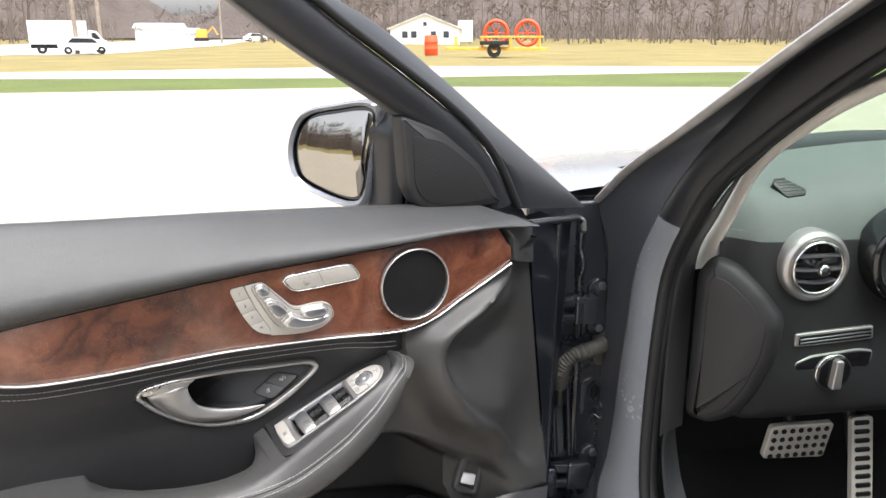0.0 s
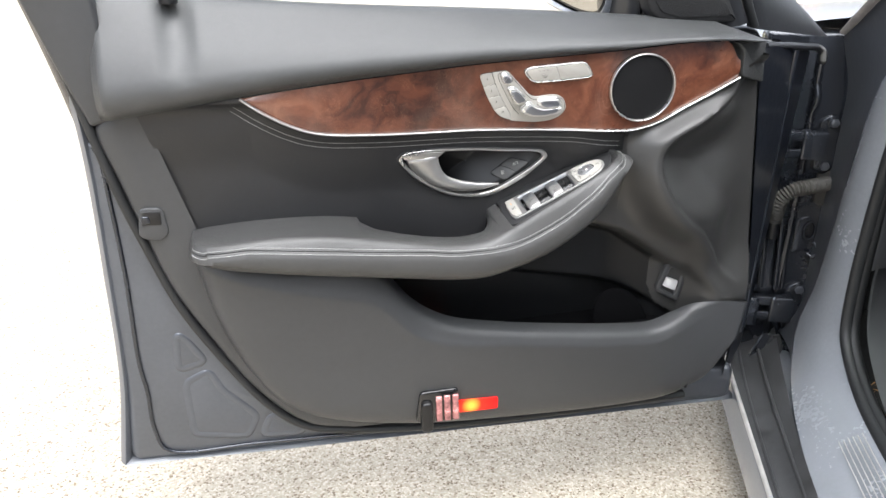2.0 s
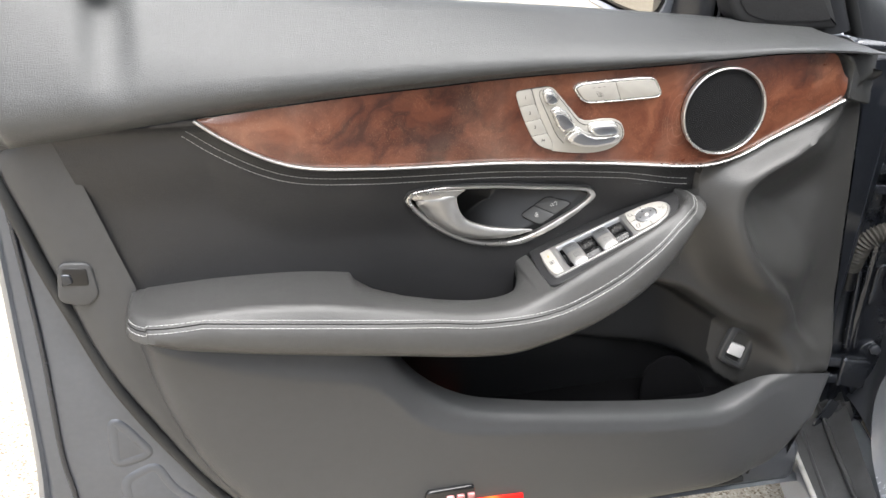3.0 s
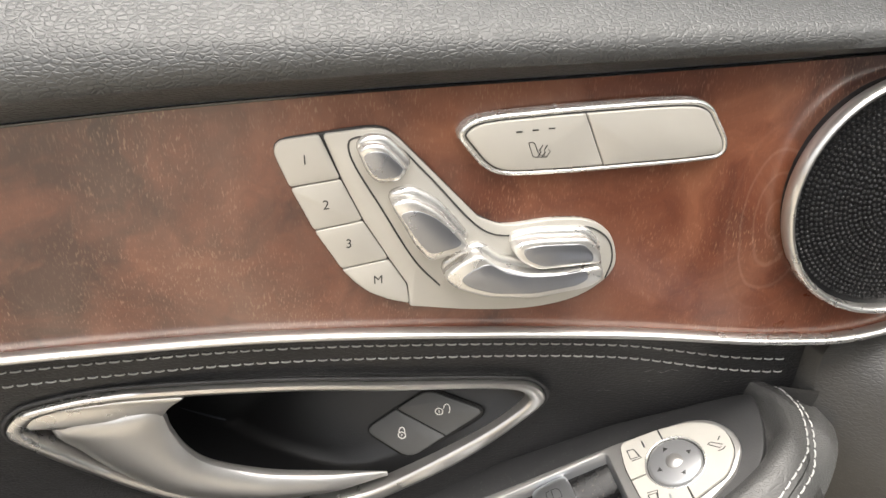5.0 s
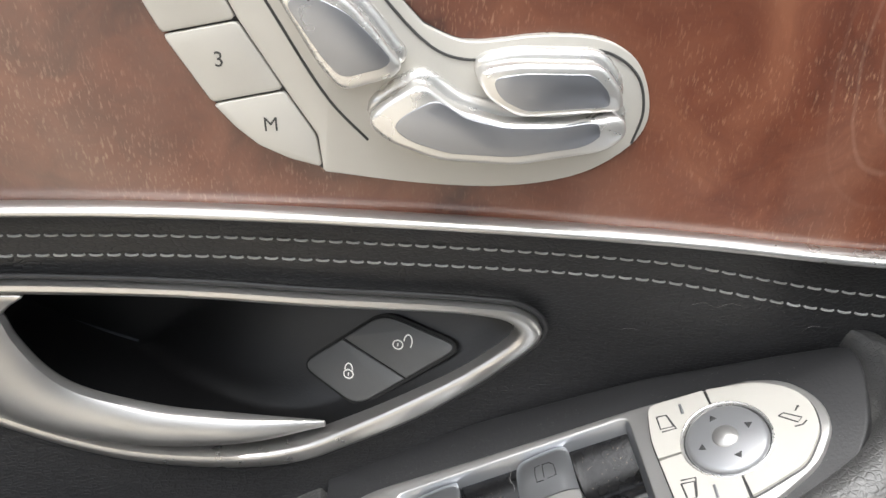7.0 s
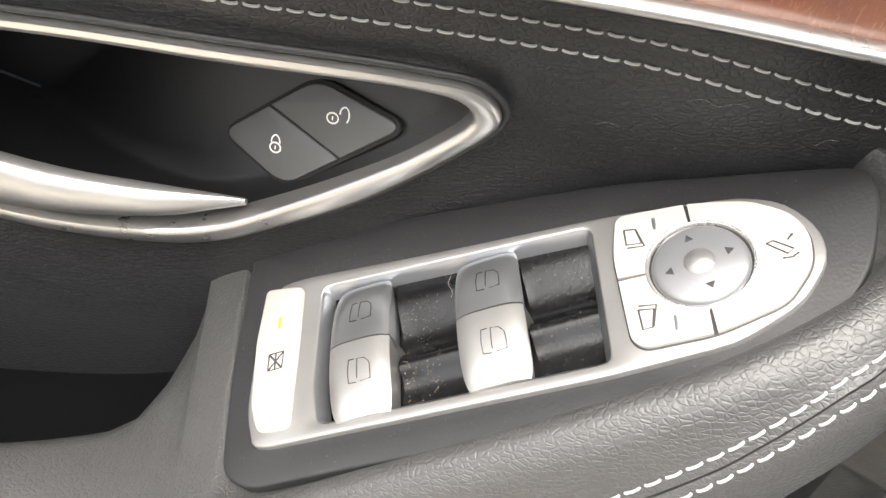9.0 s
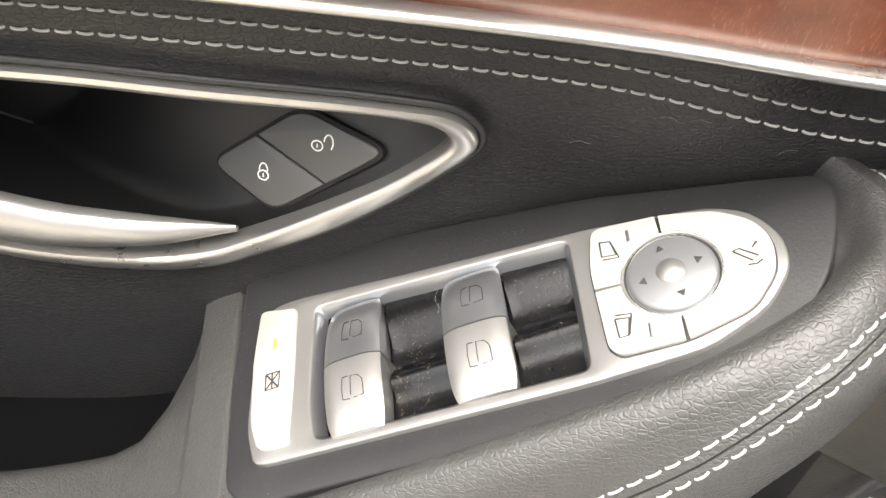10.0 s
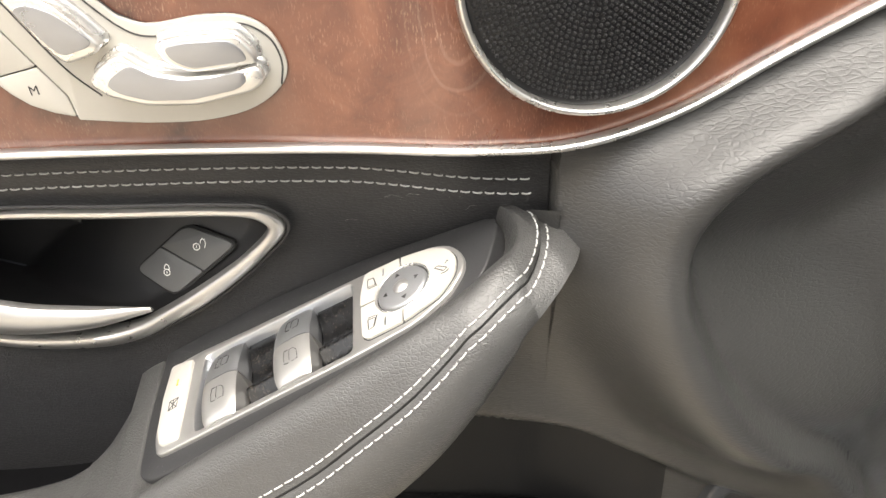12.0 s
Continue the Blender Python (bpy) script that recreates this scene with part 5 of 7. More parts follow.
def switch_panel():
    pl = rounded([(-0.0105, 0.0785), (-0.003, 0.0772), (0.058, 0.0725), (0.1214, 0.0605), (0.1732, 0.0445), (0.1885, 0.039), (0.1865, 0.0279), (0.1771, 0.0082), (0.1615, -0.0071), (0.1375, -0.0149), (0.0883, -0.0155), (0.033, -0.0138), (-0.003, -0.0130), (-0.0125, -0.006), (-0.0135, 0.03)], 0.008)
    hole = rounded([(0.0195, 0.0145), (0.0215, 0.0010), (0.109, -0.0020), (0.1115, 0.0440), (0.021, 0.0515)], 0.003)
    c = np.array([0.065, 0.024])
    ph = by_angle(hole, c, 220)
    base = part("switch_surround", Shape().plate(by_angle(ccw(pl), c, 220), -0.012, -0.0018, 0.001, SWITCH, hole=by_angle(inset(ccw(hole), -0.001), c, 220)), SURROUND, door, "matt dark plastic switch surround on the armrest")
    sw = rounded([(-0.0040, 0.011), (-0.0008, -0.0010), (0.004, -0.0022), (0.107, -0.0058), (0.1405, -0.0052), (0.1585, 0.0016), (0.1682, 0.0122), (0.1693, 0.0225), (0.164, 0.0335), (0.154, 0.0395), (0.118, 0.0462), (0.0567, 0.0528), (0.015, 0.0580), (0.0030, 0.0580), (-0.0030, 0.043)], 0.005)
    sp = part("switch_plate", Shape().plate(by_angle(ccw(sw), c, 220), -0.0032, 0.0006, 0.0008, SWITCH, hole=ph), SILVER, door, "satin silver window switch plate with mirror dial", angle=50)
    well = Shape()
    wide = c + (ph - c) * 1.012
    w = [np.column_stack([wide, np.full(220, z)]) for z in (-0.0024, -0.010)] + [np.column_stack([c + (ph - c) * 0.02, np.full(220, -0.011)])]
    well.grid([[SWITCH @ Vector(q) for q in r] for r in w], round_v=True)
    part("switch_well", well, WELL, sp, "dusty black switch well", angle=40)
    for a, b in ((0.0455, 0.0695), (0.0875, 0.1095)):
        saddle = [[SWITCH @ Vector((u, v, -0.0098 + 0.0046 * math.exp(-((v - 0.0180) / 0.0042) ** 2) + 0.0052 * float(smooth(0.026, 0.044, v)))) for v in np.linspace(0.001, 0.0475, 36)] for u in np.linspace(a, b, 5)]
        part("rocker_saddle", Shape().grid(saddle), WELL, sp)
    ledge = [np.column_stack([q, np.full(220, z)]) for q, z in ((ph, 0.0002), (inset(ccw(ph), 0.0010), -0.0012), (inset(ccw(ph), 0.0022), -0.0050))]
    part("well_rim", Shape().grid([[SWITCH @ Vector(q) for q in r] for r in ledge], round_v=True), GUNMETAL, sp, "bevelled silver rim of the well", angle=40)
    # window rockers: a bright near half and a smoked far half
    for u0, u1, v0, v1 in ((0.0265, 0.0465, -0.0005, 0.0480), (0.0680, 0.0885, -0.0010, 0.0450)):
        vm = (v0 + v1) / 2 - 0.0005

        def top(u, v):
            e, f = abs((u - u0) / (u1 - u0) * 2 - 1), (v - vm) / (v1 - v0) * 2
            return 0.0058 - 0.0042 * f * f - 0.0022 * e ** 4 + (0.0010 if f < 0 else -0.0004) * abs(f)
        for a, b, mat, far in ((v0, vm - 0.00025, SILVER, False), (vm + 0.00025, v1, GUNMETAL, True)):
            P = []
            for v in np.linspace(a, b, 14):
                f = abs((v - vm) / (v1 - v0) * 2)
                half = (u1 - u0) / 2 * (1 - 0.16 * f ** 7)
                us = (u0 + u1) / 2 + half * np.sin(np.linspace(-1, 1, 15) * math.pi / 2)
                h = np.array([top(u, v) for u in us]) - 0.0014 * f ** 10
                P.append([(us[0] + 0.0022, v, -0.010)] + [(u, v, k) for u, k in zip(us, h)] + [(us[-1] - 0.0026, v, -0.010)])
            P = np.array(P)
            ends = [P[0].copy(), P[-1].copy()]
            for q in ends:
                q[:, 2] = -0.010
            full = np.concatenate([[ends[0]], P, [ends[1]]])
            part("window_switch", Shape().grid([[SWITCH @ Vector(q) for q in r] for r in full]), mat, sp, "smoked silver window rocker" if far else "bright silver window rocker", angle=40)
        lay = lambda u, v, h: SWITCH @ Vector((u, v, top(u, v) + 0.00004 + h * 0.001))
        for vc in (vm + 0.0110, vm - 0.0105):
            x = (u0 + u1) / 2 + 0.0008
            st = [[(x - 0.0032, vc + 0.0037), (x - 0.0036, vc), (x - 0.0034, vc - 0.0036), (x - 0.0010, vc - 0.0038)], [(x - 0.0032, vc + 0.0037), (x - 0.0014, vc + 0.0038)],
                  [(x + 0.0005, vc - 0.0037), (x + 0.0036, vc - 0.0034), (x + 0.0036, vc), (x + 0.0034, vc + 0.0018), (x + 0.0020, vc + 0.0034), (x - 0.0004, vc + 0.0037), (x - 0.0006, vc), (x - 0.0006, vc - 0.0026)], [(x + 0.0036, vc + 0.0002), (x - 0.0006, vc + 0.0002)]]
            marks("window_pictogram", st[:3], lay, INK, sp, 0.00028)
    lb = rounded([(-0.0018, 0.012), (0.0015, 0.0025), (0.0123, 0.0018), (0.0135, 0.0275), (0.0140, 0.0535), (-0.0005, 0.0565), (-0.0024, 0.035)], 0.0025)
    part("lockout_button", Shape().plate(lb, -0.002, 0.0022, 0.0008, SWITCH), PEARL, sp)
    up = SWITCH @ Matrix.Translation((0, 0, 0.0023))
    marks("amber_light", [[(0.0062, 0.0385), (0.0064, 0.0425)]], up, AMBER, sp, 0.0006)
    x, v = 0.0060, 0.026
    marks("lockout_pictogram", [[(x - 0.0025, v + 0.003), (x - 0.0025, v - 0.003), (x + 0.0025, v - 0.003), (x + 0.0028, v + 0.003), (x - 0.0025, v + 0.003)], [(x - 0.0025, v - 0.003), (x + 0.0028, v + 0.003)], [(x - 0.0025, v + 0.003), (x + 0.0025, v - 0.003)], [(x, v - 0.003), (x, v + 0.003)]], up, INK, sp, 0.0003)
    # mirror controls
    mp = rounded([(0.1190, 0.0443), (0.140, 0.0415), (0.1555, 0.0365), (0.1640, 0.0290), (0.1668, 0.0205), (0.1643, 0.0105), (0.1551, 0.0013), (0.1366, -0.0024), (0.1178, -0.0016), (0.1148, 0.0020), (0.1155, 0.030)], 0.004)
    part("mirror_control_gap", Shape().plate(mp, -0.002, 0.0009, 0.0003, SWITCH), INK, sp)
    cc = np.array([0.1378, 0.0200])
    full = by_angle(inset(ccw(mp), 0.0005), cc, 360)
    for a0, a1 in ((88, 175), (177, 265), (267, 446)):
        idx = [a % 360 for a in range(a0, a1)]
        outer = full[idx]
        inn = [cc + 0.0144 * np.array([math.cos(radians(i)), math.sin(radians(i))]) for i in idx]
        poly = np.vstack([outer, np.array(inn)[::-1]])
        n = len(idx)
        s = Shape()
        for z0, z1 in ((-0.001, 0.0020),):
            Pg = [[SWITCH @ Vector((*a, z0)) for a in outer], [SWITCH @ Vector((*a, z1)) for a in outer], [SWITCH @ Vector((*a, z1)) for a in inn], [SWITCH @ Vector((*a, z0)) for a in inn]]
            s.grid(Pg)
            for k in (0, n - 1):
                s.add([r[k] for r in Pg], [(0, 1, 2, 3)])
        part("mirror_button", s, PEARL, sp)
    part("dial_ring", Shape().plate(ring(0.0146, 56) + cc, -0.001, 0.0024, 0.0006, SWITCH, hole=ring(0.0136, 56) + cc), BRIGHT, sp)
    dial = part("mirror_dial", Shape().plate(ring(0.0132, 48) + cc, -0.001, 0.0012, 0.0006, SWITCH).plate(ring(0.0128, 48) + cc, 0.0, 0.0030, 0.0016, SWITCH), DIAL, sp, "round smoked silver mirror dial")
    part("dial_button", Shape().plate(ring(0.0042, 32) + cc, 0.002, 0.0036, 0.0008, SWITCH, dome=0.0012), SILVER, sp)
    for a in range(4):
        d = np.array([math.cos(a * math.pi / 2 + 0.12), math.sin(a * math.pi / 2 + 0.12)])
        e = np.array([-d[1], d[0]])
        tri = np.array([cc + 0.0095 * d, cc + 0.0074 * d + 0.0013 * e, cc + 0.0074 * d - 0.0013 * e])
        part("arrow_mark", Shape().plate(tri, 0.002, 0.0032, 0.0001, SWITCH), INK, sp)
    up = SWITCH @ Matrix.Translation((0, 0, 0.0021))
    glyphs = (("mirror_pictogram", [[(0.1208, 0.0380), (0.1240, 0.0372), (0.1246, 0.0318), (0.1204, 0.0326), (0.1208, 0.0380)], [(0.1240, 0.0372), (0.1252, 0.0306), (0.1204, 0.0314)]], INK, 0.00028),
              ("mirror_pictogram", [[(0.1190, 0.0104), (0.1230, 0.0096), (0.1215, 0.0042), (0.1189, 0.0042), (0.1190, 0.0104)], [(0.1193, 0.0116), (0.1239, 0.0107), (0.1218, 0.0044)]], INK, 0.00028),
              ("indicator_bar", [[(0.1296, 0.0393), (0.1292, 0.0352)]], GUNMETAL, 0.0005), ("indicator_bar", [[(0.1279, 0.0060), (0.1273, 0.0016)]], GUNMETAL, 0.0005),
              ("fold_pictogram", [[(0.1552, 0.0204), (0.1570, 0.0208), (0.1610, 0.0168), (0.1592, 0.0157), (0.1552, 0.0204)], [(0.1576, 0.0147), (0.1600, 0.0143), (0.1617, 0.0152)], [(0.1604, 0.0199), (0.1620, 0.0213)], [(0.1616, 0.0213), (0.1620, 0.0213), (0.1620, 0.0208)]], INK, 0.00026))
    for nm, strokes, mat, r in glyphs:
        marks(nm, strokes, up, mat, sp, r)
    # dust and crumbs in the well
    rnd = random.Random(4)
    s = Shape()
    for _ in range(260):
        u, v = rnd.uniform(0.047, 0.060) if rnd.random() < 0.7 else rnd.uniform(0.090, 0.108), rnd.uniform(0.002, 0.042)
        r = rnd.uniform(0.00006, 0.0002)
        s.add([SWITCH @ Vector((u + a * r, v + b * r, -0.0052 + c * r)) for a, b, c in ((-1, -1, 0), (1, -0.7, 0), (0.8, 1, 0), (-0.9, 0.8, 0), (0, 0, 1.4))], [(0, 1, 4), (1, 2, 4), (2, 3, 4), (3, 0, 4)])
    part("dust", s, DUST, sp, "brown crumbs and dust", "stuff")


DUST = material("brown_dust", (0.17, 0.135, 0.10), 0.95)
switch_panel()


LINT = material("pale_lint", (0.34, 0.335, 0.32), 0.95)


def lint():
    """Pale specks of dust on the dark plastic and leather."""
    rnd = random.Random(9)
    s = Shape()
    for _ in range(1900):
        u = rnd.uniform(-0.015, 0.18)
        v = rnd.choice([rnd.gauss(0.058 - 0.0001 * max(0, u), 0.007), rnd.uniform(-0.013, 0.07)])
        if v > 0.078 - 0.17 * max(u, 0) ** 1.0 - 0.003 or v < -0.013 or u > 0.17 - 0.5 * max(0, 0.01 - v):
            continue
        if 0.015 < u < 0.115 and -0.006 < v < 0.054:
            continue
        r = rnd.uniform(0.00003, 0.00009)
        s.add([SWITCH @ Vector((u + a * r, v + b * r, -0.0017 + c * r)) for a, b, c in ((-1, -1, 0), (1, -0.7, 0), (0.8, 1, 0), (-0.9, 0.8, 0), (0, 0, 1.2))], [(0, 1, 4), (1, 2, 4), (2, 3, 4), (3, 0, 4)])
    for _ in range(160):
        x = rnd.uniform(0.33, 0.49)
        z = float(arm_top(x)) + 0.012 + rnd.random() ** 2 * 0.035
        if z > float(wood_low(x)) - 0.022:
            continue
        r = rnd.uniform(0.00004, 0.0001)
        y = float(insert_y(x, z))
        s.add([(x + a * r, y - c * r, z + b * r) for a, b, c in ((-1, -1, 0), (1, -0.7, 0), (0.8, 1, 0), (-0.9, 0.8, 0), (0, 0, 1.2))], [(0, 1, 4), (1, 2, 4), (2, 3, 4), (3, 0, 4)])
    hairs = [[(0.418, 0.757), (0.422, 0.7585), (0.426, 0.7570), (0.430, 0.7590), (0.434, 0.7586)], [(0.398, 0.742), (0.400, 0.7435), (0.404, 0.7432)], [(0.455, 0.750), (0.457, 0.7525), (0.460, 0.7528)]]
    for h in hairs:
        s.sweep([(x, float(insert_y(x, z)) - 0.0004, z) for x, z in spline(h, 6)], ring(0.000035, 4), up=(0, -1, 0.1))
    s.sweep([SWITCH @ Vector((0.0655 + 0.0006 * math.sin(k * 1.3), 0.034 + 0.0015 * k, -0.001)) for k in range(8)], ring(0.00005, 4), up=(0, 0.2, 1))
    part("lint", s, LINT, door, "pale lint specks", "stuff")


lint()


# ---- lower door: boot release, warning lamp, lock, pin, cup recess ----
TAB = material("bright_switch_tab", (0.75, 0.75, 0.75), 0.3, metal=0.1, vary=0.03)


def small_door_parts():
    y = 0.969
    o = rounded([(0.5985, 0.462), (0.617, 0.520), (0.666, 0.502), (0.650, 0.432)], 0.012, 5)
    i = rounded([(0.611, 0.466), (0.627, 0.507), (0.652, 0.494), (0.641, 0.447)], 0.004, 5)
    c = np.array([0.632, 0.478])
    b = part("boot_release", Shape().plate(by_angle(ccw(o), c, 48), -0.012, 0.006, 0.003, door_face(y), hole=by_angle(ccw(i), c, 48)), PLASTIC, door, "grey plastic switch frame with silver boot release", angle=50)
    part("switch_pit", Shape().plate(i, -0.006, -0.004, 0.0005, door_face(y)), BLACK, b)
    part("release_tab", Shape().plate(rounded([(0.615, 0.470), (0.6195, 0.488), (0.6465, 0.476), (0.642, 0.456)], 0.003), -0.004, 0.004, 0.0015, door_face(y)), TAB, b, "bright silver switch tab")
    # courtesy lamp in the lower edge
    hz = rounded([(0.131, 0.284), (0.138, 0.347), (0.207, 0.347), (0.211, 0.278)], 0.008, 5)
    L = part("door_lamp", Shape().plate(hz, -0.02, 0.012, 0.003, door_face(0.922)), GLOSS_BLACK, door, "lit red door warning lamp with black housing", angle=50)
    part("lamp_clip", Shape().plate(rounded([(0.139, 0.268), (0.139, 0.330), (0.159, 0.329), (0.160, 0.268)], 0.008, 5), 0, 0.012, 0.004, door_face(0.912)), BLACK, L)
    for x in (0.172, 0.187, 0.202):
        part("reflector_rib", Shape().plate(rounded([(x - 0.0055, 0.284), (x + 0.0055, 0.283), (x + 0.0045, 0.336), (x - 0.0065, 0.336)], 0.002), 0, 0.005, 0.002, door_face(0.911)), RIB, L, "silvery red reflector rib")
    part("lamp_lens", Shape().plate(rounded([(0.209, 0.291), (0.282, 0.288), (0.282, 0.3125), (0.209, 0.3165)], 0.003), -0.006, 0.004, 0.001, door_face(0.918)), LENS, L, "glowing red lens")
    # lock opening and pin
    k = part("door_lock", Shape().plate(rounded([(-0.279, 0.665), (-0.272, 0.712), (-0.238, 0.710), (-0.234, 0.668), (-0.25, 0.655)], 0.01), -0.01, 0.004, 0.002, door_face(0.964)), PLASTIC, door, "door lock opening with steel latch")
    part("lock_slot", Shape().plate(rounded([(-0.270, 0.685), (-0.268, 0.706), (-0.243, 0.704), (-0.243, 0.683)], 0.003), 0, 0.0048, 0.0004, door_face(0.964)), BLACK, k)
    part("latch_claw", Shape().plate(rounded([(-0.272, 0.684), (-0.270, 0.700), (-0.260, 0.699), (-0.258, 0.688)], 0.003), 0, 0.007, 0.002, door_face(0.964)), DARK_METAL, k)
    z0 = float(belt_z(-0.19)) - 0.002
    pin = part("lock_pin", Shape().plate(ring(0.013, 24) + (-0.19, 0.984), z0 - 0.012, z0 + 0.003, 0.002).plate(ring(0.006, 16) + (-0.19, 0.984), z0 - 0.01, z0 + 0.027, 0.003), BLACK, door, "black door lock pin")
    # round bottle recess in the pocket: a flat near-black plate paints its shade
    cup = [(0.482, 0.43), (0.492, 0.464), (0.523, 0.474), (0.556, 0.457), (0.585, 0.42), (0.592, 0.385), (0.50, 0.36)]
    p = spline(cup, 5, True)
    P = [[(x, 0.9625 + (0.006 if k == 0 else 0), z) for x, z in p * 1.0] if k == 0 else [(0.537 + (x - 0.537) * s, 0.9685 + d, 0.42 + (z - 0.42) * s) for x, z in p] for k, s, d in ((0, 1, 0), (1, 0.97, 0.01), (2, 0.9, 0.02), (3, 0.02, 0.022))]
    part("bottle_recess", Shape().plate(ccw(p), 0, 0.0035, 0.003, door_face(0.9735)), RECESS_SHADE, door, "flat dark plate painting the shade of a bottle recess")


RIB = material("red_and_silver_reflector", (0.55, 0.25, 0.25), 0.25, metal=0.5, vary=0.9, scale=60)


def lens_material():
    m = material("lit_red_lens", (0.45, 0.006, 0.006), 0.45, spec=0.2)
    n, l = m.node_tree.nodes, m.node_tree.links
    b = n["Principled BSDF"]
    co = n.new("ShaderNodeTexCoord")
    d = n.new("ShaderNodeVectorMath")
    d.operation = "DISTANCE"
    d.inputs[1].default_value = (0.232, 0.914, 0.303)
    l.new(co.outputs["Object"], d.inputs[0])
    r = n.new("ShaderNodeValToRGB")
    r.color_ramp.elements[0].color = (1.0, 0.55, 0.06, 1)
    r.color_ramp.elements[1].position, r.color_ramp.elements[1].color = 0.65, (0.26, 0.003, 0.005, 1)
    r.color_ramp.elements.new(0.22).color = (0.75, 0.02, 0.006, 1)
    mul = n.new("ShaderNodeMath")
    mul.operation = "MULTIPLY"
    mul.inputs[1].default_value = 12
    l.new(d.outputs["Value"], mul.inputs[0])
    l.new(mul.outputs[0], r.inputs[0])
    l.new(r.outputs[0], b.inputs["Emission Color"])
    b.inputs["Emission Strength"].default_value = 0.75
    return m


LENS = lens_material()
small_door_parts()


# ---- wing mirror ----
def wing_mirror():
    u, n = Vector((0.49, -0.872, 0)), Vector((-0.872, -0.49, 0.06)).normalized()
    w = n.cross(u).normalized()
    if w.z < 0:
        w = -w
    o = Vector((0.503, 1.18, 1.012))
    M = Matrix(((u.x, w.x, n.x, o.x), (u.y, w.y, n.y, o.y), (u.z, w.z, n.z, o.z), (0, 0, 0, 1)))
    g = spline([(-0.085, 0.005), (-0.062, 0.055), (-0.005, 0.073), (0.070, 0.076), (0.062, 0.0), (0.044, -0.072), (-0.04, -0.062), (-0.075, -0.042)], 6, True)
    g = ccw(g * np.array([1.08, 1.0]))
    c = g.mean(0)
    P = []
    for s, d in ((1.0, 0.004), (1.07, 0.010), (1.13, 0.004), (1.15, -0.02), (1.10, -0.06), (0.9, -0.095), (0.55, -0.112), (0.02, -0.116)):
        P.append([M @ Vector((*(c + (q - c) * s), d)) for q in g])
    mir = part("wing_mirror", Shape().grid(P, round_v=True), PAINT, door, "dark grey wing mirror housing with clear glass", angle=60)
    part("mirror_glass", Shape().plate(inset(g, 0.007), -0.004, 0.0015, 0.0005, M), MIRROR, mir, "clear mirror glass")
    part("mirror_surround", Shape().plate(g, -0.01, -0.0005, 0.0005, M), GLOSS_BLACK, mir)
    foot = rounded([(0.535, 0.925), (0.535, 1.06), (0.565, 1.09), (0.625, 1.09), (0.64, 0.925)], 0.012)
    part("mirror_foot", Shape().plate(foot, 0, 0.10, 0.02, door_face(1.14)), SEAL, mir, "black mirror foot", angle=50)
    for x in (0.556, 0.590):
        part("foot_line", Shape().sweep(spline([(x, 1.038, 0.93), (x + 0.006, 1.038, 1.0), (x + 0.004, 1.040, 1.07)], 6), ring(0.003, 6)), SEAL, mir)


wing_mirror()


# ---- car body: x inwards, y forwards from the hinge line ----
CAR = Matrix.Translation((0.93, 1.08, 0)) @ Matrix.Rotation(radians(-23), 4, "Z")
car = thing("car", "dark grey metallic car body with open doorway", "car", CAR)


def ribbon(name, a, b, mat, label="", n=10, bulge=0.0, thick=0.006, rows=6, out=(-1, -0.4, 0.2), angle=60):
    """A band of sheet between two lines with as many points."""
    A, B = spline(a, n), spline(b, n)
    o = np.array(out, float) / np.linalg.norm(out)
    P = [A - 0 * o - thick * o]
    for k in range(rows + 1):
        t = k / rows
        P.append(A * (1 - t) + B * t + o * bulge * math.sin(math.pi * t))
    P.append(B - thick * o)
    return local(name, Shape().grid(np.array(P)), mat, car, label, angle=angle)


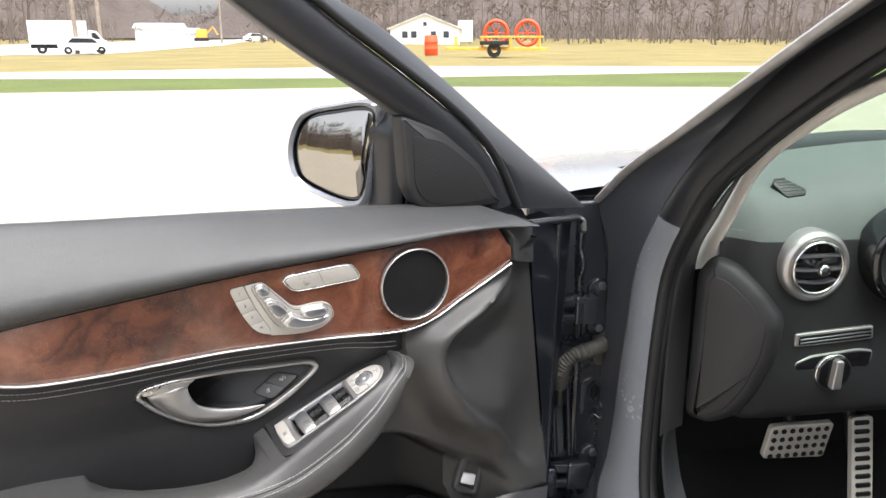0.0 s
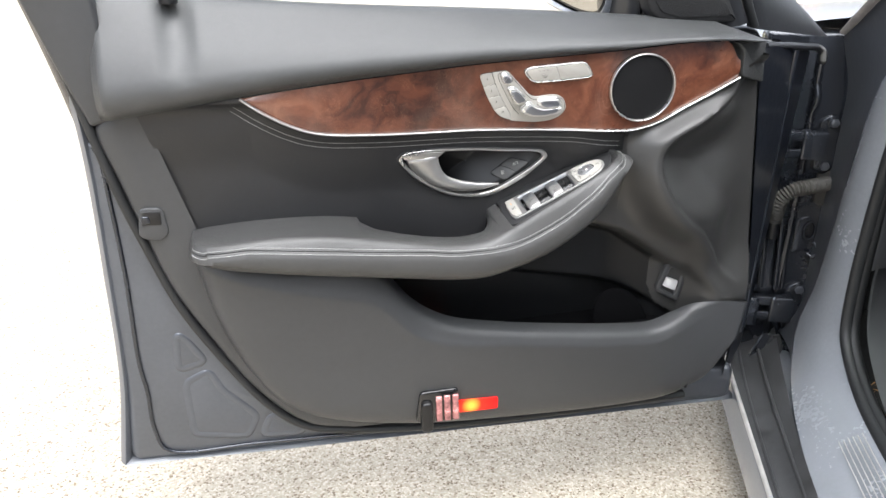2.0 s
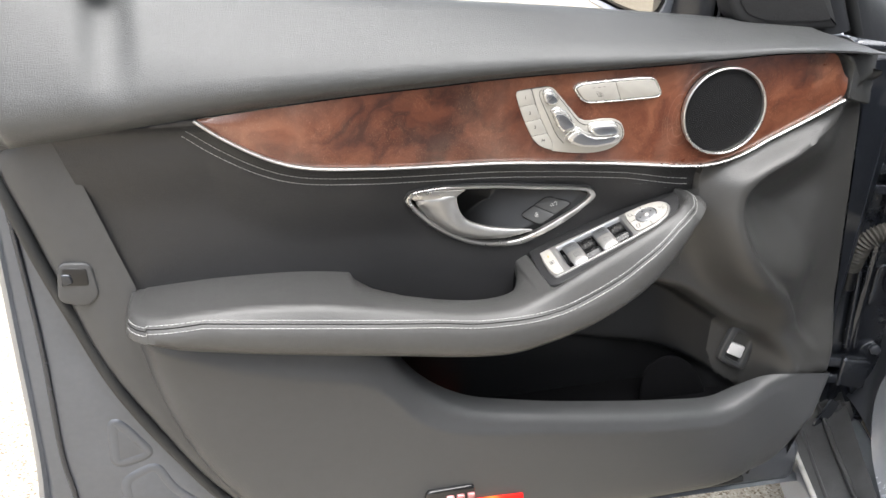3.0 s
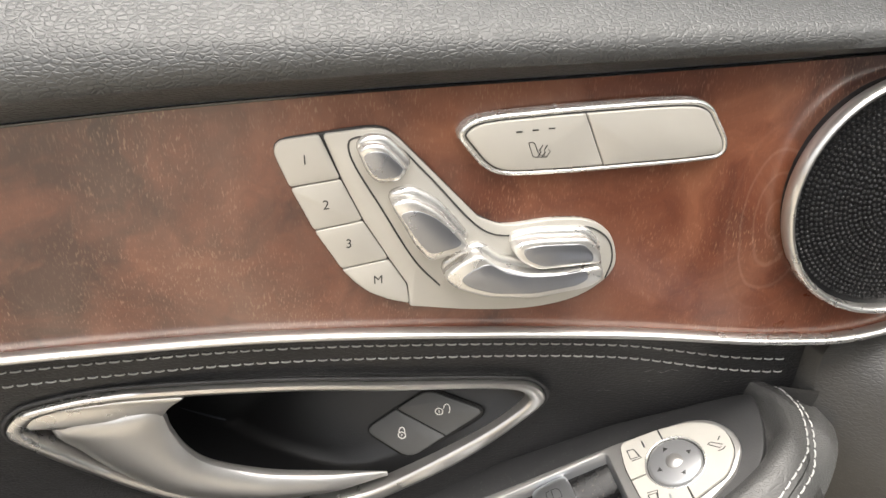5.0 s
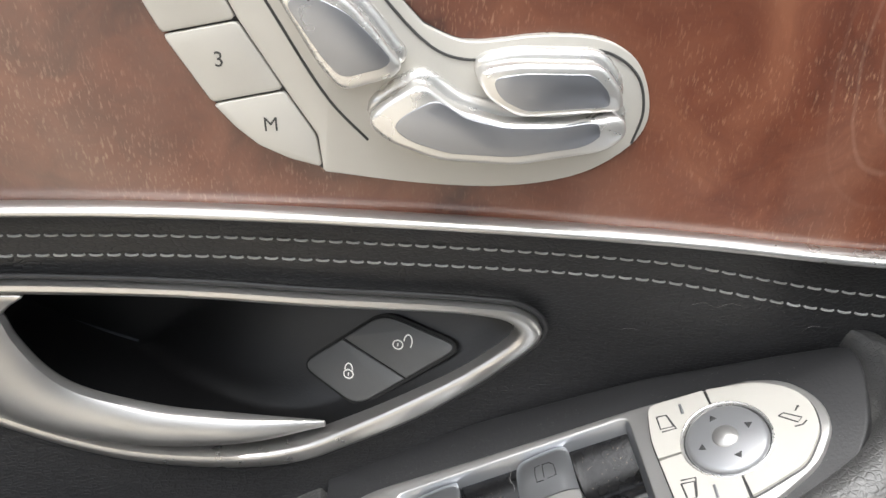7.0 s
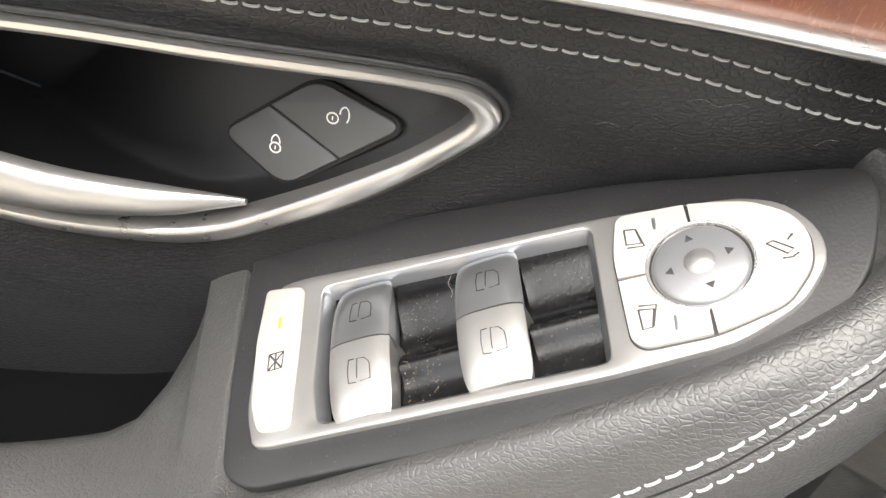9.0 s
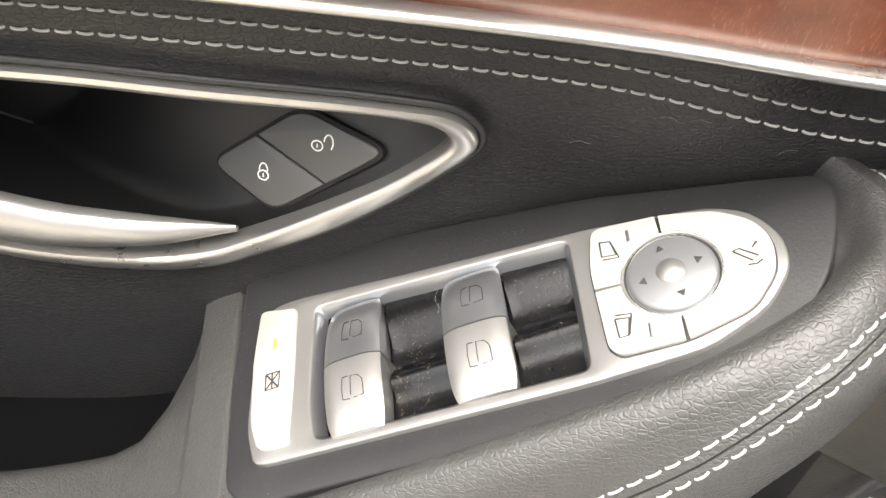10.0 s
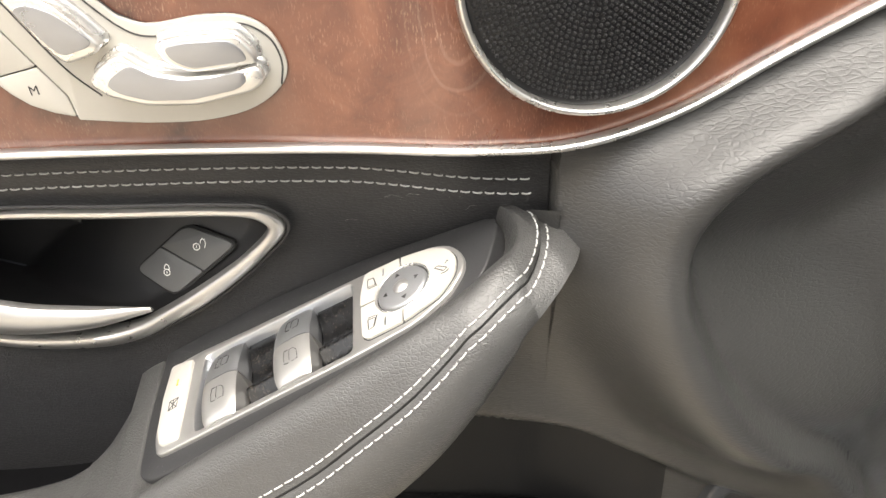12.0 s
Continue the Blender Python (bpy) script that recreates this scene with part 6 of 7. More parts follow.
def body():
    A = [(0.0, -1.7, 0.245), (0.0, -0.8, 0.245), (0.0, -0.45, 0.245), (0.02, -0.25, 0.247), (0.045, -0.12, 0.265), (0.06, -0.065, 0.32), (0.075, -0.072, 0.42), (0.08, -0.103, 0.664), (0.08, -0.142, 0.827), (0.08, -0.209, 0.923), (0.09, -0.30, 1.028), (0.11, -0.37, 1.10), (0.13, -0.45, 1.17), (0.15, -0.53, 1.217), (0.19, -0.8, 1.33), (0.22, -1.7, 1.42)]
    B = [(0.10, -1.7, 0.315), (0.10, -0.8, 0.315), (0.10, -0.50, 0.315), (0.10, -0.34, 0.32), (0.10, -0.25, 0.345), (0.10, -0.20, 0.377), (0.10, -0.18, 0.46), (0.10, -0.193, 0.73), (0.10, -0.214, 0.828), (0.10, -0.265, 0.91), (0.11, -0.315, 0.985), (0.13, -0.40, 1.062), (0.15, -0.47, 1.118), (0.175, -0.58, 1.19), (0.22, -0.8, 1.29), (0.25, -1.7, 1.38)]
    ribbon("pillar_jamb", A[:10], B[:10], PAINT, "grey metallic doorway frame", bulge=0.012)
    ribbon("pillar_flange", A[9:], B[9:], SEAL, "black upper doorway frame", bulge=0.012)
    # sloping face between the hinge pillar and the doorway frame
    h = [(0.055, 0.03, 0.25), (0.085, 0.03, 0.32), (0.088, 0.03, 0.42), (0.088, 0.03, 0.664), (0.085, 0.02, 0.80), (0.06, 0.022, 0.90), (0.05, -0.15, 0.990), (0.055, -0.32, 1.071), (0.07, -0.445, 1.140), (0.10, -0.59, 1.227), (0.15, -0.8, 1.345), (0.18, -1.7, 1.44)]
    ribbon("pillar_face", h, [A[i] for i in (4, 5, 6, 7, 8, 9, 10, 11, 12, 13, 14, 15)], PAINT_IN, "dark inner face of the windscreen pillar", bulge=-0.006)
    o = spline(h[5:], 8)
    # pale line along the pillar edge: a reflection in the glass, painted by colour
    local("pillar_moulding", Shape().sweep(o, ring(0.006, 8, 0.009), up=(-1, 0, 0)), TRIM_GREY, car, "windscreen pillar moulding, pale to paint a glass reflection")
    hp = Shape().box(-0.075, 0.10, 0.03, 0.08, 0.16, 0.90, 0.012)
    hp.sweep(spline([(0.03, 0.028, 0.24), (0.035, 0.026, 0.5), (0.03, 0.026, 0.86)], 6), ring(0.008, 8), up=(0, -1, 0))
    hp.sweep(spline([(-0.02, 0.028, 0.30), (-0.018, 0.024, 0.6), (-0.02, 0.024, 0.84)], 6), ring(0.006, 8), up=(0, -1, 0))
    hp.plate(rounded([(0.045, 0.44), (0.045, 0.52), (0.075, 0.53), (0.08, 0.45)], 0.012), 0, 0.006, 0.003, Matrix(((1, 0, 0, 0), (0, 0, -1, 0.032), (0, 1, 0, 0), (0, 0, 0, 1))))
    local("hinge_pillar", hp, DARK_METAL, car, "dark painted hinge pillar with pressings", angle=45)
    # seal round the doorway, two lips
    sB = spline(B, 10)
    local("opening_seal", Shape().sweep(sB + np.array([0.003, -0.002, 0.0]), ring(0.009, 10, 0.011), up=(-1, 0, 0)), RUBBER, car, "black rubber doorway seal")
    local("opening_seal", Shape().sweep(sB + np.array([0.016, -0.001, 0.004]), ring(0.007, 10, 0.010), up=(-1, 0, 0)), RUBBER, car)
    # inner trims
    ribbon("kick_trim", [(0.125, -1.7, 0.32), (0.125, -0.55, 0.32), (0.125, -0.36, 0.335), (0.125, -0.235, 0.40), (0.125, -0.20, 0.48), (0.125, -0.20, 0.525)], [(0.17, -1.7, 0.325), (0.17, -0.55, 0.325), (0.17, -0.34, 0.33), (0.17, -0.20, 0.40), (0.17, -0.15, 0.48), (0.17, -0.14, 0.525)], PLASTIC, "dark plastic sill and kick trim", bulge=0.006)
    ribbon("side_trim", [(0.118, -0.20, 0.515), (0.118, -0.20, 0.70), (0.118, -0.222, 0.83), (0.122, -0.275, 0.92), (0.135, -0.335, 1.0)], [(0.17, -0.17, 0.515), (0.17, -0.165, 0.70), (0.185, -0.14, 0.83), (0.185, -0.20, 0.915), (0.19, -0.26, 1.005)], PLASTIC, "dark side trim")
    ribbon("pillar_trim", [(0.195, -0.125, 0.80), (0.2, -0.118, 0.833), (0.2, -0.176, 0.911), (0.2, -0.248, 1.009), (0.21, -0.365, 1.091), (0.23, -0.49, 1.155), (0.27, -0.8, 1.27)], [(0.205, -0.185, 0.82), (0.2, -0.187, 0.855), (0.2, -0.230, 0.924), (0.205, -0.283, 1.006), (0.215, -0.385, 1.080), (0.235, -0.485, 1.135), (0.275, -0.8, 1.24)], CREAM, "cream cloth windscreen pillar trim", bulge=0.006)
    ribbon("pillar_lining", [(0.135, -0.335, 1.0), (0.15, -0.42, 1.075), (0.17, -0.50, 1.135), (0.24, -0.8, 1.28)], [(0.2, -0.25, 1.009), (0.21, -0.365, 1.091), (0.23, -0.49, 1.155), (0.27, -0.8, 1.27)], RUBBER)
    # sill, rocker, fender, hood
    step = ribbon("sill_step", [(-0.060, -1.7, 0.203), (-0.060, -0.5, 0.203), (-0.06, -0.1, 0.203), (-0.055, 0.03, 0.203)], [(0.0, -1.7, 0.246), (0.0, -0.45, 0.246), (0.02, -0.2, 0.248), (0.045, 0.03, 0.258)], SILL, "dark dusty sill step", out=(-0.2, 0, 1), bulge=-0.012)
    for x, z, r in ((-0.047, 0.204, 0.0035), (-0.030, 0.208, 0.0025), (-0.012, 0.226, 0.004)):
        local("sill_bead", Shape().sweep(spline([(x, -1.7, z), (x, -0.5, z), (x + 0.008, -0.15, z + 0.001), (x + 0.02, 0.03, z + 0.004)], 6), ring(r, 8), up=(0, 0, 1)), RUBBER if r < 0.003 else SILL, step)
    for k in range(6):
        t = 0.50 + 0.065 * k
        line = [(0.10 * t - 0.006, y, 0.2455 + 0.07 * t + 0.0145) for y in (-0.66, -0.54, -0.42)]
        local("sill_rib", Shape().sweep(line, ring(0.0011, 6), up=(0, 0, 1)), TRIM_GREY, step, "worn pale tread rib")
    local("sill_strip", Shape().sweep([(-0.061, -1.7, 0.205), (-0.061, -0.5, 0.205), (-0.061, -0.1, 0.205), (-0.058, 0.03, 0.205)], ring(0.0045, 8), up=(0, 0, 1)), TRIM_GREY, car, "pale worn sill strip")
    local("rocker", Shape().box(-0.058, 0.1, -1.7, 1.0, 0.10, 0.2, 0.02), PAINT, car, "grey rocker panel", angle=50)
    f = Shape()
    P = [[(-0.075 - 0.02 * math.sin(math.pi * (z - 0.25) / 0.65), y, z) for z in np.linspace(0.25, 0.86, 10)] + [(-0.06, y, 0.895), (-0.03, y, 0.905)] for y in np.linspace(0.06, 1.1, 12)]
    local("fender", f.grid(P), PAINT, car, "grey metallic front fender", angle=60)
    hood = [[(x, y, 0.915 - 0.125 * max(0, y / 1.1) ** 1.5 + 0.05 * math.sin((x + 0.02) / 1.6 * math.pi) ** 0.8 - 0.02 * math.exp(-((x - 0.15) / 0.03) ** 2) * 0) for x in np.linspace(-0.02, 1.55, 40)] for y in np.linspace(0.02, 1.15, 20)]
    local("hood", Shape().grid(hood), PAINT, car, "dark grey metallic hood", angle=70)
    wiper = spline([(0.22, 0.09, 0.935), (0.4, 0.13, 0.95), (0.6, 0.16, 0.965), (1.1, 0.16, 0.965)], 6)
    local("cowl", Shape().sweep(wiper, ring(0.02, 8)), BLACK, car, "black cowl below the windscreen")
    low = lambda q: (0.09 + 1.33 * q, 0.02 + 0.16 * math.sin(math.pi * q), 0.93 + 0.075 * math.sin(math.pi * q))
    high = lambda q: (0.26 + 0.99 * q, -0.85, 1.36)
    ws = [[tuple(np.array(low(q)) * (1 - k) + np.array(high(q)) * k + np.array((0, 0, 0.05 * math.sin(math.pi * k)))) for k in np.linspace(0, 1, 7)] for q in np.linspace(0, 1, 17)]
    g = local("windscreen", Shape().grid(ws), GLASS, car, "greenish windscreen glass", angle=80)
    g.visible_shadow = False
    # cabin floor, bulkhead, far side, roof and rear close the cabin
    local("cabin_floor", Shape().box(0.15, 1.5, -1.7, 0.40, 0.17, 0.24, 0.02), CARPET, car, "black carpeted cabin floor")
    local("bulkhead", Shape().box(0.16, 1.5, 0.18, 0.24, 0.24, 0.93, 0.02), CARPET, car)
    local("far_side", Shape().box(1.50, 1.60, -1.7, 0.4, 0.17, 1.0, 0.02), PLASTIC, car)
    roof = [[(x, y, 1.40 + 0.05 * math.sin(math.pi * (x - 0.2) / 1.1)) for x in np.linspace(0.2, 1.3, 12)] for y in np.linspace(-0.8, -1.7, 5)]
    local("roof", Shape().grid(roof), PAINT, car, "grey metallic roof")
    local("rear_wall", Shape().box(-0.06, 1.5, -1.80, -1.70, 0.2, 1.38, 0.03), PAINT, car, "grey body behind the doorway", angle=50)


def wheels():
    """Wheels under the body, and the closed nose and far side."""
    a = np.linspace(0, 2 * math.pi, 33)[:-1]
    turn = lambda x, prof, y: [[(x + k, y + q * math.cos(w), 0.325 + q * math.sin(w)) for w in a] for k, q in prof]
    for x in (0.06, 1.46):
        for y in (0.72, -1.38):
            t = local("wheel", Shape().grid(turn(x, ((-0.10, 0.20), (-0.105, 0.29), (-0.08, 0.325), (0.08, 0.325), (0.105, 0.29), (0.10, 0.20)), y), round_v=True), TYRE_CAR, car, "black tyre on alloy wheel")
            local("rim", Shape().grid(turn(x, ((-0.09, 0.205), (-0.06, 0.17), (-0.05, 0.02), (0.05, 0.02), (0.06, 0.17), (0.09, 0.205)), y), round_v=True), SILVER, t)
    far = [[(1.575 + 0.02 * math.sin(math.pi * (z - 0.25) / 0.65), y, z) for z in np.linspace(0.25, 0.88, 10)] for y in np.linspace(0.06, 1.1, 12)]
    local("fender", Shape().grid(far), PAINT, car, "grey metallic far fender")
    local("bumper", Shape().box(-0.05, 1.58, 1.08, 1.20, 0.22, 0.80, 0.06), PAINT, car, "grey metallic front bumper", angle=60)


TYRE_CAR = material("tyre_black", (0.02, 0.02, 0.02), 0.9)


def car_face(y):
    """Outlines in (x, z) to a face that looks back along the car."""
    return Matrix(((1, 0, 0, 0), (0, 0, -1, y), (0, 1, 0, 0), (0, 0, 0, 1)))


def dashboard():
    prof = spline([(-0.06, 0.555), (-0.215, 0.553), (-0.262, 0.575), (-0.270, 0.62), (-0.262, 0.70), (-0.258, 0.76), (-0.25, 0.82), (-0.235, 0.89), (-0.195, 0.943), (-0.10, 0.972), (0.02, 0.976), (0.10, 0.968)], 5)
    xs = np.concatenate([[0.20, 0.205, 0.215, 0.23, 0.25], np.linspace(0.28, 1.45, 16)])
    P = []
    for x in xs:
        r = 1 - smooth(0.20, 0.26, x)
        up = 0.026 * float(smooth(0.28, 0.68, x))
        P.append([(x, y + 0.05 * r * (y < -0.1), z - 0.02 * r * (z > 0.9) + up * float(smooth(0.88, 0.97, z))) for y, z in prof])
    P = np.array(P)
    cut_at = next(i for i, q in enumerate(prof) if q[1] > 0.872)
    d = local("dashboard", Shape().grid(P[:, :cut_at + 1]), DASH, car, "black dashboard with soft top lightened for windscreen light", angle=60)
    # upper part of the profile takes the lighter colour that paints windscreen light
    local("dash_top", Shape().grid(P[:, cut_at:]), DASH_TOP_LIT, d, "soft dash top coloured grey green for windscreen light", angle=60)
    shelf = [[(x, y, 0.972 + 0.026 * float(smooth(0.28, 0.68, x)) + z) for y, z in ((0.03, -0.004), (0.06, 0.006), (0.15, 0.010), (0.20, 0.0))] for x in np.linspace(0.22, 1.45, 16)]
    local("demister_strip", Shape().grid(shelf), BLACK, d, "black strip below the windscreen")
    # end cover, slanted
    e1 = Vector((0.098, -0.075, 0)).normalized()
    n = Vector((e1.y, -e1.x, 0))
    o = Vector((0.158, -0.205, 0))
    M = Matrix(((e1.x, 0, n.x, o.x), (e1.y, 0, n.y, o.y), (0, 1, 0, 0), (0, 0, 0, 1)))
    cover = rounded([(0.0, 0.555), (0.0, 0.822), (0.024, 0.846), (0.062, 0.836), (0.104, 0.802), (0.134, 0.762), (0.140, 0.745), (0.136, 0.69), (0.112, 0.62), (0.085, 0.575), (0.045, 0.548)], 0.014)
    local("end_cover", Shape().plate(cover, -0.06, 0.010, 0.020, M), SURROUND, d, "dark dashboard end cover", angle=50)
    local("fuse_cover", Shape().plate(inset(ccw(cover), 0.0225), 0, 0.0125, 0.0015, M), SURROUND, d)
    # round vent
    c = np.array([0.334, 0.839])
    v = local("air_vent", Shape().plate(ring(0.060, 56) + c, -0.02, 0.022, 0.010, car_face(-0.245), hole=ring(0.042, 56) + c), SILVER, d, "round satin silver air vent", angle=60)
    local("vent_barrel", Shape().plate(ring(0.043, 40) + c, -0.01, 0.002, 0.001, car_face(-0.245)), GLOSS_BLACK, v)
    local("vent_ring", Shape().plate(ring(0.045, 56) + c, 0.0, 0.025, 0.002, car_face(-0.245), hole=ring(0.041, 56) + c), CHROME, v)
    for k in (-0.022, -0.003, 0.019):
        w = math.sqrt(0.041 ** 2 - k * k)
        local("vane", Shape().sweep(spline([(c[0] - w, -0.262, c[1] + k), (c[0], -0.268, c[1] + k * 1.1), (c[0] + w, -0.262, c[1] + k)], 5), [(-0.0015, -0.008), (0.0015, -0.008), (0.0015, 0.006), (-0.0015, 0.006)], up=(0, -1, 0)), GUNMETAL, v)
    local("vent_knob", Shape().plate(ring(0.010, 20) + c + (0.005, -0.002), 0.0, 0.036, 0.004, car_face(-0.245)), CHROME, v)
    # defroster grille
    D = Matrix(((1, 0, 0, 0.322), (0, 0.74, -0.67, -0.1815), (0, 0.67, 0.74, 0.9555), (0, 0, 0, 1)))
    gr = local("defroster", Shape().plate(rounded([(-0.030, 0.006), (-0.020, 0.020), (-0.006, 0.018), (0.026, -0.006), (0.022, -0.018), (-0.014, -0.022)], 0.004), -0.012, 0.003, 0.0015, D), BLACK, d, "small black defroster grille")
    for k in range(6):
        a, b = -0.0135 - k * 0.0025, 0.020 - k * 0.005
        local("slat", Shape().sweep([D @ Vector((a, -0.016 + k * 0.0062, 0.0032)), D @ Vector((b, -0.013 + k * 0.0062, 0.0032))], ring(0.0012, 5), up=(0, -1, 0)), DASH_TOP_LIT, gr)
    # slot vent and light switch
    s = local("slot_vent", Shape().plate(rounded([(0.312, 0.700), (0.312, 0.724), (0.452, 0.733), (0.455, 0.708)], 0.005), -0.01, 0.008, 0.003, car_face(-0.258)), SILVER, d, "slot with bright rim")
    local("slot", Shape().plate(rounded([(0.318, 0.704), (0.318, 0.720), (0.447, 0.728), (0.449, 0.712)], 0.003), 0, 0.0088, 0.0004, car_face(-0.258)), BLACK, s)
    for k in (0.708, 0.714):
        local("slot_bar", Shape().sweep([(0.320, -0.2675, k), (0.446, -0.2675, k + 0.009)], ring(0.0015, 6), up=(0, -1, 0)), GUNMETAL, s)
    pl = rounded([(0.318, 0.632), (0.314, 0.672), (0.345, 0.684), (0.43, 0.692), (0.458, 0.688), (0.455, 0.66), (0.425, 0.634), (0.39, 0.618), (0.35, 0.622)], 0.008)
    ls = local("light_switch", Shape().plate(pl, -0.01, 0.006, 0.002, car_face(-0.260)), SILVER, d, "black rotary light switch with silver rim")
    local("switch_face", Shape().plate(inset(ccw(pl), 0.003), 0, 0.007, 0.001, car_face(-0.260)), GLOSS_BLACK, ls)
    c2 = (0.386, 0.653)
    local("knob_ring", Shape().plate(ring(0.033, 40) + c2, 0, 0.012, 0.003, car_face(-0.260), hole=ring(0.029, 40) + c2), CHROME, ls)
    local("rotary_knob", Shape().plate(ring(0.030, 40) + c2, 0, 0.014, 0.003, car_face(-0.260)), GLOSS_BLACK, ls)
    local("knob_grip", Shape().plate(rounded([(0.376, 0.627), (0.380, 0.680), (0.394, 0.679), (0.394, 0.627)], 0.005), 0, 0.026, 0.003, car_face(-0.260)), SILVER, ls)
    # instrument hood edge
    c3 = (0.502, 0.852)
    local("gauge_hood", Shape().plate(ring(0.085, 56) + c3, -0.02, 0.035, 0.010, car_face(-0.255), hole=ring(0.070, 56) + c3), GLOSS_BLACK, d, "black gauge surround", angle=60)
    local("gauge_ring", Shape().plate(ring(0.072, 56) + c3, -0.01, 0.028, 0.003, car_face(-0.255), hole=ring(0.067, 56) + c3), CHROME, d)


def pedals():
    def pad(name, x0, x1, z0, z1, y, lean, rows, cols, label):
        M = Matrix.Translation((0, y, (z0 + z1) / 2)) @ Matrix.Rotation(radians(lean), 4, "X") @ Matrix(((1, 0, 0, 0), (0, 0, -1, 0), (0, 1, 0, 0), (0, 0, 0, 1)))
        h = (z1 - z0) / 2
        o = rounded([(x0, -h + 0.006), (x0 + 0.006, h), (x1, h), (x1 - 0.006, -h)], 0.008)
        p = local(name, Shape().plate(o, -0.008, 0.004, 0.002, M), STEEL, car, label)
        for i in range(rows):
            for j in range(cols):
                cx, cz = x0 + 0.014 + (x1 - x0 - 0.028) * j / (cols - 1), -h + 0.011 + (2 * h - 0.022) * i / (rows - 1)
                local("rubber_stud", Shape().plate(ring(0.0052, 8) + (cx, cz), 0, 0.0062, 0.001, M), BLACK, p)
        local("pedal_arm", Shape().sweep([((x0 + x1) / 2, y + 0.02, (z0 + z1) / 2), ((x0 + x1) / 2, y + 0.1, (z0 + z1) / 2 + 0.2)], ring(0.01, 8), up=(1, 0, 0)), BLACK, p)
    pad("brake_pedal", 0.322, 0.450, 0.446, 0.522, -0.20, 8, 4, 7, "drilled steel brake pedal with black rubber studs")
    pad("accelerator_pedal", 0.488, 0.537, 0.335, 0.524, -0.215, -14, 11, 4, "tall steel accelerator pedal with black rubber studs")
    mat = Shape().box(0.18, 0.65, -0.9, -0.02, 0.238, 0.248, 0.01)
    tagged(local("floor_mat", mat, CARPET, car, "black floor mat"))


def hinges():
    for z, dx in ((0.685, 0.0), (0.318, -0.006)):
        s = Shape().box(-0.045 + dx, 0.066, 0.002, 0.022, z + 0.008, z + 0.026, 0.003)
        s.box(-0.045 + dx, 0.066, 0.002, 0.022, z - 0.026, z - 0.010, 0.003)
        s.box(0.018, 0.066, -0.004, 0.024, z - 0.028, z + 0.028, 0.005)
        s.box(-0.050 + dx, -0.006, -0.016, 0.016, z - 0.034, z + 0.030, 0.010)
        h = local("door_hinge", s, DARK_METAL, car, "dark steel door hinge", angle=45)
        local("hinge_pin", Shape().plate(ring(0.009, 18) + (-0.030 + dx, -0.010), z - 0.040, z + 0.036, 0.003), PAINT_IN, h)
        local("hinge_plate", Shape().plate(rounded([(0.052, z - 0.058), (0.050, z + 0.046), (0.074, z + 0.060), (0.094, z + 0.040), (0.088, z), (0.096, z - 0.046), (0.076, z - 0.066)], 0.010), 0, 0.010, 0.003, car_face(0.030)), DARK_METAL, h)
        for bx, dz in ((0.074, -0.046), (0.076, 0.042)):
            b = local("bolt", Shape().plate(ring(0.0095, 6) + (bx, z + dz), -0.002, 0.009, 0.002, car_face(0.022)), PAINT_IN, h)
            local("washer", Shape().plate(ring(0.012, 20) + (bx, z + dz), -0.002, 0.002, 0.0008, car_face(0.021)), DARK_METAL, b)
    P = spline([(0.090, 0.026, 0.602), (0.07, 0.004, 0.604), (0.04, -0.014, 0.604), (0.012, -0.020, 0.598), (-0.004, -0.018, 0.580), (-0.008, -0.010, 0.552), (-0.006, 0.004, 0.525)], 26)
    k = np.arange(len(P))
    b = local("wiring_boot", Shape().sweep(P, ring(0.0150, 14), up=(0.1, 0.2, 1), scale=0.93 + 0.13 * np.sin(k * 1.15)), BOOT, car, "ribbed grey rubber wiring boot", angle=70)
    local("boot_flange", Shape().plate(rounded([(0.068, 0.555), (0.066, 0.648), (0.098, 0.652), (0.100, 0.550)], 0.014), 0, 0.008, 0.003, car_face(0.032)), BOOT, b)
    local("boot_plug", Shape().plate(ring(0.013, 16) + (-0.006, 0.004), 0.485, 0.53, 0.004), BLACK, b)
    # rails and pressings between the hinges
    for x, y, r in ((0.010, 0.018, 0.006), (0.026, 0.024, 0.005), (-0.020, 0.020, 0.006)):
        local("pillar_rail", Shape().sweep(spline([(x + 0.004, y, 0.52), (x + 0.010, y, 0.44), (x + 0.016, y, 0.36)], 6), ring(r, 8), up=(0, -1, 0)), DARK_METAL, car)
    local("access_hole", Shape().sweep([(0.074 + 0.011 * math.cos(a), 0.026, 0.495 + 0.021 * math.sin(a)) for a in np.linspace(0, 2 * math.pi, 25)[:-1]], ring(0.0035, 6), up=(0, -1, 0), closed=True), DARK_METAL, car)
    local("hole_cover", Shape().plate(ring(0.010, 20, 0.020) + (0.074, 0.495), 0, 0.004, 0.001, car_face(0.030)), BLACK, car)
    local("hook", Shape().sweep(spline([(0.088, 0.024, 0.470), (0.094, 0.014, 0.455), (0.086, 0.012, 0.442), (0.076, 0.020, 0.446)], 6), ring(0.004, 8), up=(0, -1, 0.2)), DARK_METAL, car)
    local("upper_bump", Shape().sweep(spline([(0.030, 0.022, 0.80), (0.034, 0.014, 0.775), (0.030, 0.022, 0.745)], 6), ring(0.008, 8), up=(0, -1, 0)), DARK_METAL, car)
    # check strap and the wrinkled seal below the lower hinge
    strap = spline([(0.020, -0.012, 0.262), (0.006, -0.022, 0.236), (-0.004, -0.026, 0.214), (0.004, -0.030, 0.196), (-0.010, -0.036, 0.176)], 10)
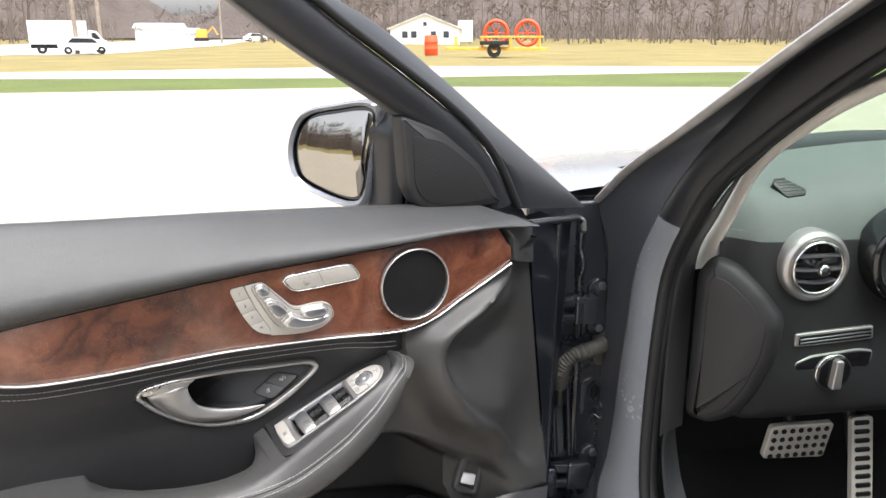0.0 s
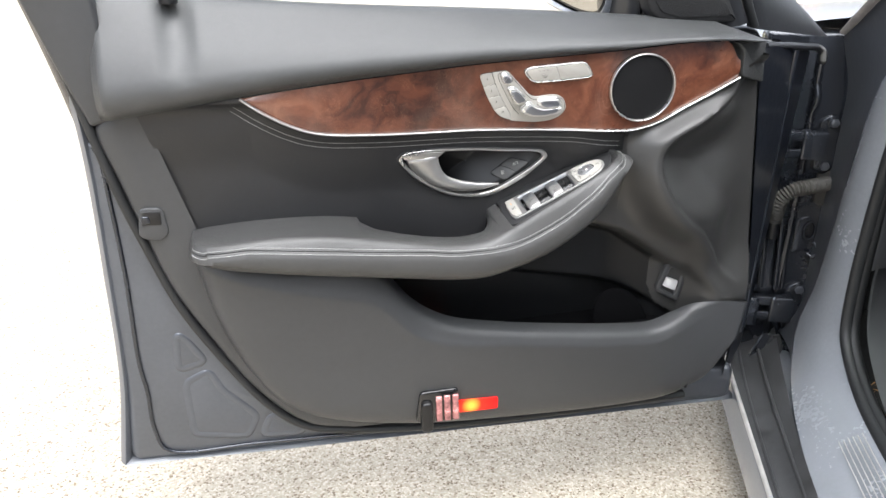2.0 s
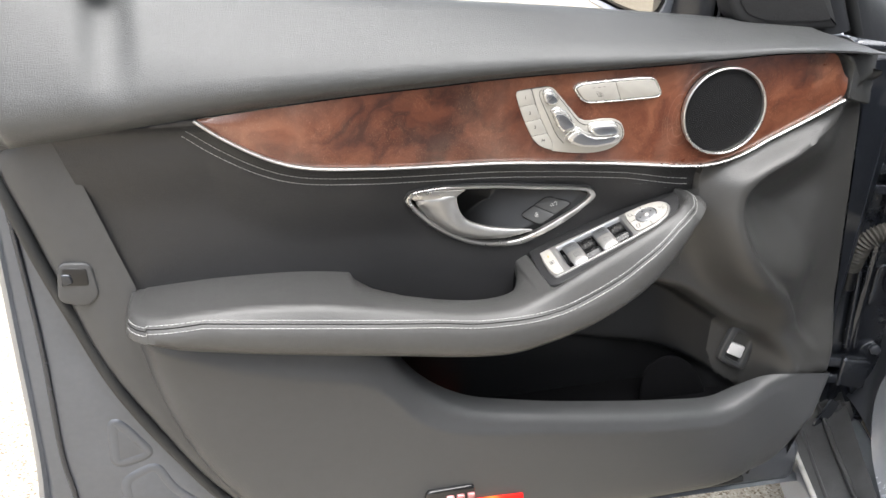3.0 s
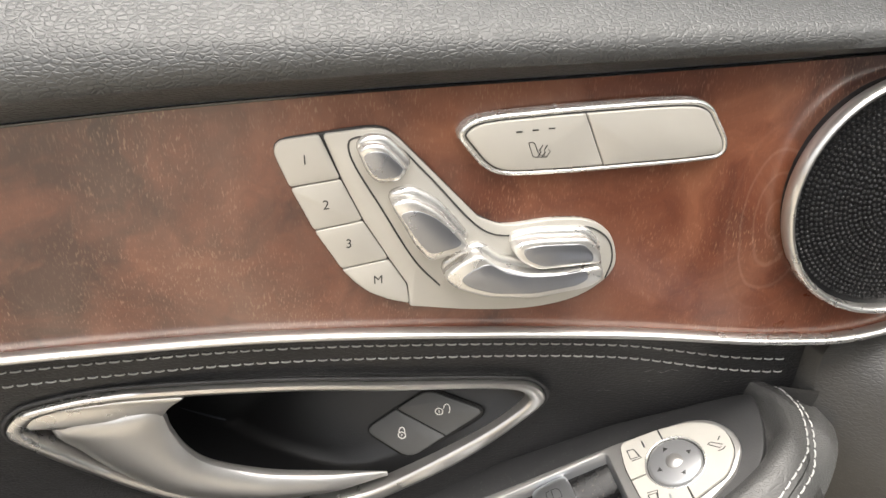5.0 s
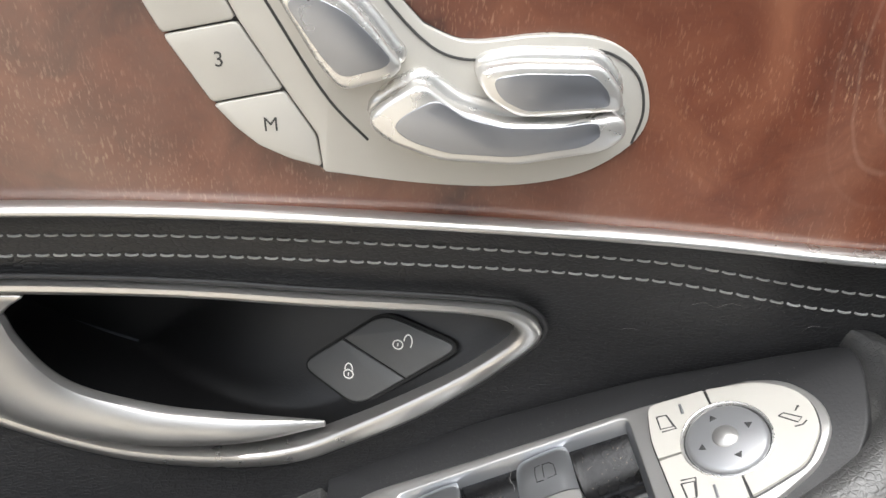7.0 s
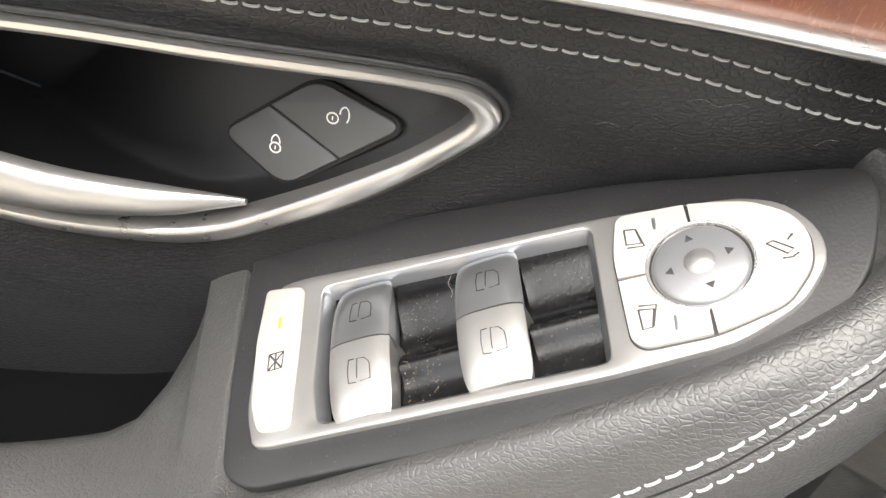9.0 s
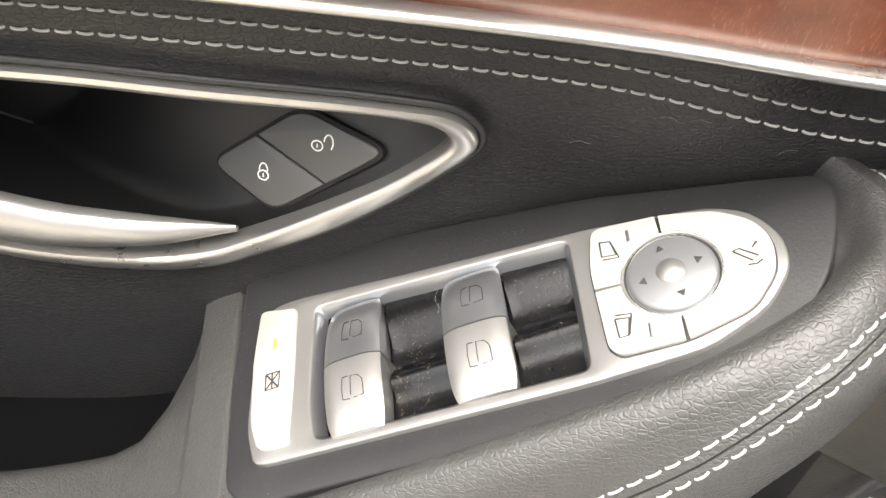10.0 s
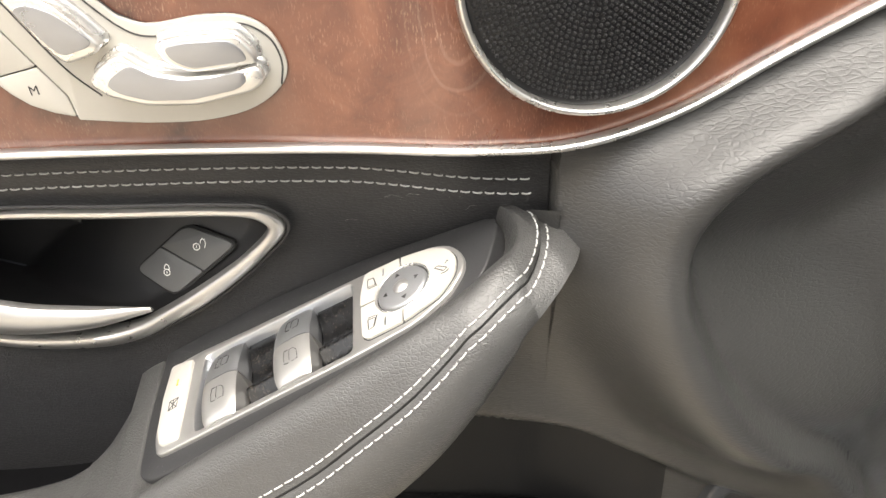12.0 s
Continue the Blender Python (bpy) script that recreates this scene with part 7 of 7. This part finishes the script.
    local("check_strap", Shape().sweep(strap, [(-0.010, -0.0025), (0.010, -0.0025), (0.010, 0.0025), (-0.010, 0.0025)], up=(0.3, -1, 0)), DARK_METAL, car, "worn dark steel check strap")
    for dx in (0.024, 0.040):
        fold = spline([(dx, -0.006, 0.258), (dx + 0.008, -0.018, 0.232), (dx - 0.002, -0.024, 0.208), (dx + 0.006, -0.030, 0.19)], 8)
        local("seal_fold", Shape().sweep(fold, ring(0.008, 8, 0.005), up=(0, -1, 0)), RUBBER, car)


# worn sill trim; on the pillar its paleness paints a glass reflection
TRIM_GREY = material("pale_worn_trim_and_glass_reflection", (0.46, 0.45, 0.44), 0.4, metal=0.3, vary=0.3, scale=30)


def glass():
    m = bpy.data.materials.new("tinted_glass")
    m.use_nodes = True
    n, l = m.node_tree.nodes, m.node_tree.links
    b = n["Principled BSDF"]
    tr, gl, mix = n.new("ShaderNodeBsdfTransparent"), n.new("ShaderNodeBsdfGlossy"), n.new("ShaderNodeMixShader")
    tr.inputs[0].default_value = (0.58, 0.74, 0.62, 1)
    gl.inputs["Roughness"].default_value = 0.02
    mix.inputs[0].default_value = 0.06
    l.new(tr.outputs[0], mix.inputs[1])
    l.new(gl.outputs[0], mix.inputs[2])
    l.new(mix.outputs[0], n["Material Output"].inputs["Surface"])
    n.remove(b)
    return m


GLASS = glass()
body()
wheels()
dashboard()
pedals()
hinges()


def debris():
    """Dry leaf and straw scraps on the cabin floor."""
    rnd = random.Random(3)
    s = Shape()
    for _ in range(140):
        x, y, a, L = rnd.uniform(0.18, 0.42), rnd.uniform(-0.40, -0.12), rnd.uniform(0, 6.28), rnd.uniform(0.004, 0.02)
        dx, dy, w = math.cos(a) * L, math.sin(a) * L, rnd.uniform(0.0006, 0.0025)
        s.add([CAR @ Vector(q) for q in ((x, y, 0.2485), (x + dx, y + dy, 0.250), (x + dx - dy * 0.1, y + dy + dx * w * 60, 0.2515), (x - dy * 0.1, y + dx * w * 60, 0.2495))], [(0, 1, 2, 3)])
    ob = new("litter", mesh_of("litter", s, LEAF))
    tagged(ob, "dry leaf and straw scraps on the floor mat", "litter", "", "stuff")
    lf = Shape()
    pts = [(0, 0), (0.012, 0.008), (0.02, 0.006), (0.022, 0.016), (0.034, 0.02), (0.022, 0.026), (0.024, 0.038), (0.012, 0.032), (0.004, 0.044), (0, 0.030), (-0.012, 0.034), (-0.010, 0.02), (-0.02, 0.012), (-0.008, 0.008)]
    V = [CAR @ Vector((0.23 + x, -0.27 + y, 0.252 + 0.010 * abs(math.sin(x * 90)))) for x, y in pts]
    lf.add(V, [tuple(range(len(V)))])
    tagged(new("dry_leaf", mesh_of("dry_leaf", lf, LEAF)), "curled brown dry leaf on the floor mat", "leaf")


LEAF = material("dry_leaf", (0.32, 0.17, 0.07), 0.8, vary=0.35, scale=40)
debris()


# ---- beyond the forecourt ----
WHITE_WALL = material("white_siding", (0.78, 0.78, 0.76), 0.7, vary=0.05, scale=0.5)
GREY_ROOF = material("pale_metal_roof", (0.70, 0.70, 0.70), 0.5, vary=0.06, scale=0.5)
DARK_PANE = material("dark_pane", (0.03, 0.035, 0.04), 0.1)
ORANGE = material("orange_red_plastic", (0.85, 0.10, 0.03), 0.5, vary=0.1, scale=3)
YELLOW = material("yellow_machine_paint", (0.75, 0.38, 0.05), 0.5, vary=0.2, scale=3)
TYRE = material("tyre_rubber", (0.02, 0.02, 0.02), 0.9)
WHITE_PAINT = material("white_vehicle_paint", (0.8, 0.8, 0.8), 0.3, coat=0.4, vary=0.03)
POLE = material("weathered_pole", (0.30, 0.25, 0.20), 0.9, vary=0.3, scale=4)
TWIG = material("bare_twigs", (0.15, 0.122, 0.105), 0.95, vary=0.3, scale=0.15)
TRUNK = material("grey_bark", (0.16, 0.135, 0.12), 0.95, vary=0.2, scale=0.4)


def at(r, deg, turn=0.0, z=0.0):
    x, y = ang(r, deg)
    return Matrix.Translation((x, y, z)) @ Matrix.Rotation(radians(turn - deg), 4, "Z")


def house(m):
    h = thing("house", "white gabled house with pale roof", "house", m)
    w, d, e, p = 6.2, 8.0, 1.9, 4.3
    wall = Shape().add([(-w, 0, -1.4), (w, 0, -1.4), (w, 0, e), (0, 0, p), (-w, 0, e), (-w, d, -1.4), (w, d, -1.4), (w, d, e), (0, d, p), (-w, d, e)], [(0, 1, 2, 3, 4), (9, 8, 7, 6, 5), (0, 4, 9, 5), (1, 6, 7, 2)])
    local("wall", wall, WHITE_WALL, h)
    for sgn in (-1, 1):
        local("roof", Shape().add([(0, -0.4, p + 0.12), (sgn * (w + 0.6), -0.4, e - 0.12), (sgn * (w + 0.6), d, e - 0.12), (0, d, p + 0.12), (0, -0.4, p - 0.05), (sgn * (w + 0.6), -0.4, e - 0.3), (sgn * (w + 0.6), d, e - 0.3), (0, d, p - 0.05)], [(0, 1, 2, 3), (4, 5, 6, 7), (0, 1, 5, 4), (1, 2, 6, 5), (2, 3, 7, 6), (3, 0, 4, 7)]), GREY_ROOF, h)
    for x in (-3.6, -2.0, 1.5, 3.8):
        local("window", Shape().box(x - 0.5, x + 0.5, -0.06, 0.05, 0.2, 1.3, 0.02), DARK_PANE, h)
    local("gable_window", Shape().box(-0.3, 0.3, -0.06, 0.05, 2.2, 2.9, 0.02), DARK_PANE, h)
    local("annex", Shape().box(w, w + 2.4, 1.0, d, -0.5, 3.2, 0.05), WHITE_WALL, h)


def wheel(s, x, y, z, r, w):
    a = np.linspace(0, 2 * math.pi, 21)[:-1]
    P = [[(x + k, y + q * math.cos(t), z + q * math.sin(t)) for t in a] for k, q in ((-w, r * 0.5), (-w, r * 0.93), (-w * 0.7, r), (w * 0.7, r), (w, r * 0.93), (w, r * 0.5))]
    return s.grid(P, round_v=True)


def reel_trailer(m):
    t = thing("reel_trailer", "orange cable reel trailer on the grass", "trailer", m)
    f = Shape()
    for y in (-0.6, 0.6):
        f.box(-2.6, 2.4, y - 0.06, y + 0.06, 0.35, 0.50, 0.02)
        f.box(-0.9, 2.2, y - 0.05, y + 0.05, 0.95, 1.04, 0.02)
        for x in (-2.1, -0.8, 0.6, 2.0):
            f.box(x - 0.05, x + 0.05, y - 0.05, y + 0.05, 0.4, 1.0, 0.02)
    local("frame", f, YELLOW, t, "yellow steel frame")
    for x in (-0.12, 1.42):
        c = [(x + 0.56 * math.cos(a), 0, 1.18 + 0.58 * math.sin(a)) for a in np.linspace(0, 2 * math.pi, 33)[:-1]]
        r = local("cable_reel", Shape().sweep(c, ring(0.09, 8, 0.14), up=(0, 1, 0), closed=True), ORANGE, t, "orange red cable reel")
        for a in (0, 1.05, 2.1):
            local("spoke", Shape().sweep([(x + 0.55 * math.cos(a), 0, 1.18 + 0.55 * math.sin(a)), (x - 0.55 * math.cos(a), 0, 1.18 - 0.55 * math.sin(a))], ring(0.025, 6), up=(0, 1, 0)), ORANGE, r)
    for y in (-0.75, 0.75):
        s = Shape()
        a = np.linspace(0, 2 * math.pi, 21)[:-1]
        s.grid([[(-0.2 + q * math.cos(k), y + w, 0.36 + q * math.sin(k)) for k in a] for w, q in ((-0.1, 0.15), (-0.1, 0.34), (0.1, 0.34), (0.1, 0.15))], round_v=True)
        local("wheel", s, TYRE, t)
    local("fender_guard", Shape().box(-0.9, 0.5, -0.9, 0.9, 0.62, 0.8, 0.03), TYRE, t)


def barrel(m):
    b = thing("barrel", "orange red plastic barrel on the grass", "barrel", m)
    prof = [(0.0, 0.0), (0.42, 0.0), (0.46, 0.05), (0.46, 0.4), (0.49, 0.45), (0.46, 0.5), (0.46, 0.85), (0.49, 0.9), (0.46, 0.95), (0.44, 1.28), (0.40, 1.32), (0.0, 1.32)]
    a = np.linspace(0, 2 * math.pi, 25)[:-1]
    local("drum", Shape().grid([[(r * math.cos(k), r * math.sin(k), z) for k in a] for r, z in prof], round_v=True), ORANGE, b)


def box_truck(m):
    t = thing("box_truck", "white box truck on the far road", "truck", m)
    local("cargo_box", Shape().box(-3.1, 2.4, -1.2, 1.2, 0.95, 3.3, 0.05), WHITE_PAINT, t)
    cab = rounded([(2.5, 0.5), (4.3, 0.5), (4.35, 1.25), (3.9, 1.45), (3.3, 2.3), (2.5, 2.4)], 0.15)
    M = Matrix(((1, 0, 0, 0), (0, 0, 1, 0), (0, 1, 0, 0), (0, 0, 0, 1)))
    local("cab", Shape().plate(cab, -1.0, 1.0, 0.08, M), WHITE_PAINT, t)
    local("side_window", Shape().plate(rounded([(2.8, 1.45), (3.65, 1.45), (3.2, 2.1), (2.8, 2.1)], 0.08), -1.02, 1.02, 0.01, M), DARK_PANE, t)
    local("chassis", Shape().box(-3.0, 4.0, -0.9, 0.9, 0.55, 0.95, 0.03), TYRE, t)
    for x in (-2.0, 3.5):
        for y in (-0.95, 0.95):
            a = np.linspace(0, 2 * math.pi, 21)[:-1]
            local("wheel", Shape().grid([[(x + q * math.cos(k), y + w, 0.45 + q * math.sin(k)) for k in a] for w, q in ((-0.14, 0.2), (-0.14, 0.45), (0.14, 0.45), (0.14, 0.2))], round_v=True), TYRE, t)


def parked_car(m, mat, label):
    t = thing("parked_car", label, "car", m)
    M = Matrix(((1, 0, 0, 0), (0, 0, 1, 0), (0, 1, 0, 0), (0, 0, 0, 1)))
    o = rounded([(-2.1, 0.35), (2.1, 0.35), (2.2, 0.75), (1.5, 0.95), (0.8, 1.45), (-1.0, 1.5), (-1.7, 1.0), (-2.2, 0.9)], 0.18)
    local("body", Shape().plate(o, -0.85, 0.85, 0.12, M), mat, t)
    local("side_window", Shape().plate(rounded([(-1.35, 1.0), (1.15, 0.98), (0.7, 1.36), (-0.95, 1.40)], 0.08), -0.86, 0.86, 0.01, M), DARK_PANE, t)
    for x in (-1.35, 1.4):
        for y in (-0.78, 0.78):
            a = np.linspace(0, 2 * math.pi, 21)[:-1]
            local("wheel", Shape().grid([[(x + q * math.cos(k), y + w, 0.33 + q * math.sin(k)) for k in a] for w, q in ((-0.1, 0.15), (-0.1, 0.33), (0.1, 0.33), (0.1, 0.15))], round_v=True), TYRE, t)


small = lambda k: Matrix.Scale(k, 4)
house(at(118, 29.7, 0, 0.95) @ small(0.83))
reel_trailer(at(48, 35.0) @ small(1.22))
barrel(at(54, 30.14))
box_truck(at(70, 5.35, 0, land(70, 5.35) + 0.03) @ small(0.76))
parked_car(at(67, 6.6, 0, land(67, 6.6) + 0.03) @ small(0.85), WHITE_PAINT, "white parked car on the far road")
parked_car(at(150, 17.7, 20, land(150, 17.7) + 0.03), WHITE_PAINT, "white car far along the road")
for r, d, w, hgt in ((150, 11.4, 4.2, 2.0), (156, 13.4, 1.6, 1.2)):
    s = thing("shed", "low white shed beyond the road", "shed", at(r, d, 0, 0.75))
    local("wall", Shape().box(-w, w, 0, 7, -0.6, hgt, 0.05), WHITE_WALL, s)
    local("roof", Shape().add([(-w - 0.4, -0.5, hgt), (w + 0.4, -0.5, hgt), (w, 3.5, hgt + 0.9), (-w, 3.5, hgt + 0.9), (w + 0.4, 7.5, hgt), (-w - 0.4, 7.5, hgt)], [(0, 1, 2, 3), (3, 2, 4, 5)]), GREY_ROOF, s)
ex = thing("excavator", "small yellow excavator beside the road", "excavator", at(150, 14.1, 0, 0.6))
local("cab", Shape().box(-1.0, 0.9, 0, 1.6, 0.5, 2.0, 0.15), YELLOW, ex)
local("boom", Shape().sweep([(0.8, 0.8, 1.2), (2.0, 0.8, 2.4), (2.8, 0.8, 1.0)], ring(0.16, 6), up=(0, 1, 0)), YELLOW, ex)
local("track", Shape().box(-1.4, 1.2, 0, 1.6, -0.1, 0.5, 0.15), TYRE, ex)
for r, d in ((67, 6.16), (84, 7.65), (120, 15.4)):
    p = Shape().sweep([(0, 0, -0.3), (0, 0, 5), (0, 0, 11)], ring(0.16, 8), up=(0, 1, 0))
    p.sweep([(-1.1, 0, 10.2), (1.1, 0, 10.2)], ring(0.07, 6), up=(0, 1, 0))
    t = thing("utility_pole", "weathered wooden utility pole", "pole", at(r, d))
    local("post", p, POLE, t)


def far_woods():
    """A belt of bare woods all round: trunks, limbs and twig clumps."""
    rnd = random.Random(11)
    tk, tw, pn = Shape(), Shape(), Shape()
    for i in range(1500):
        deg = rnd.uniform(0, 360)
        front = -30 < ((deg + 180) % 360) - 180 < 95
        r = rnd.uniform(118, 185) if front else rnd.uniform(45, 110)
        if front and 8 < deg < 18:
            r += 75
        x, y = ang(r, deg)
        z0 = -0.1 + 1.0 * float(smooth(60, 260, r))
        H = rnd.uniform(9, 17) * (0.45 if front and 8 < deg < 18 else 1)
        lean = rnd.uniform(-0.06, 0.06)
        tk.sweep([(x, y, z0), (x + lean * H * 0.5, y, z0 + H * 0.5), (x + lean * H, y, z0 + H)], ring(1, 5), up=(0, 1, 0.01), scale=[0.13, 0.08, 0.02], caps=False)
        for k in range(7):
            h = rnd.uniform(0.3, 0.9) * H
            a, L = rnd.uniform(0, 6.28), rnd.uniform(1.0, 3.2)
            p0 = np.array((x + lean * h, y, z0 + h))
            p1 = p0 + np.array((math.cos(a) * L, math.sin(a) * L, L * rnd.uniform(0.5, 1.1)))
            tk.sweep([p0, p1], ring(1, 3), up=(0.1, 0.2, 1), scale=[0.07, 0.02], caps=False)
            for _ in range(9):
                c = p0 + (p1 - p0) * rnd.uniform(0.3, 1.1)
                d = np.array((rnd.gauss(0, 1), rnd.gauss(0, 1), rnd.gauss(0.5, 0.8)))
                q = np.array((rnd.gauss(0, 1), rnd.gauss(0, 1), rnd.gauss(0, 1))) * 0.05
                tw.add([c - q, c + q, c + d * rnd.uniform(0.5, 1.2)], [(0, 1, 2)])
        for _ in range(30):
            c = np.array((x + rnd.gauss(0, 2.6), y + rnd.gauss(0, 2.2), z0 + rnd.uniform(0, 3.0)))
            d = np.array((rnd.gauss(0, 0.5), rnd.gauss(0, 0.5), rnd.uniform(0.6, 2.2)))
            q = np.array((rnd.gauss(0, 1), rnd.gauss(0, 1), 0)) * 0.06
            tw.add([c - q, c + q, c + d], [(0, 1, 2)])
    tagged(new("bare_trunks", mesh_of("bare_trunks", tk, TRUNK)), "grey trunks of far bare woods", "woods", "", "stuff")
    tagged(new("bare_twigs", mesh_of("bare_twigs", tw, TWIG)), "brown twigs of far bare woods", "woods", "", "stuff")
    hill = Shape()
    a = np.linspace(0, 2 * math.pi, 145)[:-1]
    n = len(a)
    P = []
    for r, h in ((192, 0), (205, 14), (225, 24), (420, 30)):
        P.append([(r * math.sin(t), r * math.cos(t), 0.9 + h * (1 + 0.14 * math.sin(5 * t + 1) + 0.08 * math.sin(17 * t)) * (1 - 0.78 * math.exp(-((math.degrees(t) - 13) / 4) ** 4))) for t in a])
    hill.grid(P, round_v=True)
    tagged(new("backdrop", mesh_of("backdrop", hill, HILL)), "brown wooded rise beyond the field", "hill", "", "structure")


HILL = material("brown_woods", (0.105, 0.085, 0.075), 1.0, vary=0.3, scale=0.12, bump=[("noise", 0.8, 0.5)])
far_woods()
